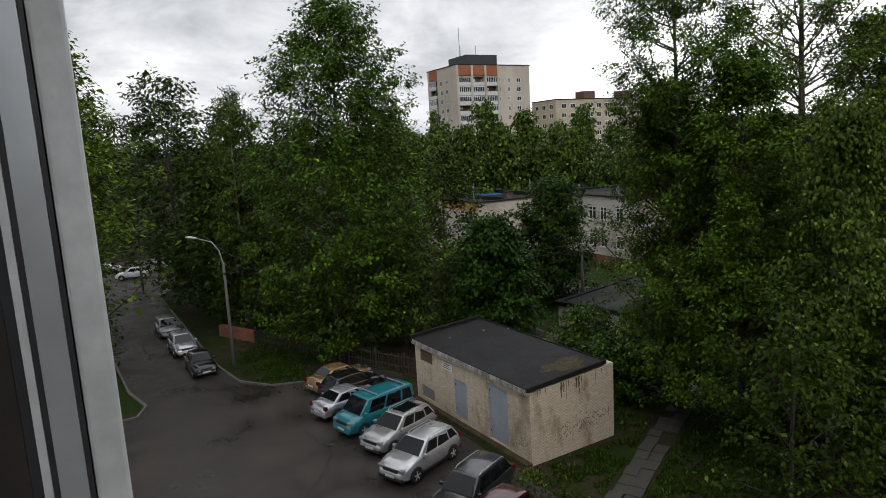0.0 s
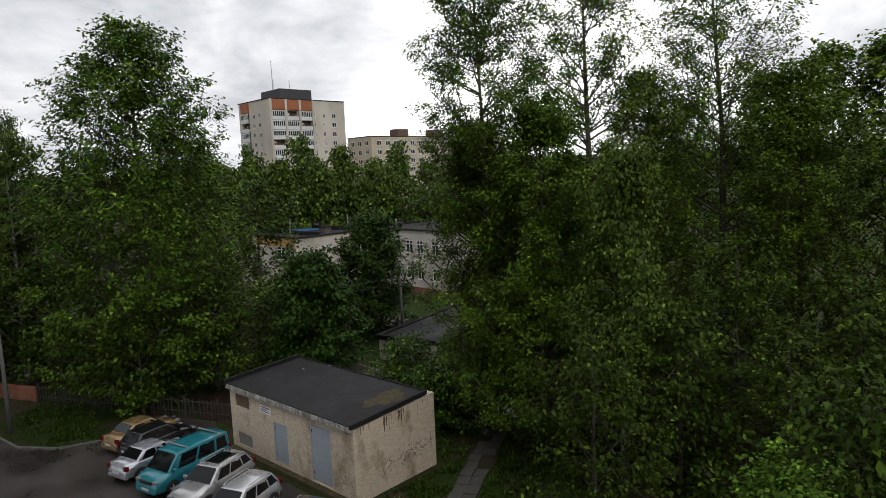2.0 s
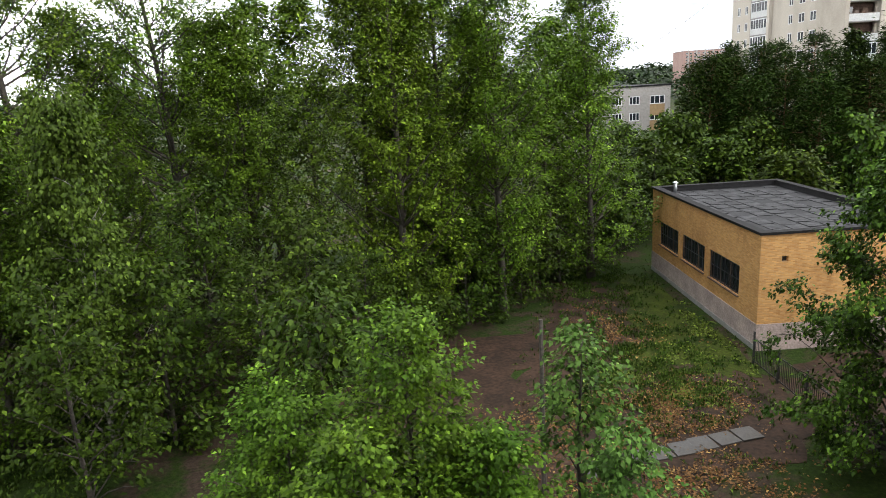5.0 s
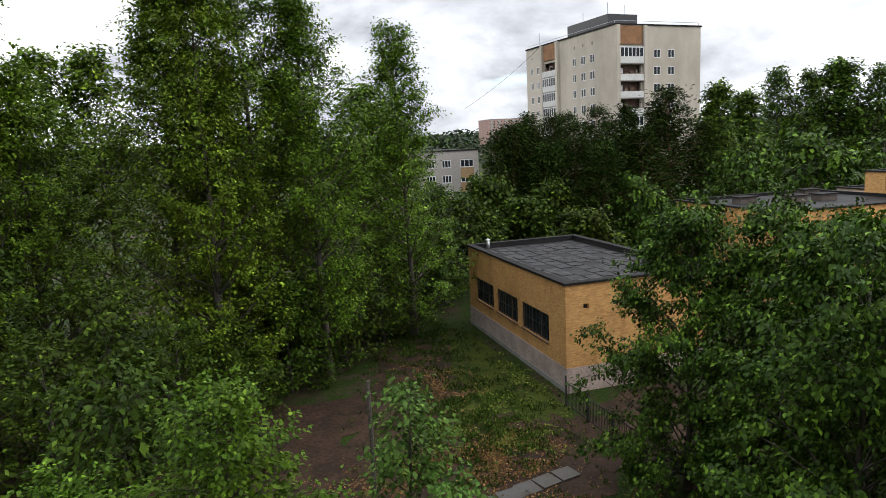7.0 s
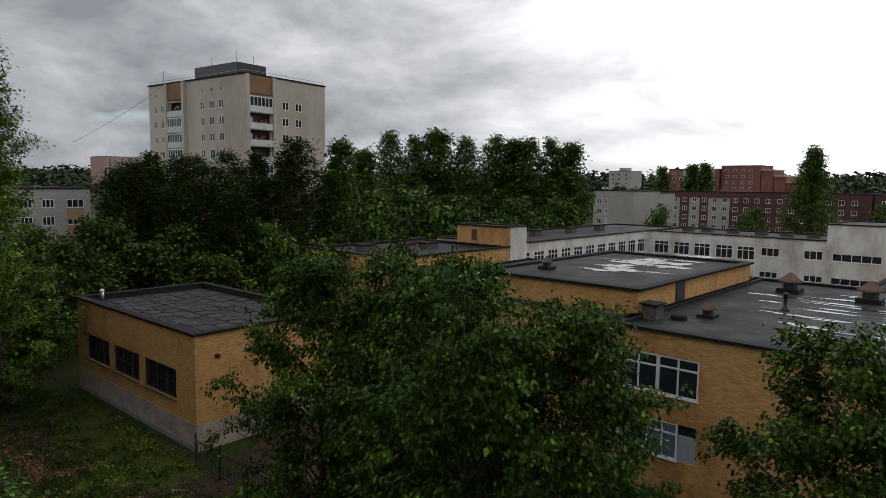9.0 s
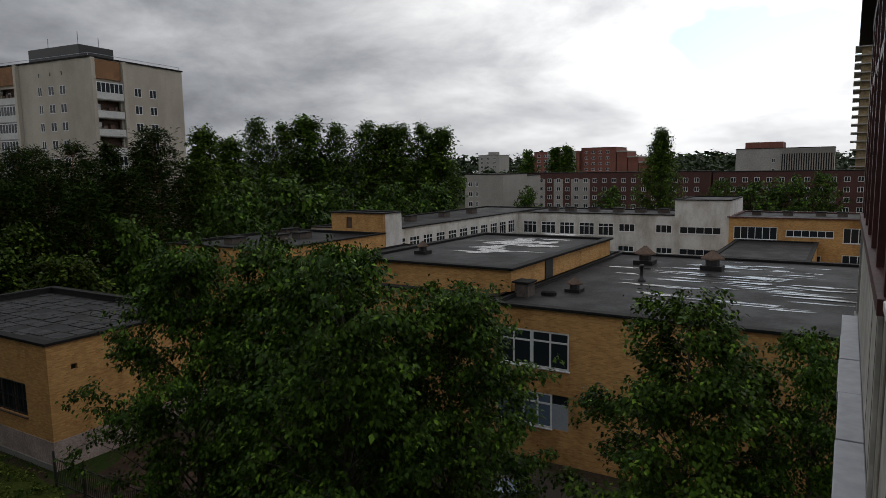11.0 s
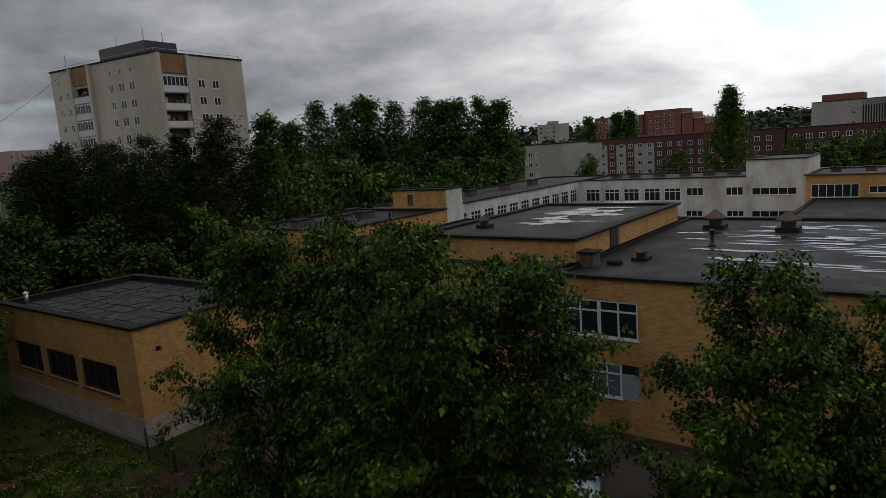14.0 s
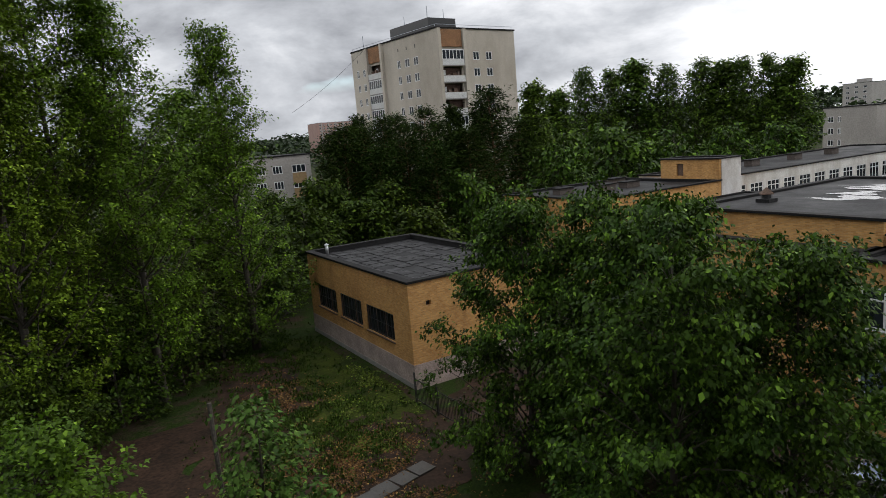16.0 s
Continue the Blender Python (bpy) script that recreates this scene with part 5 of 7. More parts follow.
M["tyre"] = material("tyre_rubber", (0.018, 0.018, 0.018), 0.8, grain=30, stain=4, vary=0.2)
M["rim"] = material("alloy_rim", (0.60, 0.61, 0.62), 0.4, metal=0.3, grain=20, stain=6, vary=0.12, bump=0)
M["trim"] = material("black_plastic_trim", (0.02, 0.02, 0.021), 0.55, grain=30, stain=4, vary=0.2)
M["car_glass"] = glass("car_glass", (0.006, 0.007, 0.008), 0.05)
M["car_glass"].node_tree.nodes["Principled BSDF"].inputs["Specular IOR Level"].default_value = 0.42
M["lamp_glass"] = glass("clear_headlamp", (0.22, 0.23, 0.24), 0.1)
M["red_lamp"] = glass("red_tail_lamp", (0.11, 0.008, 0.008), 0.15)
M["plate"] = material("number_plate", (0.6, 0.6, 0.6), 0.5, grain=20, stain=10, vary=0.05, bump=0)

CAR_KINDS = {
    # length, width, height, belt, wheel radius, lower body stations (share of length from the front, top height, width share), cabin (windscreen foot, roof front, roof rear, rear foot)
    "suv": (4.28, 1.80, 1.58, 1.04, 0.35, [(0, 0.55, 0.72), (0.02, 0.74, 0.86), (0.08, 0.92, 0.95), (0.16, 1.0, 0.99), (0.26, 1.06, 1.0), (0.6, 1.07, 1.0), (0.9, 1.09, 0.98), (0.97, 0.98, 0.93), (1.0, 0.60, 0.84)], (0.26, 0.44, 0.88, 0.97)),
    "wagon": (4.6, 1.78, 1.52, 0.94, 0.33, [(0, 0.5, 0.7), (0.02, 0.66, 0.86), (0.09, 0.80, 0.95), (0.2, 0.89, 0.99), (0.28, 0.94, 1.0), (0.6, 0.95, 1.0), (0.92, 0.97, 0.97), (0.98, 0.88, 0.92), (1.0, 0.55, 0.84)], (0.27, 0.43, 0.88, 0.985)),
    "sedan": (4.2, 1.70, 1.42, 0.92, 0.31, [(0, 0.48, 0.7), (0.02, 0.64, 0.86), (0.09, 0.77, 0.95), (0.2, 0.86, 0.99), (0.28, 0.91, 1.0), (0.6, 0.94, 1.0), (0.82, 0.98, 0.98), (0.97, 0.96, 0.92), (1.0, 0.58, 0.84)], (0.27, 0.42, 0.70, 0.85)),
    "boxy": (4.13, 1.62, 1.44, 0.90, 0.29, [(0, 0.48, 0.88), (0.012, 0.80, 0.94), (0.05, 0.85, 0.97), (0.2, 0.88, 0.99), (0.3, 0.90, 1.0), (0.6, 0.90, 1.0), (0.8, 0.90, 0.99), (0.985, 0.86, 0.95), (1.0, 0.50, 0.9)], (0.30, 0.41, 0.70, 0.80)),
    "hatch": (4.0, 1.72, 1.5, 0.94, 0.31, [(0, 0.5, 0.7), (0.02, 0.68, 0.86), (0.1, 0.83, 0.95), (0.22, 0.92, 0.99), (0.28, 0.95, 1.0), (0.6, 0.96, 1.0), (0.92, 0.99, 0.97), (0.98, 0.88, 0.92), (1.0, 0.52, 0.86)], (0.26, 0.43, 0.85, 0.975)),
    "van": (4.55, 1.80, 1.86, 1.12, 0.33, [(0, 0.5, 0.82), (0.015, 0.78, 0.92), (0.06, 0.98, 0.97), (0.14, 1.08, 0.99), (0.2, 1.12, 1.0), (0.6, 1.12, 1.0), (0.95, 1.12, 0.99), (0.99, 1.0, 0.96), (1.0, 0.55, 0.93)], (0.15, 0.30, 0.965, 0.992)),
}


def loft(bm, rings):
    vv = [[bm.verts.new(p) for p in r] for r in rings]
    for a, b in zip(vv, vv[1:]):
        for i in range(len(a) - 1):
            bm.faces.new((a[i], b[i], b[i + 1], a[i + 1]))
    bm.faces.new(vv[0])
    bm.faces.new(vv[-1][::-1])
    bmesh.ops.recalc_face_normals(bm, faces=bm.faces[:])


WHEELS = {}


def wheel(parent, x, y, r, out):
    if r not in WHEELS:
        turn = Matrix.Rotation(radians(90), 4, "X")
        bt = bmesh.new()
        spin(bt, [(r * 0.62, -0.10), (r * 0.92, -0.105), (r, -0.07), (r, 0.07), (r * 0.92, 0.105), (r * 0.62, 0.10)], 22, turn)
        br = bmesh.new()
        spin(br, [(r * 0.64, -0.092), (r * 0.60, -0.085), (r * 0.56, -0.05)], 20, turn)
        for i in range(5):
            a = 2 * math.pi * i / 5
            box(br, -0.035, 0.035, 0.0, 0.105, r * 0.10, r * 0.60, m=Matrix.Rotation(a, 4, "Y"))
        spin(br, [(r * 0.16, 0.085), (r * 0.14, 0.11)], 10, Matrix.Rotation(radians(-90), 4, "X"))
        WHEELS[r] = mesh_of(bt, "tyre", M["tyre"], True), mesh_of(br, "rim", M["rim"])
    t, rm = WHEELS[r]
    m = Matrix.Translation((x, y, r)) @ (Matrix.Identity(4) if out > 0 else Matrix.Rotation(math.pi, 4, "Z"))
    w = part("wheel", t, None, parent, m=m)
    part("rim", rm, None, w)


def quad(bm, pts, thick, centre):
    """A thin slab on four corners, standing out from the body."""
    pts = [Vector(p) for p in pts]
    n = (pts[1] - pts[0]).cross(pts[2] - pts[0]).normalized()
    if n.dot(sum(pts, Vector()) / 4 - Vector(centre)) < 0:
        n = -n
    a = [bm.verts.new(p - n * 0.02) for p in pts]
    b = [bm.verts.new(p + n * thick) for p in pts]
    bm.faces.new(a[::-1])
    bm.faces.new(b)
    for i in range(4):
        bm.faces.new((a[i], a[(i + 1) % 4], b[(i + 1) % 4], b[i]))
    bmesh.ops.recalc_face_normals(bm, faces=bm.faces[:])


def car(kind, x, y, heading, colour, label, group, rails=False, sunroof=False, bars=False, racked=None, number=True):
    L, W, H, belt, wr, lower, cab = CAR_KINDS[kind]
    c = thing("car" if kind != "van" else "van", (x, y, 0.0), label, "car" if kind != "van" else "van", group, turn=heading)
    h = W / 2
    fx = lambda p: L / 2 - p * L
    rings = []
    for p, zt, wf in lower:
        w = h * wf
        zb = 0.26 if 0.04 < p < 0.97 else 0.34
        zm = zb + (zt - zb) * 0.55
        rings.append([(fx(p), w * 0.90, zb), (fx(p), w * 0.985, zb + 0.09), (fx(p), w, zm), (fx(p), w * 0.975, zt - 0.10), (fx(p), w * 0.90, zt - 0.015), (fx(p), w * 0.5, zt + 0.012), (fx(p), 0, zt + 0.02),
                      (fx(p), -w * 0.5, zt + 0.012), (fx(p), -w * 0.90, zt - 0.015), (fx(p), -w * 0.975, zt - 0.10), (fx(p), -w, zm), (fx(p), -w * 0.985, zb + 0.09), (fx(p), -w * 0.90, zb)])
    bm = bmesh.new()
    loft(bm, rings)
    body = part("body", bm, colour, c, smooth=True)
    # cabin
    a, b, d, e = cab
    zf = np.interp([a, e], [s[0] for s in lower], [s[1] for s in lower])
    wb, wt = h * 0.93, h * (0.73 if kind != "van" else 0.84)
    A = [(fx(a), s * wb, zf[0] - 0.03) for s in (1, -1)]
    B = [(fx(b), s * wt, H - 0.05) for s in (1, -1)]
    C = [(fx(d), s * wt, H - 0.06) for s in (1, -1)]
    E_ = [(fx(e), s * wb * 0.97, zf[1] - 0.03) for s in (1, -1)]
    mid = [(fx((b + d) / 2), s * wt * 1.02, H - 0.02) for s in (1, -1)]
    bm = bmesh.new()
    prof = [A, B, mid, C, E_]
    vs = [[bm.verts.new(q) for q in (p[0], (p[0][0], p[0][1] * 0.6, p[0][2] + 0.035), (p[0][0], 0, p[0][2] + 0.05), (p[1][0], p[1][1] * 0.6, p[1][2] + 0.035), p[1])] for p in prof]
    for r0, r1 in zip(vs, vs[1:]):
        for i in range(4):
            bm.faces.new((r0[i], r1[i], r1[i + 1], r0[i + 1]))
    bm.faces.new([r[0] for r in vs])
    bm.faces.new([r[-1] for r in vs][::-1])
    bm.faces.new([r for r in vs[0]] + [r for r in vs[-1]][::-1])
    bmesh.ops.recalc_face_normals(bm, faces=bm.faces[:])
    sharp = [ed for ed in bm.edges if len(ed.link_faces) == 2 and ed.calc_face_angle() > 0.35]
    bmesh.ops.bevel(bm, geom=sharp, offset=0.045, segments=2, affect="EDGES", profile=0.5)
    part("cabin", bm, colour, c, smooth=True)
    cen = (0, 0, belt)
    lerp = lambda p, q, t: tuple(u + (v - u) * t for u, v in zip(p, q))
    bm = bmesh.new()
    quad(bm, [lerp(lerp(A[0], A[1], 0.05), lerp(B[0], B[1], 0.05), 0.06), lerp(lerp(A[0], A[1], 0.95), lerp(B[0], B[1], 0.95), 0.06), lerp(lerp(A[0], A[1], 0.93), lerp(B[0], B[1], 0.93), 0.93), lerp(lerp(A[0], A[1], 0.07), lerp(B[0], B[1], 0.07), 0.93)], 0.05, cen)
    part("windscreen", bm, M["car_glass"], c)
    bm = bmesh.new()
    quad(bm, [lerp(lerp(E_[0], E_[1], 0.07), lerp(C[0], C[1], 0.07), 0.18), lerp(lerp(E_[0], E_[1], 0.93), lerp(C[0], C[1], 0.93), 0.18), lerp(lerp(E_[0], E_[1], 0.9), lerp(C[0], C[1], 0.9), 0.92), lerp(lerp(E_[0], E_[1], 0.1), lerp(C[0], C[1], 0.1), 0.92)], 0.05, cen)
    part("rear_window", bm, M["car_glass"], c)
    cuts = [(0.10, 0.40), (0.44, 0.72), (0.76, 0.95)] if kind in ("suv", "wagon", "van") else [(0.10, 0.47), (0.52, 0.90)]
    for s in (0, 1):
        for t0, t1 in cuts:
            bot = lambda t: lerp(A[s], E_[s], t)
            top = lambda t: lerp(lerp(A[s], B[s], 1.0), C[s], t)
            q0, q1 = bot(t0 if t0 > 0.12 else 0.14), bot(t1)
            r1, r0 = lerp(top(t1 if t1 < 0.93 else 0.93), bot(t1), 0.12), lerp(top(t0), bot(t0), 0.12)
            q0, q1 = lerp(q0, top(t0), 0.10), lerp(q1, top(t1), 0.10)
            bm = bmesh.new()
            quad(bm, [q0, q1, r1, r0], 0.012, cen)
            part("side_window", bm, M["car_glass"], c)
        sg = 1 if s == 0 else -1
        mx = fx(a + 0.07)
        part("mirror", boxed(mx - 0.06, mx + 0.08, sg * (h - 0.02) - 0.02, sg * (h + 0.15) if sg > 0 else sg * (h - 0.02) + 0.02, belt - 0.02, belt + 0.12, bevel=0.02) if sg > 0 else boxed(mx - 0.06, mx + 0.08, -(h + 0.15), -(h - 0.04), belt - 0.02, belt + 0.12, bevel=0.02), colour, c)
        part("headlight", boxed(L / 2 - 0.30, L / 2 - 0.045, min(sg * h * 0.52, sg * h * 0.86), max(sg * h * 0.52, sg * h * 0.86), 0.62 * belt / 0.95, 0.75 * belt / 0.95, bevel=0.025), M["lamp_glass"], c)
        part("tail_light", boxed(-L / 2 + 0.02, -L / 2 + 0.20, min(sg * h * 0.68, sg * h * 0.93), max(sg * h * 0.68, sg * h * 0.93), belt - 0.20, belt + 0.02, bevel=0.02), M["red_lamp"], c)
        bm = bmesh.new()
        for px in (0.36, 0.58):
            box(bm, fx(px) - 0.09, fx(px) + 0.09, sg * h * 0.985 - 0.015, sg * h * 0.985 + 0.02, belt - 0.22, belt - 0.18)
        part("door_handle", bm, colour, c)
        bm = bmesh.new()
        box(bm, fx(0.77), fx(0.23), sg * h * 0.985 - 0.02, sg * h * 0.985 + 0.012, 0.25, 0.37)
        part("door_sill", bm, M["trim"], c)
    for px in (0.19, 0.19 + 2.62 / L if kind != "boxy" else 0.78):
        for sg in (1, -1):
            wheel(c, fx(px), sg * (h - 0.075), wr, sg)
            bm = bmesh.new()
            n = 14
            arc = [(fx(px) + math.cos(math.pi * i / n) * (wr + 0.055), wr + math.sin(math.pi * i / n) * (wr + 0.055)) for i in range(n + 1)]
            y0, y1 = sg * (h - 0.22), sg * (h + 0.004)
            base = [bm.verts.new((u, y1, v)) for u, v in arc]
            inn = [bm.verts.new((u, y0, v)) for u, v in arc]
            bm.faces.new(base)
            for i in range(n):
                bm.faces.new((base[i], base[i + 1], inn[i + 1], inn[i]))
            bmesh.ops.recalc_face_normals(bm, faces=bm.faces[:])
            part("wheel_arch", bm, M["trim"], c)
    gz = 0.60 * belt / 0.95
    part("grille", boxed(L / 2 - 0.10, L / 2 - 0.015, -h * 0.48, h * 0.48, gz - 0.02, gz + 0.13, bevel=0.01), M["trim"], c)
    part("bumper", boxed(L / 2 - 0.22, L / 2 + 0.025, -h * 0.80, h * 0.80, 0.26, 0.44, bevel=0.05), M["trim"] if kind in ("suv", "wagon") else colour, c)
    part("bumper", boxed(-L / 2 - 0.02, -L / 2 + 0.2, -h * 0.84, h * 0.84, 0.28, 0.50, bevel=0.05), M["trim"] if kind in ("suv", "wagon") else colour, c)
    if number:
        part("number_plate", boxed(-L / 2 - 0.035, -L / 2 - 0.01, -0.26, 0.26, 0.52, 0.63), M["plate"], c)
        part("number_plate", boxed(L / 2 + 0.01, L / 2 + 0.035, -0.26, 0.26, 0.40, 0.51), M["plate"], c)
    if rails:
        for sg in (1, -1):
            part("roof_rail", tubed([(fx(b + 0.03), sg * wt * 0.93, H - 0.03), (fx(b + 0.07), sg * wt * 0.93, H + 0.05), (fx(d - 0.06), sg * wt * 0.93, H + 0.05), (fx(d - 0.02), sg * wt * 0.93, H - 0.03)], 0.022, 6), M["alu"], c)
    if sunroof:
        part("sunroof", boxed(fx(d - 0.10), fx(b + 0.06), -wt * 0.62, wt * 0.62, H + 0.0, H + 0.03, bevel=0.01), M["car_glass"], c)
    if bars:
        for px in (b + 0.12, d - 0.12):
            part("roof_bar", boxed(fx(px) - 0.04, fx(px) + 0.04, -wt - 0.05, wt + 0.05, H + 0.06, H + 0.11, bevel=0.01), M["alu"], c)
    return c


yard, street = "cars parked in the yard", "cars along the street"
P_SIL, P_WHITE = paint("silver_paint", (0.52, 0.53, 0.56), 0.6), paint("pearl_silver_paint", (0.60, 0.60, 0.61), 0.6)
car("suv", -26.2, 12.0, -67, P_WHITE, "bright silver compact SUV parked before the shed", yard, rails=True)
car("suv", -29.3, 12.3, -68, paint("grey_beige_paint", (0.48, 0.47, 0.46), 0.6), "grey-silver SUV with a dark glass roof", yard, rails=True, sunroof=True)
car("van", -32.05, 12.1, -75, paint("teal_paint", (0.012, 0.19, 0.235), 0.1, 0.35), "teal passenger van with roof bars", yard, bars=True)
car("sedan", -34.8, 11.5, 106, P_SIL, "silver sedan parked nose in beside the van", yard)
car("hatch", -37.0, 12.6, 104, paint("black_paint", (0.012, 0.012, 0.014)), "black hatchback parked in the row", yard)
car("sedan", -38.9, 12.4, 105, paint("gold_paint", (0.30, 0.19, 0.085)), "gold-beige sedan at the row's end", yard)
car("wagon", -22.1, 12.3, -65, paint("graphite_paint", (0.035, 0.037, 0.042)), "dark graphite estate car with silver roof rails", yard, rails=True)
car("hatch", -19.5, 11.8, -68, paint("dark_red_paint", (0.075, 0.010, 0.012)), "dark red car beside the shed corner", yard)
car("boxy", -47.9, 5.15, 4, paint("black_green_paint", (0.012, 0.014, 0.015)), "old boxy black sedan at the kerb", street)
car("hatch", -53.8, 4.65, 4, P_SIL, "silver hatchback at the kerb", street)
car("hatch", -60.2, 4.2, 4, paint("dull_silver_paint", (0.33, 0.33, 0.34)), "dull silver hatchback with dark rear glass", street)
car("suv", -93.4, 3.2, -100, paint("white_paint", (0.7, 0.7, 0.7), 0.0), "white SUV standing across the street's end", street)
car("sedan", -101.5, 0.0, -110, P_WHITE, "white car beyond the street's end", street)
car("sedan", 23.6, 11.7, 207, paint("pale_blue_paint", (0.36, 0.44, 0.52)), "pale blue-silver car under the limes", "cars by the school")


# ---------------------------------------------------------------- trees
def leaves_mesh(name, centres, size, mat, rng, spread, per, droop=0.5, wide=0.62, flat=0.5, inner=(), deep=1.6, outward=False, fill=4):
    """Folded kite leaves scattered round the given twig points."""
    c = np.repeat(np.asarray(centres), per, axis=0)
    n0 = len(c)
    grown = np.ones(n0)
    if len(inner):  # larger leaves deep in the crown close it
        c = np.concatenate([c, np.repeat(np.asarray(inner), fill, axis=0)])
        grown = np.concatenate([grown, np.full(len(c) - n0, deep)])
    n = len(c)
    p = c + rng.normal(0, 1, (n, 3)) * np.array([spread, spread, spread * flat])
    yaw = rng.uniform(0, 2 * np.pi, n)
    if outward:  # blades hang away from the trunk
        yaw = np.arctan2(c[:, 1], c[:, 0]) + rng.normal(0, 1.0, n)
    dip = rng.normal(droop, 0.42, n)
    s = size * rng.uniform(0.65, 1.25, n) * grown
    a = np.stack([np.cos(yaw) * np.cos(dip), np.sin(yaw) * np.cos(dip), -np.sin(dip)], 1)
    b = np.stack([-np.sin(yaw), np.cos(yaw), rng.normal(0, 0.4, n)], 1)
    b /= np.linalg.norm(b, axis=1, keepdims=True)
    a *= s[:, None]
    b *= (s * wide * 0.5)[:, None]
    up = np.cross(a, b)
    up /= np.linalg.norm(up, axis=1, keepdims=True) + 1e-9
    lift = up * (s * 0.12)[:, None]
    v = np.stack([p, p + a * 0.42 + b + lift, p + a, p + a * 0.42 - b + lift], 1).reshape(-1, 3)
    me = bpy.data.meshes.new(name)
    me.vertices.add(4 * n)
    me.vertices.foreach_set("co", v.astype(np.float32).ravel())
    me.loops.add(4 * n)
    me.loops.foreach_set("vertex_index", np.arange(4 * n, dtype=np.int32))
    me.polygons.add(n)
    me.polygons.foreach_set("loop_start", np.arange(0, 4 * n, 4, dtype=np.int32))
    me.update(calc_edges=True)
    me.materials.append(mat)
    return me


# crown half-width, as a share of the widest, at even steps from the crown's base to its tip
OUTLINE = {
    "poplar": (0.55, 0.85, 1.0, 1.0, 0.95, 0.90, 0.84, 0.76, 0.62, 0.42, 0.16),
    "broad_poplar": (0.80, 0.96, 1.0, 0.98, 0.95, 0.90, 0.82, 0.74, 0.62, 0.46, 0.18),
    "aspen": (0.60, 0.9, 1.0, 0.96, 0.86, 0.72, 0.60, 0.52, 0.44, 0.32, 0.12),
    "row_aspen": (0.65, 0.92, 1.0, 1.0, 0.95, 0.86, 0.74, 0.58, 0.40, 0.22, 0.04),
    "birch": (0.65, 0.95, 1.0, 0.95, 0.86, 0.76, 0.64, 0.52, 0.38, 0.24, 0.08),
    "spruce": (1.0, 0.92, 0.82, 0.72, 0.62, 0.52, 0.42, 0.32, 0.22, 0.12, 0.03),
    "pine": (0.55, 0.85, 1.0, 0.98, 0.92, 0.84, 0.74, 0.60, 0.44, 0.26, 0.06),
    "lime": (0.62, 0.90, 1.0, 1.0, 0.96, 0.90, 0.80, 0.68, 0.54, 0.38, 0.18),
    "round": (0.60, 0.88, 1.0, 1.0, 0.98, 0.94, 0.86, 0.76, 0.62, 0.44, 0.20),
}


def profile(kind, t):
    line = OUTLINE.get({"dark_poplar": "poplar", "near_poplar": "poplar", "ash": "round"}.get(kind, kind), OUTLINE["round"])
    return float(np.interp(t, np.linspace(0, 1, 11), line))


# crown base, slope of limbs, limbs, branches a limb, sprays a branch, leaf, leaves, clump, lift of branches, bark, leaf, droop, gaps
SPECIES = {
    "poplar": (0.10, 1.10, 88, 7, 5, 0.215, 36000, 0.25, 0.50, "bark", "poplar_leaf", 0.35, -0.30),
    "broad_poplar": (0.04, 1.05, 150, 8, 4, 0.29, 52000, 0.28, 0.50, "bark", "dark_poplar_leaf", 0.40, -0.24),
    "dark_poplar": (0.06, 1.0, 86, 7, 4, 0.24, 34000, 0.235, 0.45, "bark", "dark_poplar_leaf", 0.40, -0.20),
    "near_poplar": (0.06, 1.0, 96, 7, 5, 0.18, 52000, 0.22, 0.45, "bark", "dark_poplar_leaf", 0.40, -0.26),
    "high_ash": (0.40, 0.8, 60, 6, 4, 0.29, 20000, 0.30, 0.35, "bark", "poplar_leaf", 0.35, -0.32),
    "ash": (0.08, 0.8, 60, 6, 4, 0.29, 18000, 0.30, 0.35, "bark", "ash_leaf", 0.35, -0.32),
    "aspen": (0.04, 1.0, 84, 6, 4, 0.22, 27000, 0.24, 0.5, "bark", "poplar_leaf", 0.4, -0.32),
    "row_aspen": (0.14, 1.0, 64, 6, 4, 0.34, 11000, 0.34, 0.5, "bark", "row_leaf", 0.4, -0.30),
    "birch": (0.08, 1.0, 64, 6, 4, 0.20, 20000, 0.20, -0.35, "birch_bark", "birch_leaf", 0.9, -0.28),
    "lime": (0.05, 0.80, 70, 7, 5, 0.185, 31000, 0.18, 0.25, "bark", "lime_leaf", 0.75, -0.13),
    "maple": (0.08, 0.70, 46, 7, 5, 0.14, 15500, 0.14, 0.35, "bark", "maple_leaf", 0.30, -0.28),
    "thicket": (0.04, 0.7, 32, 6, 4, 0.27, 4000, 0.25, 0.3, "bark", "ash_leaf", 0.35, -0.28),
    "sapling": (0.12, 0.8, 26, 5, 3, 0.165, 3200, 0.14, 0.4, "bark", "young_leaf", 0.55, -0.38),
    "chestnut": (0.02, 0.50, 80, 7, 4, 0.32, 17000, 0.25, 0.1, "bark", "chestnut_leaf", 0.55, -0.45),
    "pine": (0.12, 0.20, 70, 6, 4, 0.46, 7000, 0.33, 0.25, "pine_bark", "conifer_leaf", 0.0, -0.28),
    "spruce": (0.05, -0.2, 80, 5, 3, 0.60, 5200, 0.24, -0.1, "bark", "conifer_leaf", 0.25, -0.4),
    "shrub": (0.02, 0.9, 30, 6, 4, 0.22, 6000, 0.20, 0.3, "bark", "lime_leaf", 0.4, -0.4),
}


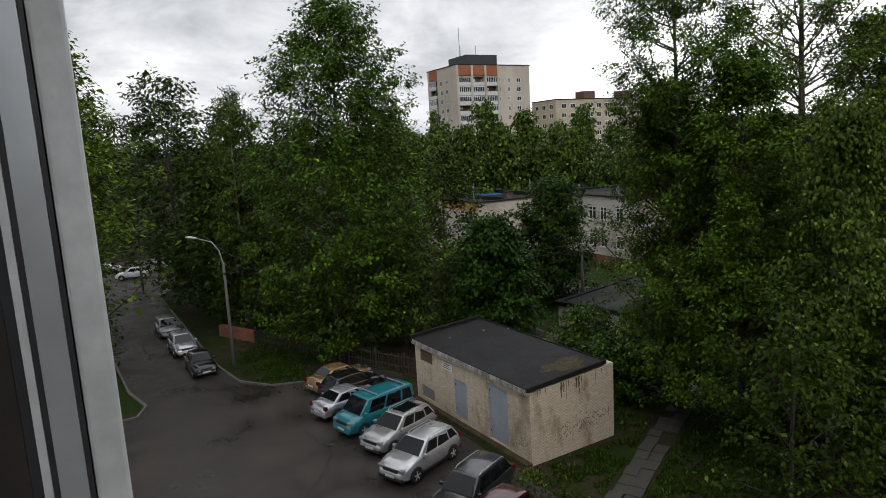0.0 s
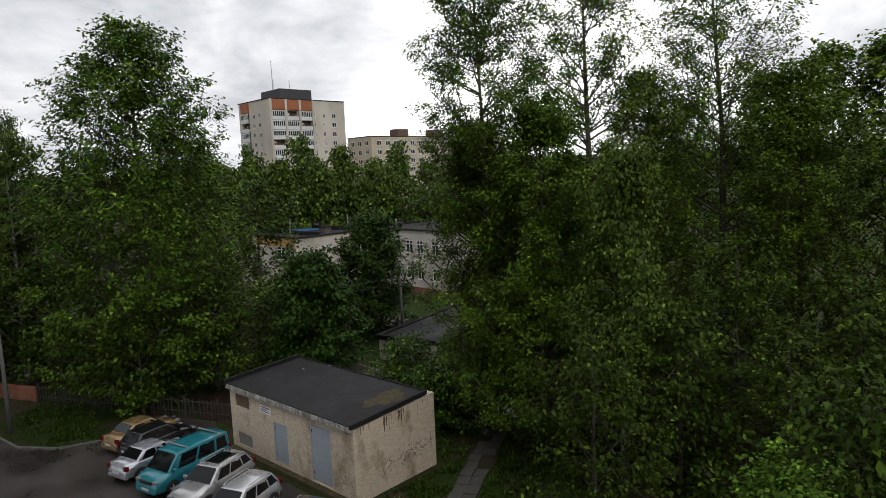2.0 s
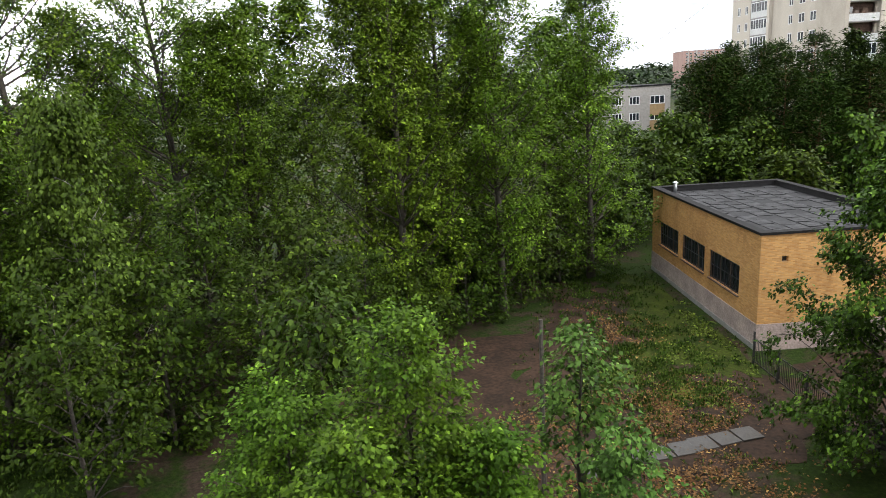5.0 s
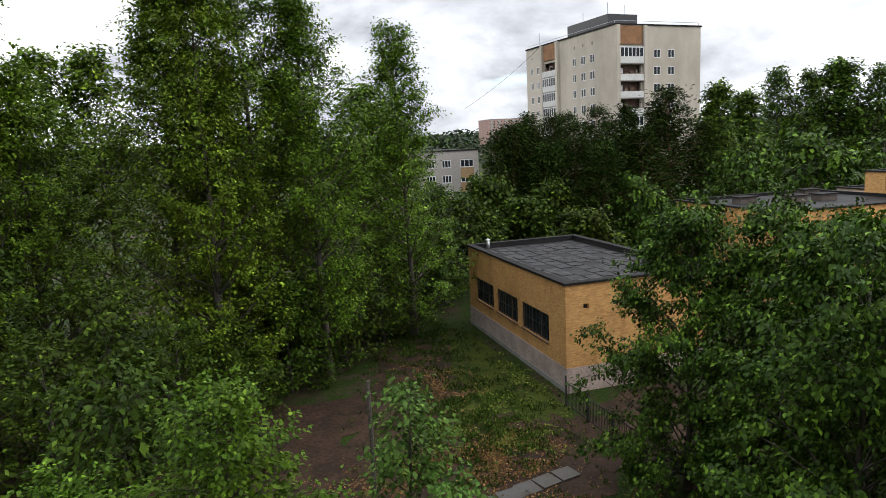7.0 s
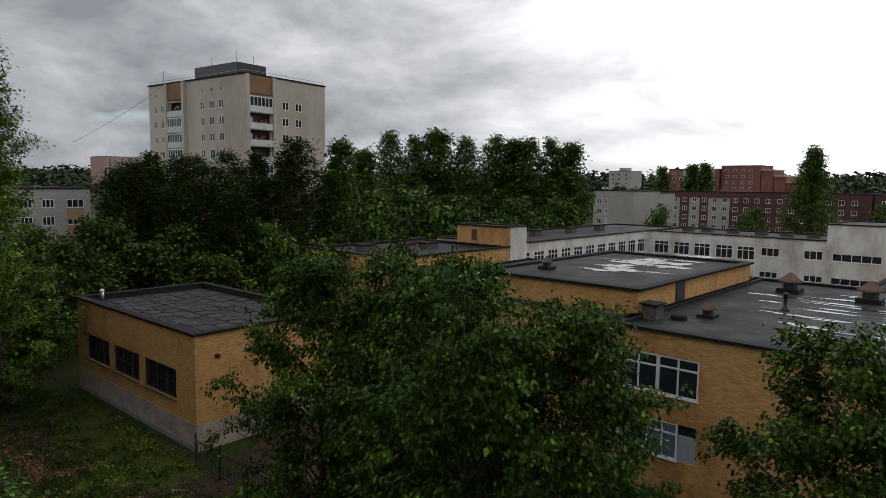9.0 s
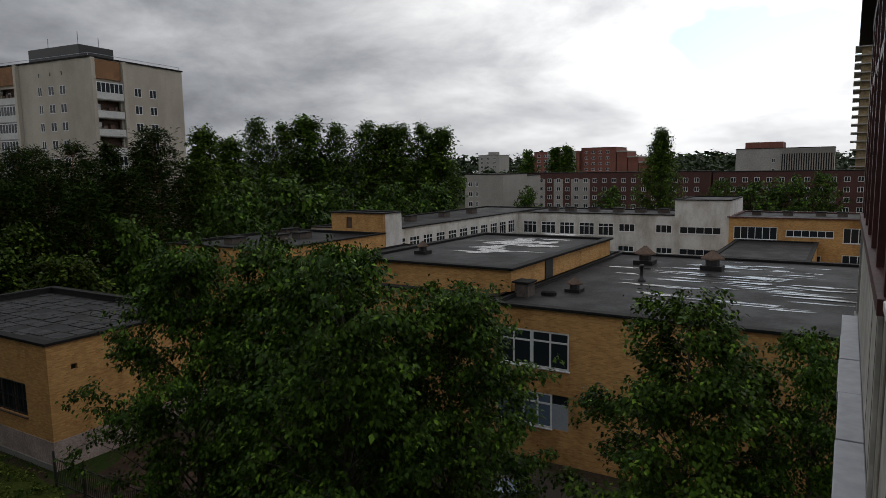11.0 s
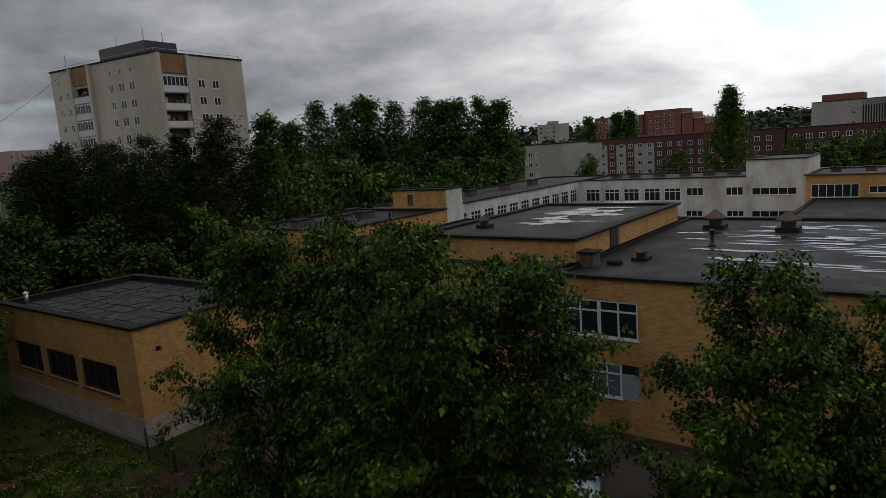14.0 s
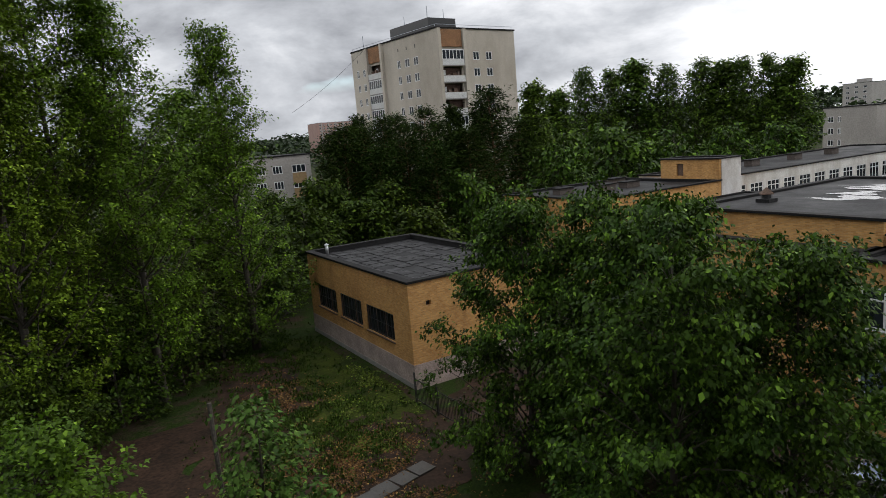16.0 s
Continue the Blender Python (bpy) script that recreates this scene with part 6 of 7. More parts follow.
def grow(kind, height, radius, seed, detail=1.0, leaf_scale=1.0):
    """Trunk and crown meshes for one tree: limbs, branches on them, sprays of leaves on those."""
    base, rise, limbs, subs, sprays, size, count, clump, lift, bark, leaf, droop, gaps = SPECIES[kind]
    rng = np.random.default_rng(seed)
    rr = random.Random(seed)
    near = detail > 0.5
    subs, sprays = subs if near else max(4, subs - 1), sprays if near else 3
    bm = bmesh.new()
    lean = Vector((rr.uniform(-1, 1), rr.uniform(-1, 1), 0)) * height * 0.025
    r0 = 0.05 + height * 0.0100
    spine = []
    for i in range(9):
        t = i / 8
        wob = Vector((noise.noise(Vector((seed * 3.1, t * 2.2, 0))), noise.noise(Vector((seed * 1.7, 9, t * 2.2))), 0)) * height * 0.022
        spine.append(Vector((0, 0, -0.4 + t * (height * 0.97 + 0.4))) + lean * t * t + wob * t)
    tube(bm, spine, [r0 * (1.35 if i == 0 else 1 - 0.94 * i / 8) for i in range(9)], 9)

    def on_spine(z):
        t = min(0.999, max(0, (z + 0.4) / (height * 0.97 + 0.4))) * 8
        i = int(t)
        return spine[i].lerp(spine[i + 1], t - i)

    centres, inner = [], []
    lump = 0.5 if near else 0.3
    for k in range(limbs):
        t = ((k + rr.random()) / limbs) ** (0.66 if rise > 0.9 else 0.85)
        z = height * (base + (0.985 - base) * t)
        yaw = k * 2.39996 + rr.uniform(-0.5, 0.5)
        reach = max(0.25, radius * profile(kind, t) * rr.uniform(0.66, 1.12))
        out = Vector((math.cos(yaw), math.sin(yaw), 0))
        climb = rise * reach * rr.uniform(0.6, 1.2)
        start = on_spine(min(max(height * 0.05, z - climb), height * 0.93))
        end = Vector((start.x + out.x * reach, start.y + out.y * reach, z))
        bow = Vector((0, 0, -0.10 * climb)) if rise > 0.9 else Vector((0, 0, reach * 0.12 if rise > 0 else -reach * 0.1))
        pts = [start, start.lerp(end, 0.36) + bow, start.lerp(end, 0.72) + bow * 0.8, end]
        rad = r0 * 0.36 * (1 - 0.72 * t)
        tube(bm, pts, [rad, rad * 0.7, rad * 0.42, rad * 0.15], 5, cap=False)
        along = (end - start).normalized()
        for j in range(subs):
            s = 0.20 + 0.80 * (j + rr.random()) / subs
            i = min(2, int(s * 3))
            q = pts[i].lerp(pts[i + 1], s * 3 - i)
            dv = along * 0.7 + Vector((rr.gauss(0, 0.65), rr.gauss(0, 0.65), rr.gauss(lift, 0.35)))
            dv.normalize()
            span = (0.15 * radius + 0.45) * (1.25 - 0.55 * s) * rr.uniform(0.6, 1.25)
            tip = q + dv * span
            if s < 0.8 and t < 0.84:
                inner.append(q + Vector((rr.gauss(0, 1), rr.gauss(0, 1), rr.gauss(0, 1))) * clump * 1.4)
            if noise.noise(tip * lump + Vector((seed * 1.3, 0, 0))) < gaps and rr.random() < 0.9:
                continue
            if j % 2 == 0 if near else j % 4 == 0:
                tube(bm, [q, q.lerp(tip, 0.55) + Vector((0, 0, 0.05)), tip], [rad * 0.26 + 0.008, rad * 0.14 + 0.006, 0.004], 3, cap=False)
            for _ in range(sprays):
                c = q.lerp(tip, rr.uniform(0.35, 1.08)) + Vector((rr.gauss(0, 1), rr.gauss(0, 1), rr.gauss(0, 0.6))) * clump * 1.1
                centres.append(c)
                if kind == "birch" and rr.random() < 0.5:
                    centres.append(c - Vector((0, 0, clump * rr.uniform(2, 5))))
    trunk = mesh_of(bm, "trunk", M[bark], smooth=True)
    crown = leaves_mesh("crown", [tuple(c) for c in centres], size * leaf_scale, M[leaf], rng, clump * leaf_scale ** 0.5, max(2, round(count * detail / len(centres))), droop,
                        wide=0.30 if kind in ("pine", "spruce") else 0.66, flat=0.6, inner=[tuple(c) for c in inner], deep=1.35 if near else 1.4, outward=True, fill=4 if near else 2)
    return trunk, crown


TREES = {}


def tree(kind, x, y, height, radius, label, name="tree", variants=3, base_h=None, detail=1.0, turn=None, leaf_scale=1.0, group=""):
    """A tree of a kind; trees of like proportions share their meshes."""
    n = TREES.setdefault(kind + name, [0, {}])
    v = n[0] % variants
    n[0] += 1
    shape = round(height / radius)
    key = (v, min(9, max(2, shape)) // 2 if height > 14 else shape, round(detail, 1), leaf_scale)
    if key not in n[1]:
        n[1][key] = (*grow(kind, height, radius, 17 * n[0] + len(kind) + v, detail, leaf_scale), height, radius)
    trunk, crown, h0, rad0 = n[1][key]
    t = thing(name, (x, y, -0.1), label, "tree" if name != "shrub" else "shrub", group)
    yaw = turn if turn is not None else (x * 37.1 + y * 17.3) % 360
    t.matrix_basis = pose(x, y, -0.1, 0, 0, yaw) @ Matrix.Diagonal((radius / rad0, radius / rad0, height / h0, 1))
    part("trunk", trunk, None, t)
    part("crown", crown, None, t)
    return t


def polar(az, d):
    """Plan place at d metres in the direction az, degrees to the left of straight out."""
    return -math.sin(radians(az)) * d, math.cos(radians(az)) * d


POPLARS = [(70.6, 50, 25.6, 8.2), (67.2, 60, 18.5, 5.0), (41.9, 36, 28.5, 4.6), (42.4, 37.6, 17.5, 3.0), (37.2, 33, 18.2, 4.0), (32.9, 42, 30.0, 6.9), (28.4, 48, 21.2, 4.6), (22.6, 45, 29.5, 6.3), (17.0, 44, 20.3, 4.8), (7.3, 41, 24.4, 3.6), (4.4, 38, 24.8, 4.4), (0.5, 42, 26.5, 4.8), (-4.3, 42, 24.6, 4.2)]
for i, (az, d, h, r) in enumerate(POPLARS):
    tree("broad_poplar" if i == 0 else "near_poplar" if i in (2, 3, 4) else "dark_poplar" if i == 1 else "poplar", *polar(az, d), h, r, "tall leafy poplar with upswept limbs above the lawn", group="poplars on the lawn", variants=4)
SECOND = [(36, 58, 14.5, 5.0), (31, 62, 15.0, 5.2), (25.5, 62, 20.5, 4.6), (19.6, 63, 22.0, 4.4), (15.2, 64, 24.2, 4.2), (11.5, 62, 24.0, 4.0), (3, 58, 22, 5), (-2.5, 58, 21.5, 5), (-8.4, 56, 20, 5.4), (-10.4, 62, 18.8, 4.6), (92.8, 60.0, 26.0, 6.5)]
for az, d, h, r in SECOND:
    tree("poplar", *polar(az, d), h, r, "leafy poplar standing behind the first row", name="broad_tree", group="poplars behind", detail=0.21, leaf_scale=2.0)
DARK = [(84.0, 82, 22.0, 6.4), (79.5, 72, 20, 6), (75.0, 66, 18, 5.6), (81.0, 62, 14.0, 4.6), (68.5, 68, 17, 5), (62.0, 66, 15, 4.6), (92.8, 78, 28.0, 6.8), (84.4, 74, 24.5, 5.8), (88.6, 116, 22, 7), (86.0, 104, 21, 6), (90.6, 122, 22, 8)]
for az, d, h, r in DARK:
    tree("ash", *polar(az, d), h, r, "dark leafy ash beside the street", name="dark_tree", group="ash trees by the street", detail=0.24, leaf_scale=1.8)
tree("high_ash", *polar(94.6, 46), 23.0, 6.4, "tall leafy ash with a high crown over the street", name="street_tree", group="ash trees by the street")
for az, d, h, r in [(66, 104, 13, 5.5), (62, 100, 12, 5), (58.5, 101, 13, 5.5), (55, 104, 12, 5.5), (51.5, 102, 12.5, 5.5), (47.5, 99, 12, 5), (43.5, 96, 12, 5), (69, 96, 13, 5.5)]:
    tree("lime", *polar(az, d), h, r, "low broadleaf tree behind the kindergarten", name="wood_tree", group="trees behind the kindergarten", detail=0.08, leaf_scale=3.2)
for az, d, h, r in [(30.5, 34, 11, 3.6), (26.0, 30, 8.5, 3.2), (21.5, 36, 11.0, 3.8), (17.5, 30, 8.0, 3.0), (13.0, 34, 9, 3.4), (8.0, 33, 7.0, 2.6), (-1.0, 40, 7.0, 3.4), (-6.0, 45, 8.0, 3.4), (-9.5, 49, 8.0, 3.4), (4.0, 35.5, 6.0, 2.8), (-3.0, 50, 8.5, 3.8), (2.5, 46, 8.5, 3.8), (33.2, 26, 9.5, 2.8), (92.6, 50, 9.0, 3.0), (77.5, 58, 9.0, 4.0), (72.0, 46, 7.5, 3.4), (66.0, 48, 8.0, 3.6), (83.0, 68, 9.0, 4.0), (60.5, 52, 7.0, 3.0)]:
    tree("thicket", *polar(az, d), h, r, "low leafy tree in the shade of the poplars", name="understorey_tree", group="understorey trees")
for az, d, h, r in [(-12.3, 50, 23.9, 4.5)]:
    tree("aspen", *polar(az, d), h, r, "slender aspen with a ragged narrow crown", group="aspens")
for az, d, h, r in [(-38.1, 100, 20.5, 4.2), (-42.5, 135, 24.6, 6.6), (-44.5, 133, 23.6, 6.4), (-46.7, 135, 25.0, 6.6), (-49, 134, 23.6, 6.4), (-51.3, 135, 23.9, 6.6), (-53.2, 137, 23.4, 6.4), (-54.7, 135, 23.4, 6.2), (-56.6, 136, 23.5, 6.0), (-58.0, 135, 22.5, 5.4), (-76.6, 150, 22.4, 5.6), (-76.4, 151, 21.0, 5.6), (-40.0, 118, 20.0, 5.6)]:
    tree("row_aspen", *polar(az, d), h + 0.6, r * 0.98, "tall aspen in a row beyond the school", name="row_tree", group="aspens beyond the school", detail=0.62, leaf_scale=1.55)
BIRCHES = [(79.6, 60, 20.8, 4.4), (30.6, 30, 15.9, 2.8)]
for az, d, h, r in BIRCHES:
    tree("birch", *polar(az, d), h, r, "birch with pale trunk and hanging twigs", group="birches")
for az, d, h, r in [(62.0, 110, 20.8, 4.6), (58.0, 110, 22.6, 5.2), (54.6, 115, 20.6, 5.0), (49.5, 110, 20.6, 4.6), (47.0, 105, 17.5, 4.4), (60.0, 122, 18.0, 5), (56.3, 124, 18.5, 5), (52.0, 120, 18.5, 5), (64.5, 116, 18.0, 5), (44.5, 108, 18, 5), (41.5, 100, 18, 5), (67.0, 112, 18, 5), (63.2, 100, 17, 5), (59.8, 104, 18.0, 5.2), (56.4, 103, 17.5, 5.2), (53.2, 106, 17, 5), (50.8, 104, 16.5, 5)]:
    tree("birch", *polar(az, d), h, r, "birch in the wood behind the kindergarten", name="far_birch", group="birches behind the kindergarten", detail=0.19, leaf_scale=3.0)
for x, y, h, r in [(-39.8, 25.0, 9.4, 3.4), (-47.7, 36.4, 11.2, 4.1)]:
    tree("chestnut", x, y, h, r, "dark round chestnut with a dense crown", group="chestnuts before the kindergarten")
for x, y, h, r in [(16.2, 22.0, 11.7, 4.3), (17.6, 18.6, 12.2, 3.6), (14.8, 12.9, 12.3, 4.3), (17.6, 10.9, 10.9, 4.1), (20.2, 4.0, 10.8, 3.7), (21.6, 0.6, 9.8, 3.3), (20.0, 17.2, 11.6, 3.8)]:
    tree("lime", x, y, h, r, "lime tree with drooping leaves beside the school", group="limes before the school")
for az, d, h, r in [(-22.5, 70, 8.6, 4.2), (-27.5, 66, 7.5, 4.0), (-17.5, 66, 9, 4.4), (-14, 60, 7.5, 3.6), (-19.5, 74, 10.5, 4.4), (-25.0, 74, 10.0, 4.4), (-14.6, 98, 8.5, 4.2), (-17.2, 94, 7.5, 4.0)]:
    tree("ash", *polar(az, d), h, r, "dark bushy tree before the pines", name="dark_bush", group="bushes before the pines", detail=0.26, leaf_scale=1.7)
for az, d, h, r in [(-32.3, 75, 10.4, 4.6), (-36.0, 72, 9, 4.6), (-40.0, 85, 11.9, 6.0), (-44.9, 95, 14.0, 8.0), (-49.5, 105, 12.5, 7.0), (-53.5, 112, 12.5, 7.0), (-57.0, 118, 12.0, 6.0), (-40.5, 108, 14, 7), (-81.2, 196, 11, 6), (-83.4, 190, 10.5, 7), (-86.0, 196, 12, 7), (-88.4, 200, 12.5, 6), (-72.5, 190, 9.5, 5), (-65.5, 185, 10, 4)]:
    tree("lime", *polar(az, d), h, r, "bushy broadleaf tree at the wood's edge", name="bushy_tree", group="broadleaf trees", detail=0.09, leaf_scale=2.9)
for az, d, h, r in [(-21.6, 78, 17.2, 3.8), (-25.3, 88, 18.5, 4.2), (-28.8, 84, 18.0, 4.2), (-34.7, 92, 20.1, 5.2), (-23.5, 82, 17.0, 4.2), (-27.0, 80, 16.0, 4), (-32.6, 83, 16.5, 4.2), (-30.0, 96, 18.5, 4.2), (-36.8, 96, 16.5, 4.4), (-20.6, 90, 16, 3.6), (-22.4, 96, 17.0, 4.2), (-26.2, 98, 18.0, 4.6), (-29.4, 76, 14.0, 4.0), (-33.6, 98, 18.0, 4.4), (-24.4, 76, 13.5, 4.0)]:
    tree("pine", *polar(az, d), h * (0.92 + 0.13 * ((az * 7.3) % 1)), r + 0.1, "dark pine with bare reddish lower trunk", group="pines")
for az, d, h, r in [(-31.3, 90, 18.9, 2.8), (-23.2, 91, 18.6, 2.6)]:
    tree("spruce", *polar(az, d), h, r, "dark narrow spruce among the pines", group="spruces")
tree("maple", *polar(4.6, 14.3), 10.0, 2.1, "bright green maple with a broad low crown", group="maples", variants=9)
tree("maple", *polar(9.5, 12.8), 7.9, 2.5, "green maple with a low rounded crown", group="maples", variants=9)
tree("maple", *polar(-2.6, 13.4), 7.3, 1.9, "green maple with a low rounded crown", group="maples", variants=9)
tree("maple", *polar(16.5, 16.0), 7.6, 2.6, "green maple with a low rounded crown", group="maples", variants=9)
tree("thicket", *polar(13.0, 19.5), 9.2, 2.7, "dark leafy low tree behind the maples", name="understorey_tree", group="understorey trees")
tree("sapling", *polar(-11.2, 15.0), 9.1, 1.1, "young maple with large pale leaves", group="young maples")
tree("sapling", *polar(-15.5, 14.0), 7.2, 1.3, "small young maple with pale leaves", group="young maples")
tree("shrub", -31.2, 26.5, 4.2, 2.8, "dense green shrub behind the shed", name="shrub")
tree("shrub", -27.0, 25.0, 3.4, 2.2, "low green shrub behind the shed", name="shrub")


for az, d, h, r in [(-65.6, 250, 21.5, 5.0), (-67.9, 252, 22.5, 4.6), (-69.0, 250, 23.0, 4.8)]:
    tree("row_aspen", *polar(az, d), h, r, "dark green tree before far red blocks", name="far_tree", group="trees before the far blocks", detail=0.3, leaf_scale=2.6)


def far_wood():
    """The wooded plain that closes the horizon, as loose clumps of foliage."""
    rng = np.random.default_rng(7)
    pts = []
    for ring, count, hgt in ((300, 300, 9), (480, 440, 15), (800, 520, 20), (1300, 700, 32), (2000, 1000, 48)):
        ang_ = rng.uniform(-1.75, 1.75, count)
        dist = ring * rng.uniform(0.8, 1.25, count)
        x, y = np.sin(ang_) * dist, np.cos(ang_) * dist
        h = hgt * rng.uniform(0.82, 1.0, count)
        for i in range(count):
            m = 10
            z = h[i] * np.sqrt(rng.uniform(0.05, 1, m))
            w = hgt * 0.33 * (1.15 - z / h[i])
            th = rng.uniform(0, 6.283, m)
            pts.append(np.stack([x[i] + np.cos(th) * w, y[i] + np.sin(th) * w, z], 1))
    c = np.concatenate(pts)
    d = np.hypot(c[:, 0], c[:, 1])
    obs = []
    for lo, hi, s in ((0, 390, 2.2), (390, 620, 3.0), (620, 1040, 4.4), (1040, 1600, 7.5), (1600, 9000, 13.0)):
        sel = c[(d >= lo) & (d < hi)]
        me = leaves_mesh("woods", sel, s, M["far_leaf"], rng, s * 0.8, 4, 0.35, wide=1.0)
        obs.append(solid("woods", me, None, "far continuous woodland on the plain", "woods", kind="stuff"))


far_wood()


# ---------------------------------------------------------------- street furniture, fences, paths
M["moss_wood"] = material("weathered_fence_wood", (0.055, 0.050, 0.042), 0.9, grain=10, stain=2, vary=0.4, streak=True)
M["lamp_head"] = material("white_lamp_head", (0.62, 0.62, 0.60), 0.5, grain=9, stain=3, vary=0.1)
M["mast"] = material("grey_concrete_mast", (0.14, 0.135, 0.125), 0.85, grain=12, stain=1.5, vary=0.25, streak=True)
M["earth"] = material("wet_bare_earth", (0.060, 0.033, 0.020), 0.85, grain=5, stain=0.6, vary=0.55, bump=0.8, dark=(0.020, 0.012, 0.007), spec=0.2)
M["litter"] = leafy("fallen_brown_leaves", (0.13, 0.060, 0.022), (0.22, 0.125, 0.045))
M["weed"] = leafy("weeds", (0.070, 0.105, 0.012), (0.12, 0.155, 0.024))


def street_lamp(x, y, h, reach, label, stay=None):
    """A mast with a curved arm; reach: the arm's plan vector."""
    s = thing("street_lamp", (x, y, 0), label, "street lamp", "street lamps")
    hm = h * 0.80
    part("mast", tubed([(0, 0, -0.3), (0, 0, hm * 0.5), (0, 0, hm)], [0.14, 0.115, 0.09], 8), M["mast"], s, smooth=True)
    rx, ry = reach
    part("arm", tubed([(0, 0, hm - 0.7), (0.0, 0, hm), (rx * 0.12, ry * 0.12, h * 0.90), (rx * 0.38, ry * 0.38, h * 0.965), (rx, ry, h)], [0.05, 0.05, 0.045, 0.04, 0.035], 7), M["alu_dull"], s, smooth=True)
    a = math.atan2(ry, rx)
    m = Matrix.Translation((rx, ry, h)) @ Matrix.Rotation(a, 4, "Z") @ Matrix.Rotation(-0.15, 4, "Y")
    bm = bmesh.new()
    loft(bm, [[(px, w * math.cos(t) * 0.5, hh * math.sin(t)) for t in [math.pi * 2 * i / 8 for i in range(8)]] for px, w, hh in ((-0.05, 0.10, 0.05), (0.10, 0.22, 0.09), (0.35, 0.30, 0.10), (0.62, 0.24, 0.07), (0.72, 0.08, 0.03))])
    hd = part("lamp_head", bm, M["lamp_head"], s, "white lamp head", m=m, smooth=True)
    part("collar", tubed([(0, 0, hm - 0.75), (0, 0, hm - 0.60)], 0.12, 8), M["dark_steel"], s)
    if stay:
        part("stay", tubed([(stay[0], stay[1], -0.1), (0, 0, hm * 0.72)], 0.07, 6), M["mast"], s)
    return s


street_lamp(-46.8, 7.3, 9.5, (-0.8, -1.5), "grey mast street lamp with curved arm and a stay", stay=(-2.4, 0.5))
street_lamp(-43.2, 36.2, 7.2, (0.5, 1.3), "street lamp by the kindergarten path")
street_lamp(-81.6, 3.6, 9.0, (-1.5, -2.5), "street lamp far along the street")


def wire(a, b, sag, r=0.012):
    w = thing("overhead_wire", a, "thin sagging overhead wire between masts", "wire", "overhead wires")
    a, b = Vector(a), Vector(b)
    pts = [(b - a) * (i / 12) - Vector((0, 0, sag * 4 * (i / 12) * (1 - i / 12))) for i in range(13)]
    part("cable", tubed(pts, r, 4), M["dark_steel"], w)


wire((-46.8, 7.3, 7.3), (-43.2, 36.2, 6.0), 0.7)
wire((-46.8, 7.3, 7.0), (-43.2, 36.2, 5.5), 0.9)
wire((-46.8, 7.3, 7.3), (-81.6, 3.6, 7.0), 0.9)


def yard_fence():
    """Brick pier wall and an old picket fence behind the verge."""
    w = thing("brick_wall", (-56.7, 7.9, 0), "short low red brick wall at the fence corner", "wall")
    part("wall", boxed(0, 4.7, 0, 0.4, -0.3, 0.92, bevel=0.02, m=Matrix.Rotation(radians(25), 4, "Z")), M["red_brick"], w)
    f = thing("picket_fence", (-52.2, 10.0, 0), "old dark picket fence before the poplars", "fence")
    ang_ = math.atan2(8.0, 16.0)
    m = Matrix.Rotation(ang_, 4, "Z")
    slat = mesh_of(boxed(-0.035, 0.035, -0.012, 0.012, 0.05, 1.25), "picket", M["moss_wood"])
    post = mesh_of(boxed(-0.06, 0.06, -0.06, 0.06, -0.3, 1.35), "post", M["moss_wood"])
    n = 64
    for i in range(n):
        if random.Random(i).random() < 0.12:
            continue
        part("picket", slat, None, f, m=m @ Matrix.Translation((0.28 * i, -0.04, 0)) @ Matrix.Rotation(random.Random(i + 99).uniform(-0.05, 0.05), 4, "Y"))
    for i in range(8):
        part("post", post, None, f, m=m @ Matrix.Translation((2.55 * i, 0.06, 0)))
    for z in (0.35, 1.0):
        part("rail", boxed(0, 17.9, -0.02, 0.02, z, z + 0.08, m=m), M["moss_wood"], f)


yard_fence()


def kg_fence():
    """Concrete panels behind the shed."""
    f = thing("concrete_fence", (-36.0, 27.5, 0), "low grey concrete panel fence behind the shed", "fence")
    pan = mesh_of(boxed(0.05, 2.35, -0.05, 0.05, 0.05, 1.15, bevel=0.02), "panel", M["concrete"])
    post = mesh_of(boxed(-0.09, 0.09, -0.09, 0.09, -0.3, 1.35, bevel=0.02), "post", M["concrete"])
    for i in range(6):
        part("panel", pan, None, f, m=Matrix.Translation((-7.0 + 2.45 * i, 0, 0)))
        part("post", post, None, f, m=Matrix.Translation((-7.0 + 2.45 * i, 0, 0)))


kg_fence()


def steel_fence():
    """Dark bar fence beside the annex."""
    f = thing("steel_fence", (15.35, 31.7, 0), "dark steel bar fence running from the annex corner", "fence")
    post = mesh_of(boxed(-0.04, 0.04, -0.04, 0.04, -0.2, 1.75), "post", M["dark_steel"])
    bar = mesh_of(boxed(-0.010, 0.010, -0.010, 0.010, 0.1, 1.45), "bar", M["dark_steel"])
    d = math.atan2(-9.0, 0.25)
    m = Matrix.Rotation(d, 4, "Z")
    for i in range(5):
        part("post", post, None, f, m=m @ Matrix.Translation((2.4 * i, 0, 0)))
    for z in (0.15, 1.35):
        part("rail", boxed(0, 9.6, -0.02, 0.02, z, z + 0.05, m=m), M["dark_steel"], f)
    for i in range(1, 64):
        part("bar", bar, None, f, m=m @ Matrix.Translation((0.15 * i, 0, 0)))


steel_fence()


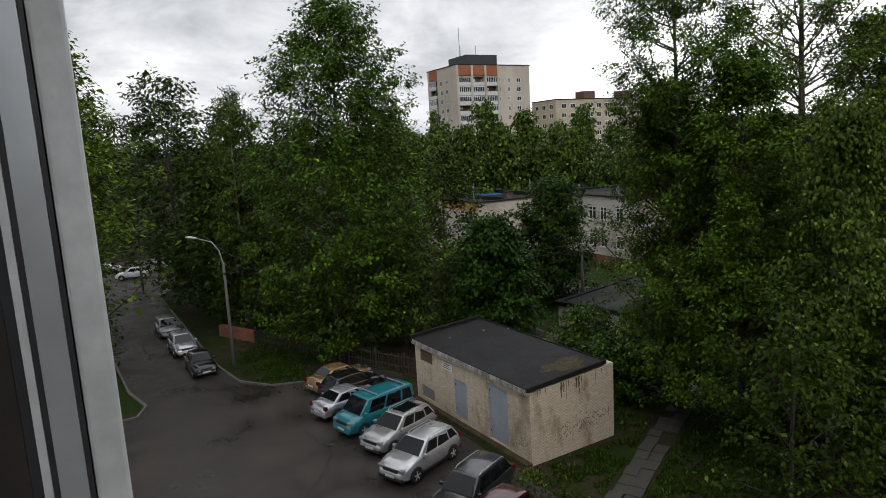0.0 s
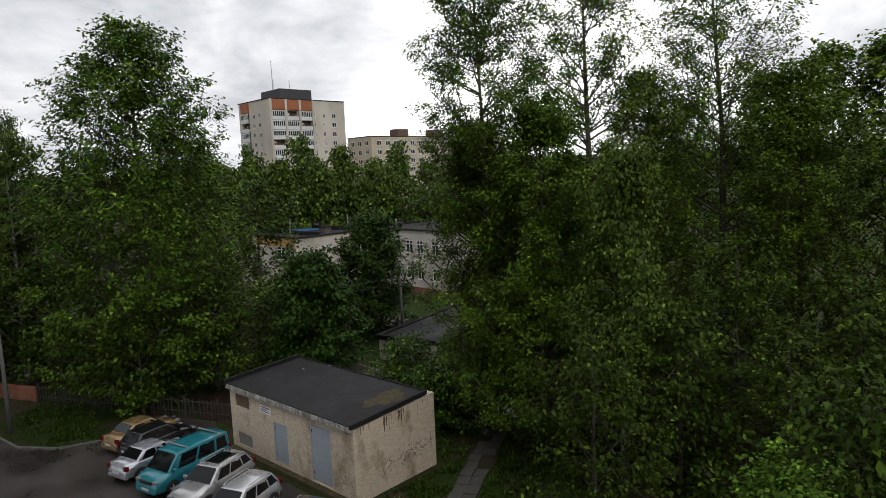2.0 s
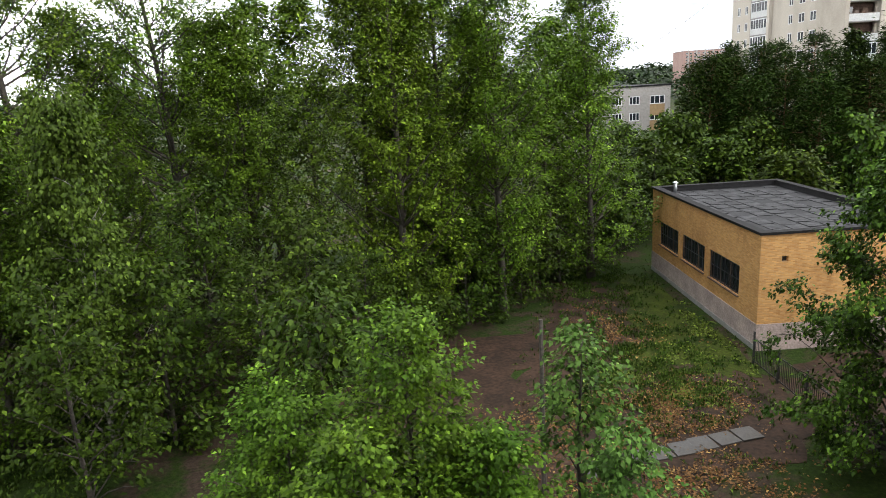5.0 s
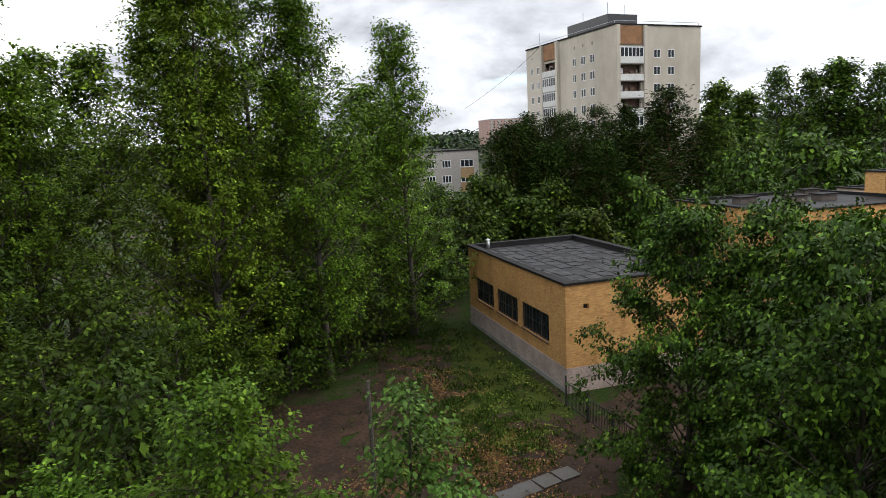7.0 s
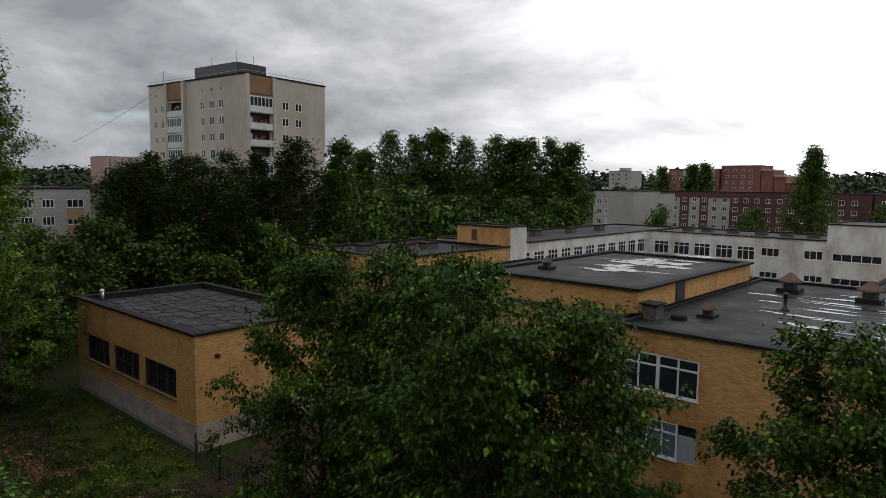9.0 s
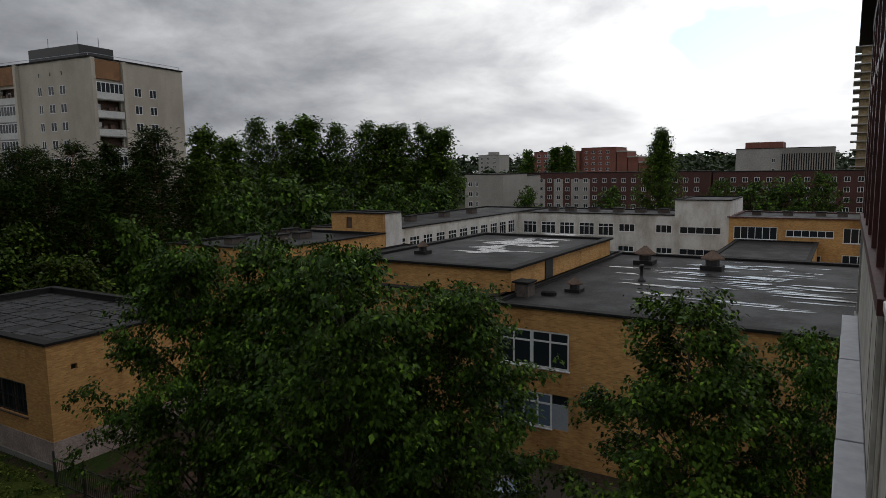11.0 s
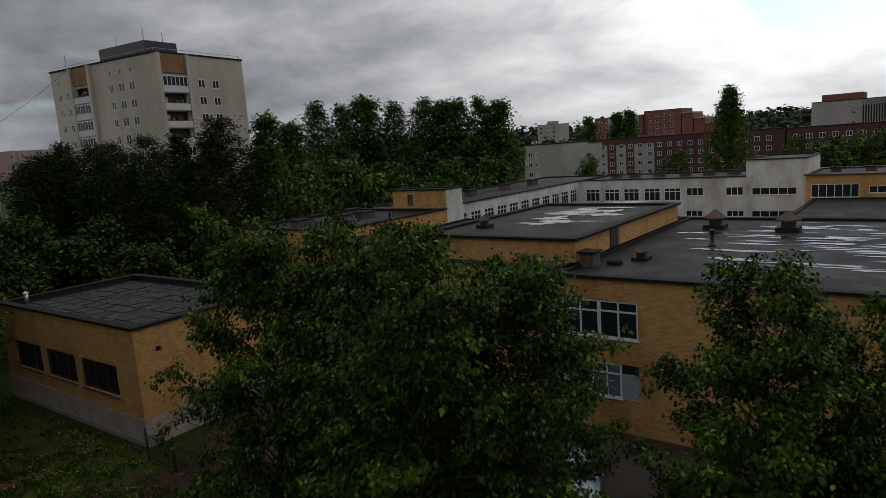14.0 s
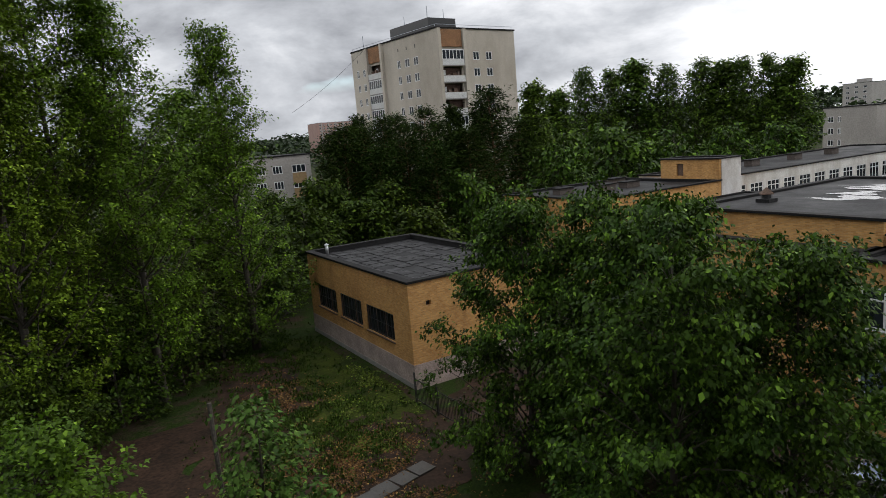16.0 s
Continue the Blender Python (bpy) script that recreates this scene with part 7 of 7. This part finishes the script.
def slab_path(name, pts, width, label, size=0.75, seed=1, gapchance=0.0):
    """Separate slabs laid unevenly along a line."""
    p = thing(name, (pts[0][0], pts[0][1], 0), label, "path", kind="structure")
    base = Vector((*pts[0], 0))
    rr = random.Random(seed)
    slab = mesh_of(boxed(-0.5, 0.5, -0.5, 0.5, -0.10, 0.04, bevel=0.015), "slab", M["slab"])
    for a, b in zip(pts, pts[1:]):
        a, b = Vector((*a, 0)), Vector((*b, 0))
        d = (b - a).normalized()
        nrm = Vector((-d.y, d.x, 0))
        n = max(1, round((b - a).length / size))
        cols = max(1, round(width / size))
        for i in range(n):
            for j in range(cols):
                if rr.random() < gapchance:
                    continue
                c = a.lerp(b, (i + 0.5) / n) + nrm * ((j + 0.5) / cols - 0.5) * width - base
                c += Vector((rr.uniform(-0.05, 0.05), rr.uniform(-0.05, 0.05), rr.uniform(-0.02, 0.02)))
                part("slab", slab, None, p, m=Matrix.Translation(c) @ Matrix.Rotation(math.atan2(d.y, d.x) + rr.uniform(-0.07, 0.07), 4, "Z") @ Matrix.Rotation(rr.uniform(-0.03, 0.03), 4, "X") @ Matrix.Diagonal(((b - a).length / n * 0.95, width / cols * 0.95, 1, 1)))


PATHS = [[(-18.0, 16.0), (-19.4, 18.6), (-21.6, 22.4), (-23.6, 26.0), (-25.4, 30.0)], [(4.5, 22.6), (7.4, 23.6), (12.4, 24.9)]]
slab_path("path", PATHS[0], 1.3, "uneven broken grey slab path through the grass", 0.8, 2, 0.05)
slab_path("path", PATHS[1], 1.0, "grey concrete slab walk across wet earth", 1.0, 5, 0.06)


M["moss_ground"] = material("mossy_turf", (0.058, 0.074, 0.010), 0.95, grain=7, stain=0.7, vary=0.55, bump=0.9, dark=(0.022, 0.034, 0.007), spec=0.1)


def earth(name, cx, cy, rx, ry, seed, z=-0.016, mat="earth", label="bare wet brown earth or painted tree shade"):
    rr = random.Random(seed)
    n = 44
    ph = [rr.uniform(0, 6.28) for _ in range(4)]
    out = []
    for i in range(n):
        t = 2 * math.pi * i / n
        k = 1 + 0.16 * math.sin(3 * t + ph[0]) + 0.10 * math.sin(5 * t + ph[1]) + 0.07 * math.sin(11 * t + ph[2])
        out.append((cx + rx * k * math.cos(t), cy + ry * k * math.sin(t)))
    sheet(name, out, z, M[mat], label, "earth" if mat == "earth" else "turf", drop=0.3)


earth("earth_or_shade", 8.0, 26.8, 8.0, 5.6, 1)
earth("earth_or_shade", 9.8, 37.5, 5.2, 9.5, 12, -0.0105)
earth("earth_or_shade", -6.5, 38.0, 5.5, 5.0, 13, -0.0075)
earth("earth_or_shade", -3.0, 33.0, 8.0, 6.0, 2, -0.013)
earth("earth_or_shade", -38.5, 18.6, 6.5, 1.9, 3, -0.004)
earth("earth_or_shade", -15.5, 15.0, 2.0, 5.0, 4, -0.007)
earth("mossy_turf", 13.4, 39.0, 2.0, 9.5, 5, -0.0055, "moss_ground", "mossy yellow-green turf beside the annex")
# dark sheet over lawn, painting in the shade of nearby trees
earth("earth_or_shade", 20.5, 27.5, 4.6, 4.6, 9, -0.0065)
earth("earth_or_shade", -20.0, 38.0, 9.0, 6.0, 6, -0.004)
earth("mossy_turf", 11.2, 33.4, 2.4, 1.6, 7, -0.0045, "moss_ground", "mossy yellow-green turf among bare earth")
sheet("kg_path", [(-54, 38), (-33, 38), (-33, 41.5), (-56, 43.5)], -0.01, M["asphalt"], "dark wet path before the kindergarten", "path")


def scatter(name, region, count, size, mat, label, category, seed, droop=-0.9, spread=0.05, per=4, avoid=()):
    """Blades, leaves or weeds over plan ellipses (cx, cy, rx, ry)."""
    rng = np.random.default_rng(seed)
    pts = []
    for cx, cy, rx, ry, share in region:
        n = int(count * share)
        xy = rng.normal(0, 0.48, (n, 2)) * [rx, ry] + [cx, cy]
        tuft = np.array([noise.noise(Vector((x * 0.8, y * 0.8, seed))) for x, y in xy])
        xy = xy[tuft > rng.uniform(-0.35, 0.25, n)]
        pts.append(np.concatenate([xy, np.full((len(xy), 1), -0.02)], 1))
    c = np.concatenate(pts)
    for x0, x1, y0, y1 in avoid:
        c = c[~((c[:, 0] > x0) & (c[:, 0] < x1) & (c[:, 1] > y0) & (c[:, 1] < y1))]
    for line in PATHS if name == "grass" else ():
        for a, b in zip(line, line[1:]):
            a, b = np.array(a), np.array(b)
            t = np.clip(((c[:, :2] - a) @ (b - a)) / ((b - a) @ (b - a)), 0, 1)
            c = c[np.linalg.norm(c[:, :2] - a - t[:, None] * (b - a), axis=1) > 0.85]
    me = leaves_mesh(name, c, size, mat, rng, spread, per, droop, wide=0.35 if droop < 0 else 0.7, flat=0.15)
    return solid(name, me, None, label, category, kind="stuff")


scatter("grass", [(-46.0, 10.0, 5.0, 1.6, 0.14), (-20.5, 20.5, 4.0, 6.0, 0.30), (10.0, 32.0, 5.0, 9.0, 0.24), (-36.0, 44.0, 10.0, 5.0, 0.12), (10.0, 48.0, 5.0, 8.0, 0.20)], 30000, 0.19, M["grass"], "uneven green grass blades", "grass", 3, per=3, avoid=[(-34.6, -22.9, 15.0, 22.0)])
scatter("fallen_leaves", [(6.0, 25.5, 6.0, 3.5, 0.35), (7.5, 21.8, 5.0, 2.4, 0.35), (9.5, 28.0, 4.0, 3.0, 0.45), (9.6, 37.5, 3.0, 6.0, 0.3)], 8000, 0.13, M["litter"], "brown fallen leaves on wet earth", "fallen leaves", 4, droop=0.1, spread=0.12, per=4)
scatter("weeds", [(8.0, 31.0, 2.2, 1.3, 0.35), (11.0, 28.5, 2.5, 1.5, 0.25), (-22.3, 15.6, 0.7, 0.5, 0.10), (-24.0, 15.1, 1.2, 0.16, 0.05), (5.0, 28.0, 2.0, 1.2, 0.3), (14.7, 36.0, 0.7, 5.0, 0.4), (11.5, 33.0, 2.4, 3.0, 0.4)], 1000, 0.18, M["weed"], "low leafy green weeds", "weeds", 6, droop=0.1, spread=0.16, per=9)
pl = thing("leaning_pole", (2.9, 21.6, 0), "thin dark wooden pole among the trees", "pole")
part("pole", tubed([(0, 0, -0.2), (0.05, 0.05, 6.8)], [0.10, 0.07], 7), M["bark"], pl)
wire((56.5, 126.0, 33.0), (43.0, 134.5, 22.0), 0.6, 0.03)


def crack(name, pts, w, label):
    """A thin dark crack or tar seam in the asphalt."""
    c = thing(name, (*pts[0], 0), label, "crack", "cracks in the asphalt")
    rr = random.Random(len(pts) * 7 + int(pts[0][0]))
    for a, b in zip(pts, pts[1:]):
        a, b = Vector((*a, 0)), Vector((*b, 0))
        n = max(2, int((b - a).length / 0.4))
        bm = bmesh.new()
        prev = None
        for i in range(n + 1):
            p = a.lerp(b, i / n) - Vector((*pts[0], 0)) + Vector((rr.uniform(-0.07, 0.07), rr.uniform(-0.07, 0.07), 0.0045))
            k = w * rr.uniform(0.4, 1.2) / 2
            side_ = Vector((-(b - a).normalized().y, (b - a).normalized().x, 0)) * k
            cur = bm.verts.new(p + side_), bm.verts.new(p - side_)
            if prev:
                bm.faces.new((prev[0], prev[1], cur[1], cur[0]))
            prev = cur
        bmesh.ops.recalc_face_normals(bm, faces=bm.faces[:])
        part("seam", bm, M["tar"], c)


M["tar"] = material("tar_seam", (0.010, 0.009, 0.009), 0.55, grain=14, stain=2, vary=0.3)
crack("asphalt_crack", [(-33.4, 8.4), (-30.2, 8.9), (-27.8, 7.6), (-25.0, 5.0)], 0.10, "dark cracked seam across the parking asphalt")
crack("asphalt_crack", [(-62.0, 2.8), (-57.5, 1.9), (-53.0, 2.3)], 0.14, "dark cracked seam along the street")
crack("asphalt_crack", [(-45.5, 4.0), (-42.0, 5.5), (-40.5, 8.0)], 0.08, "dark cracked seam at the yard's mouth")
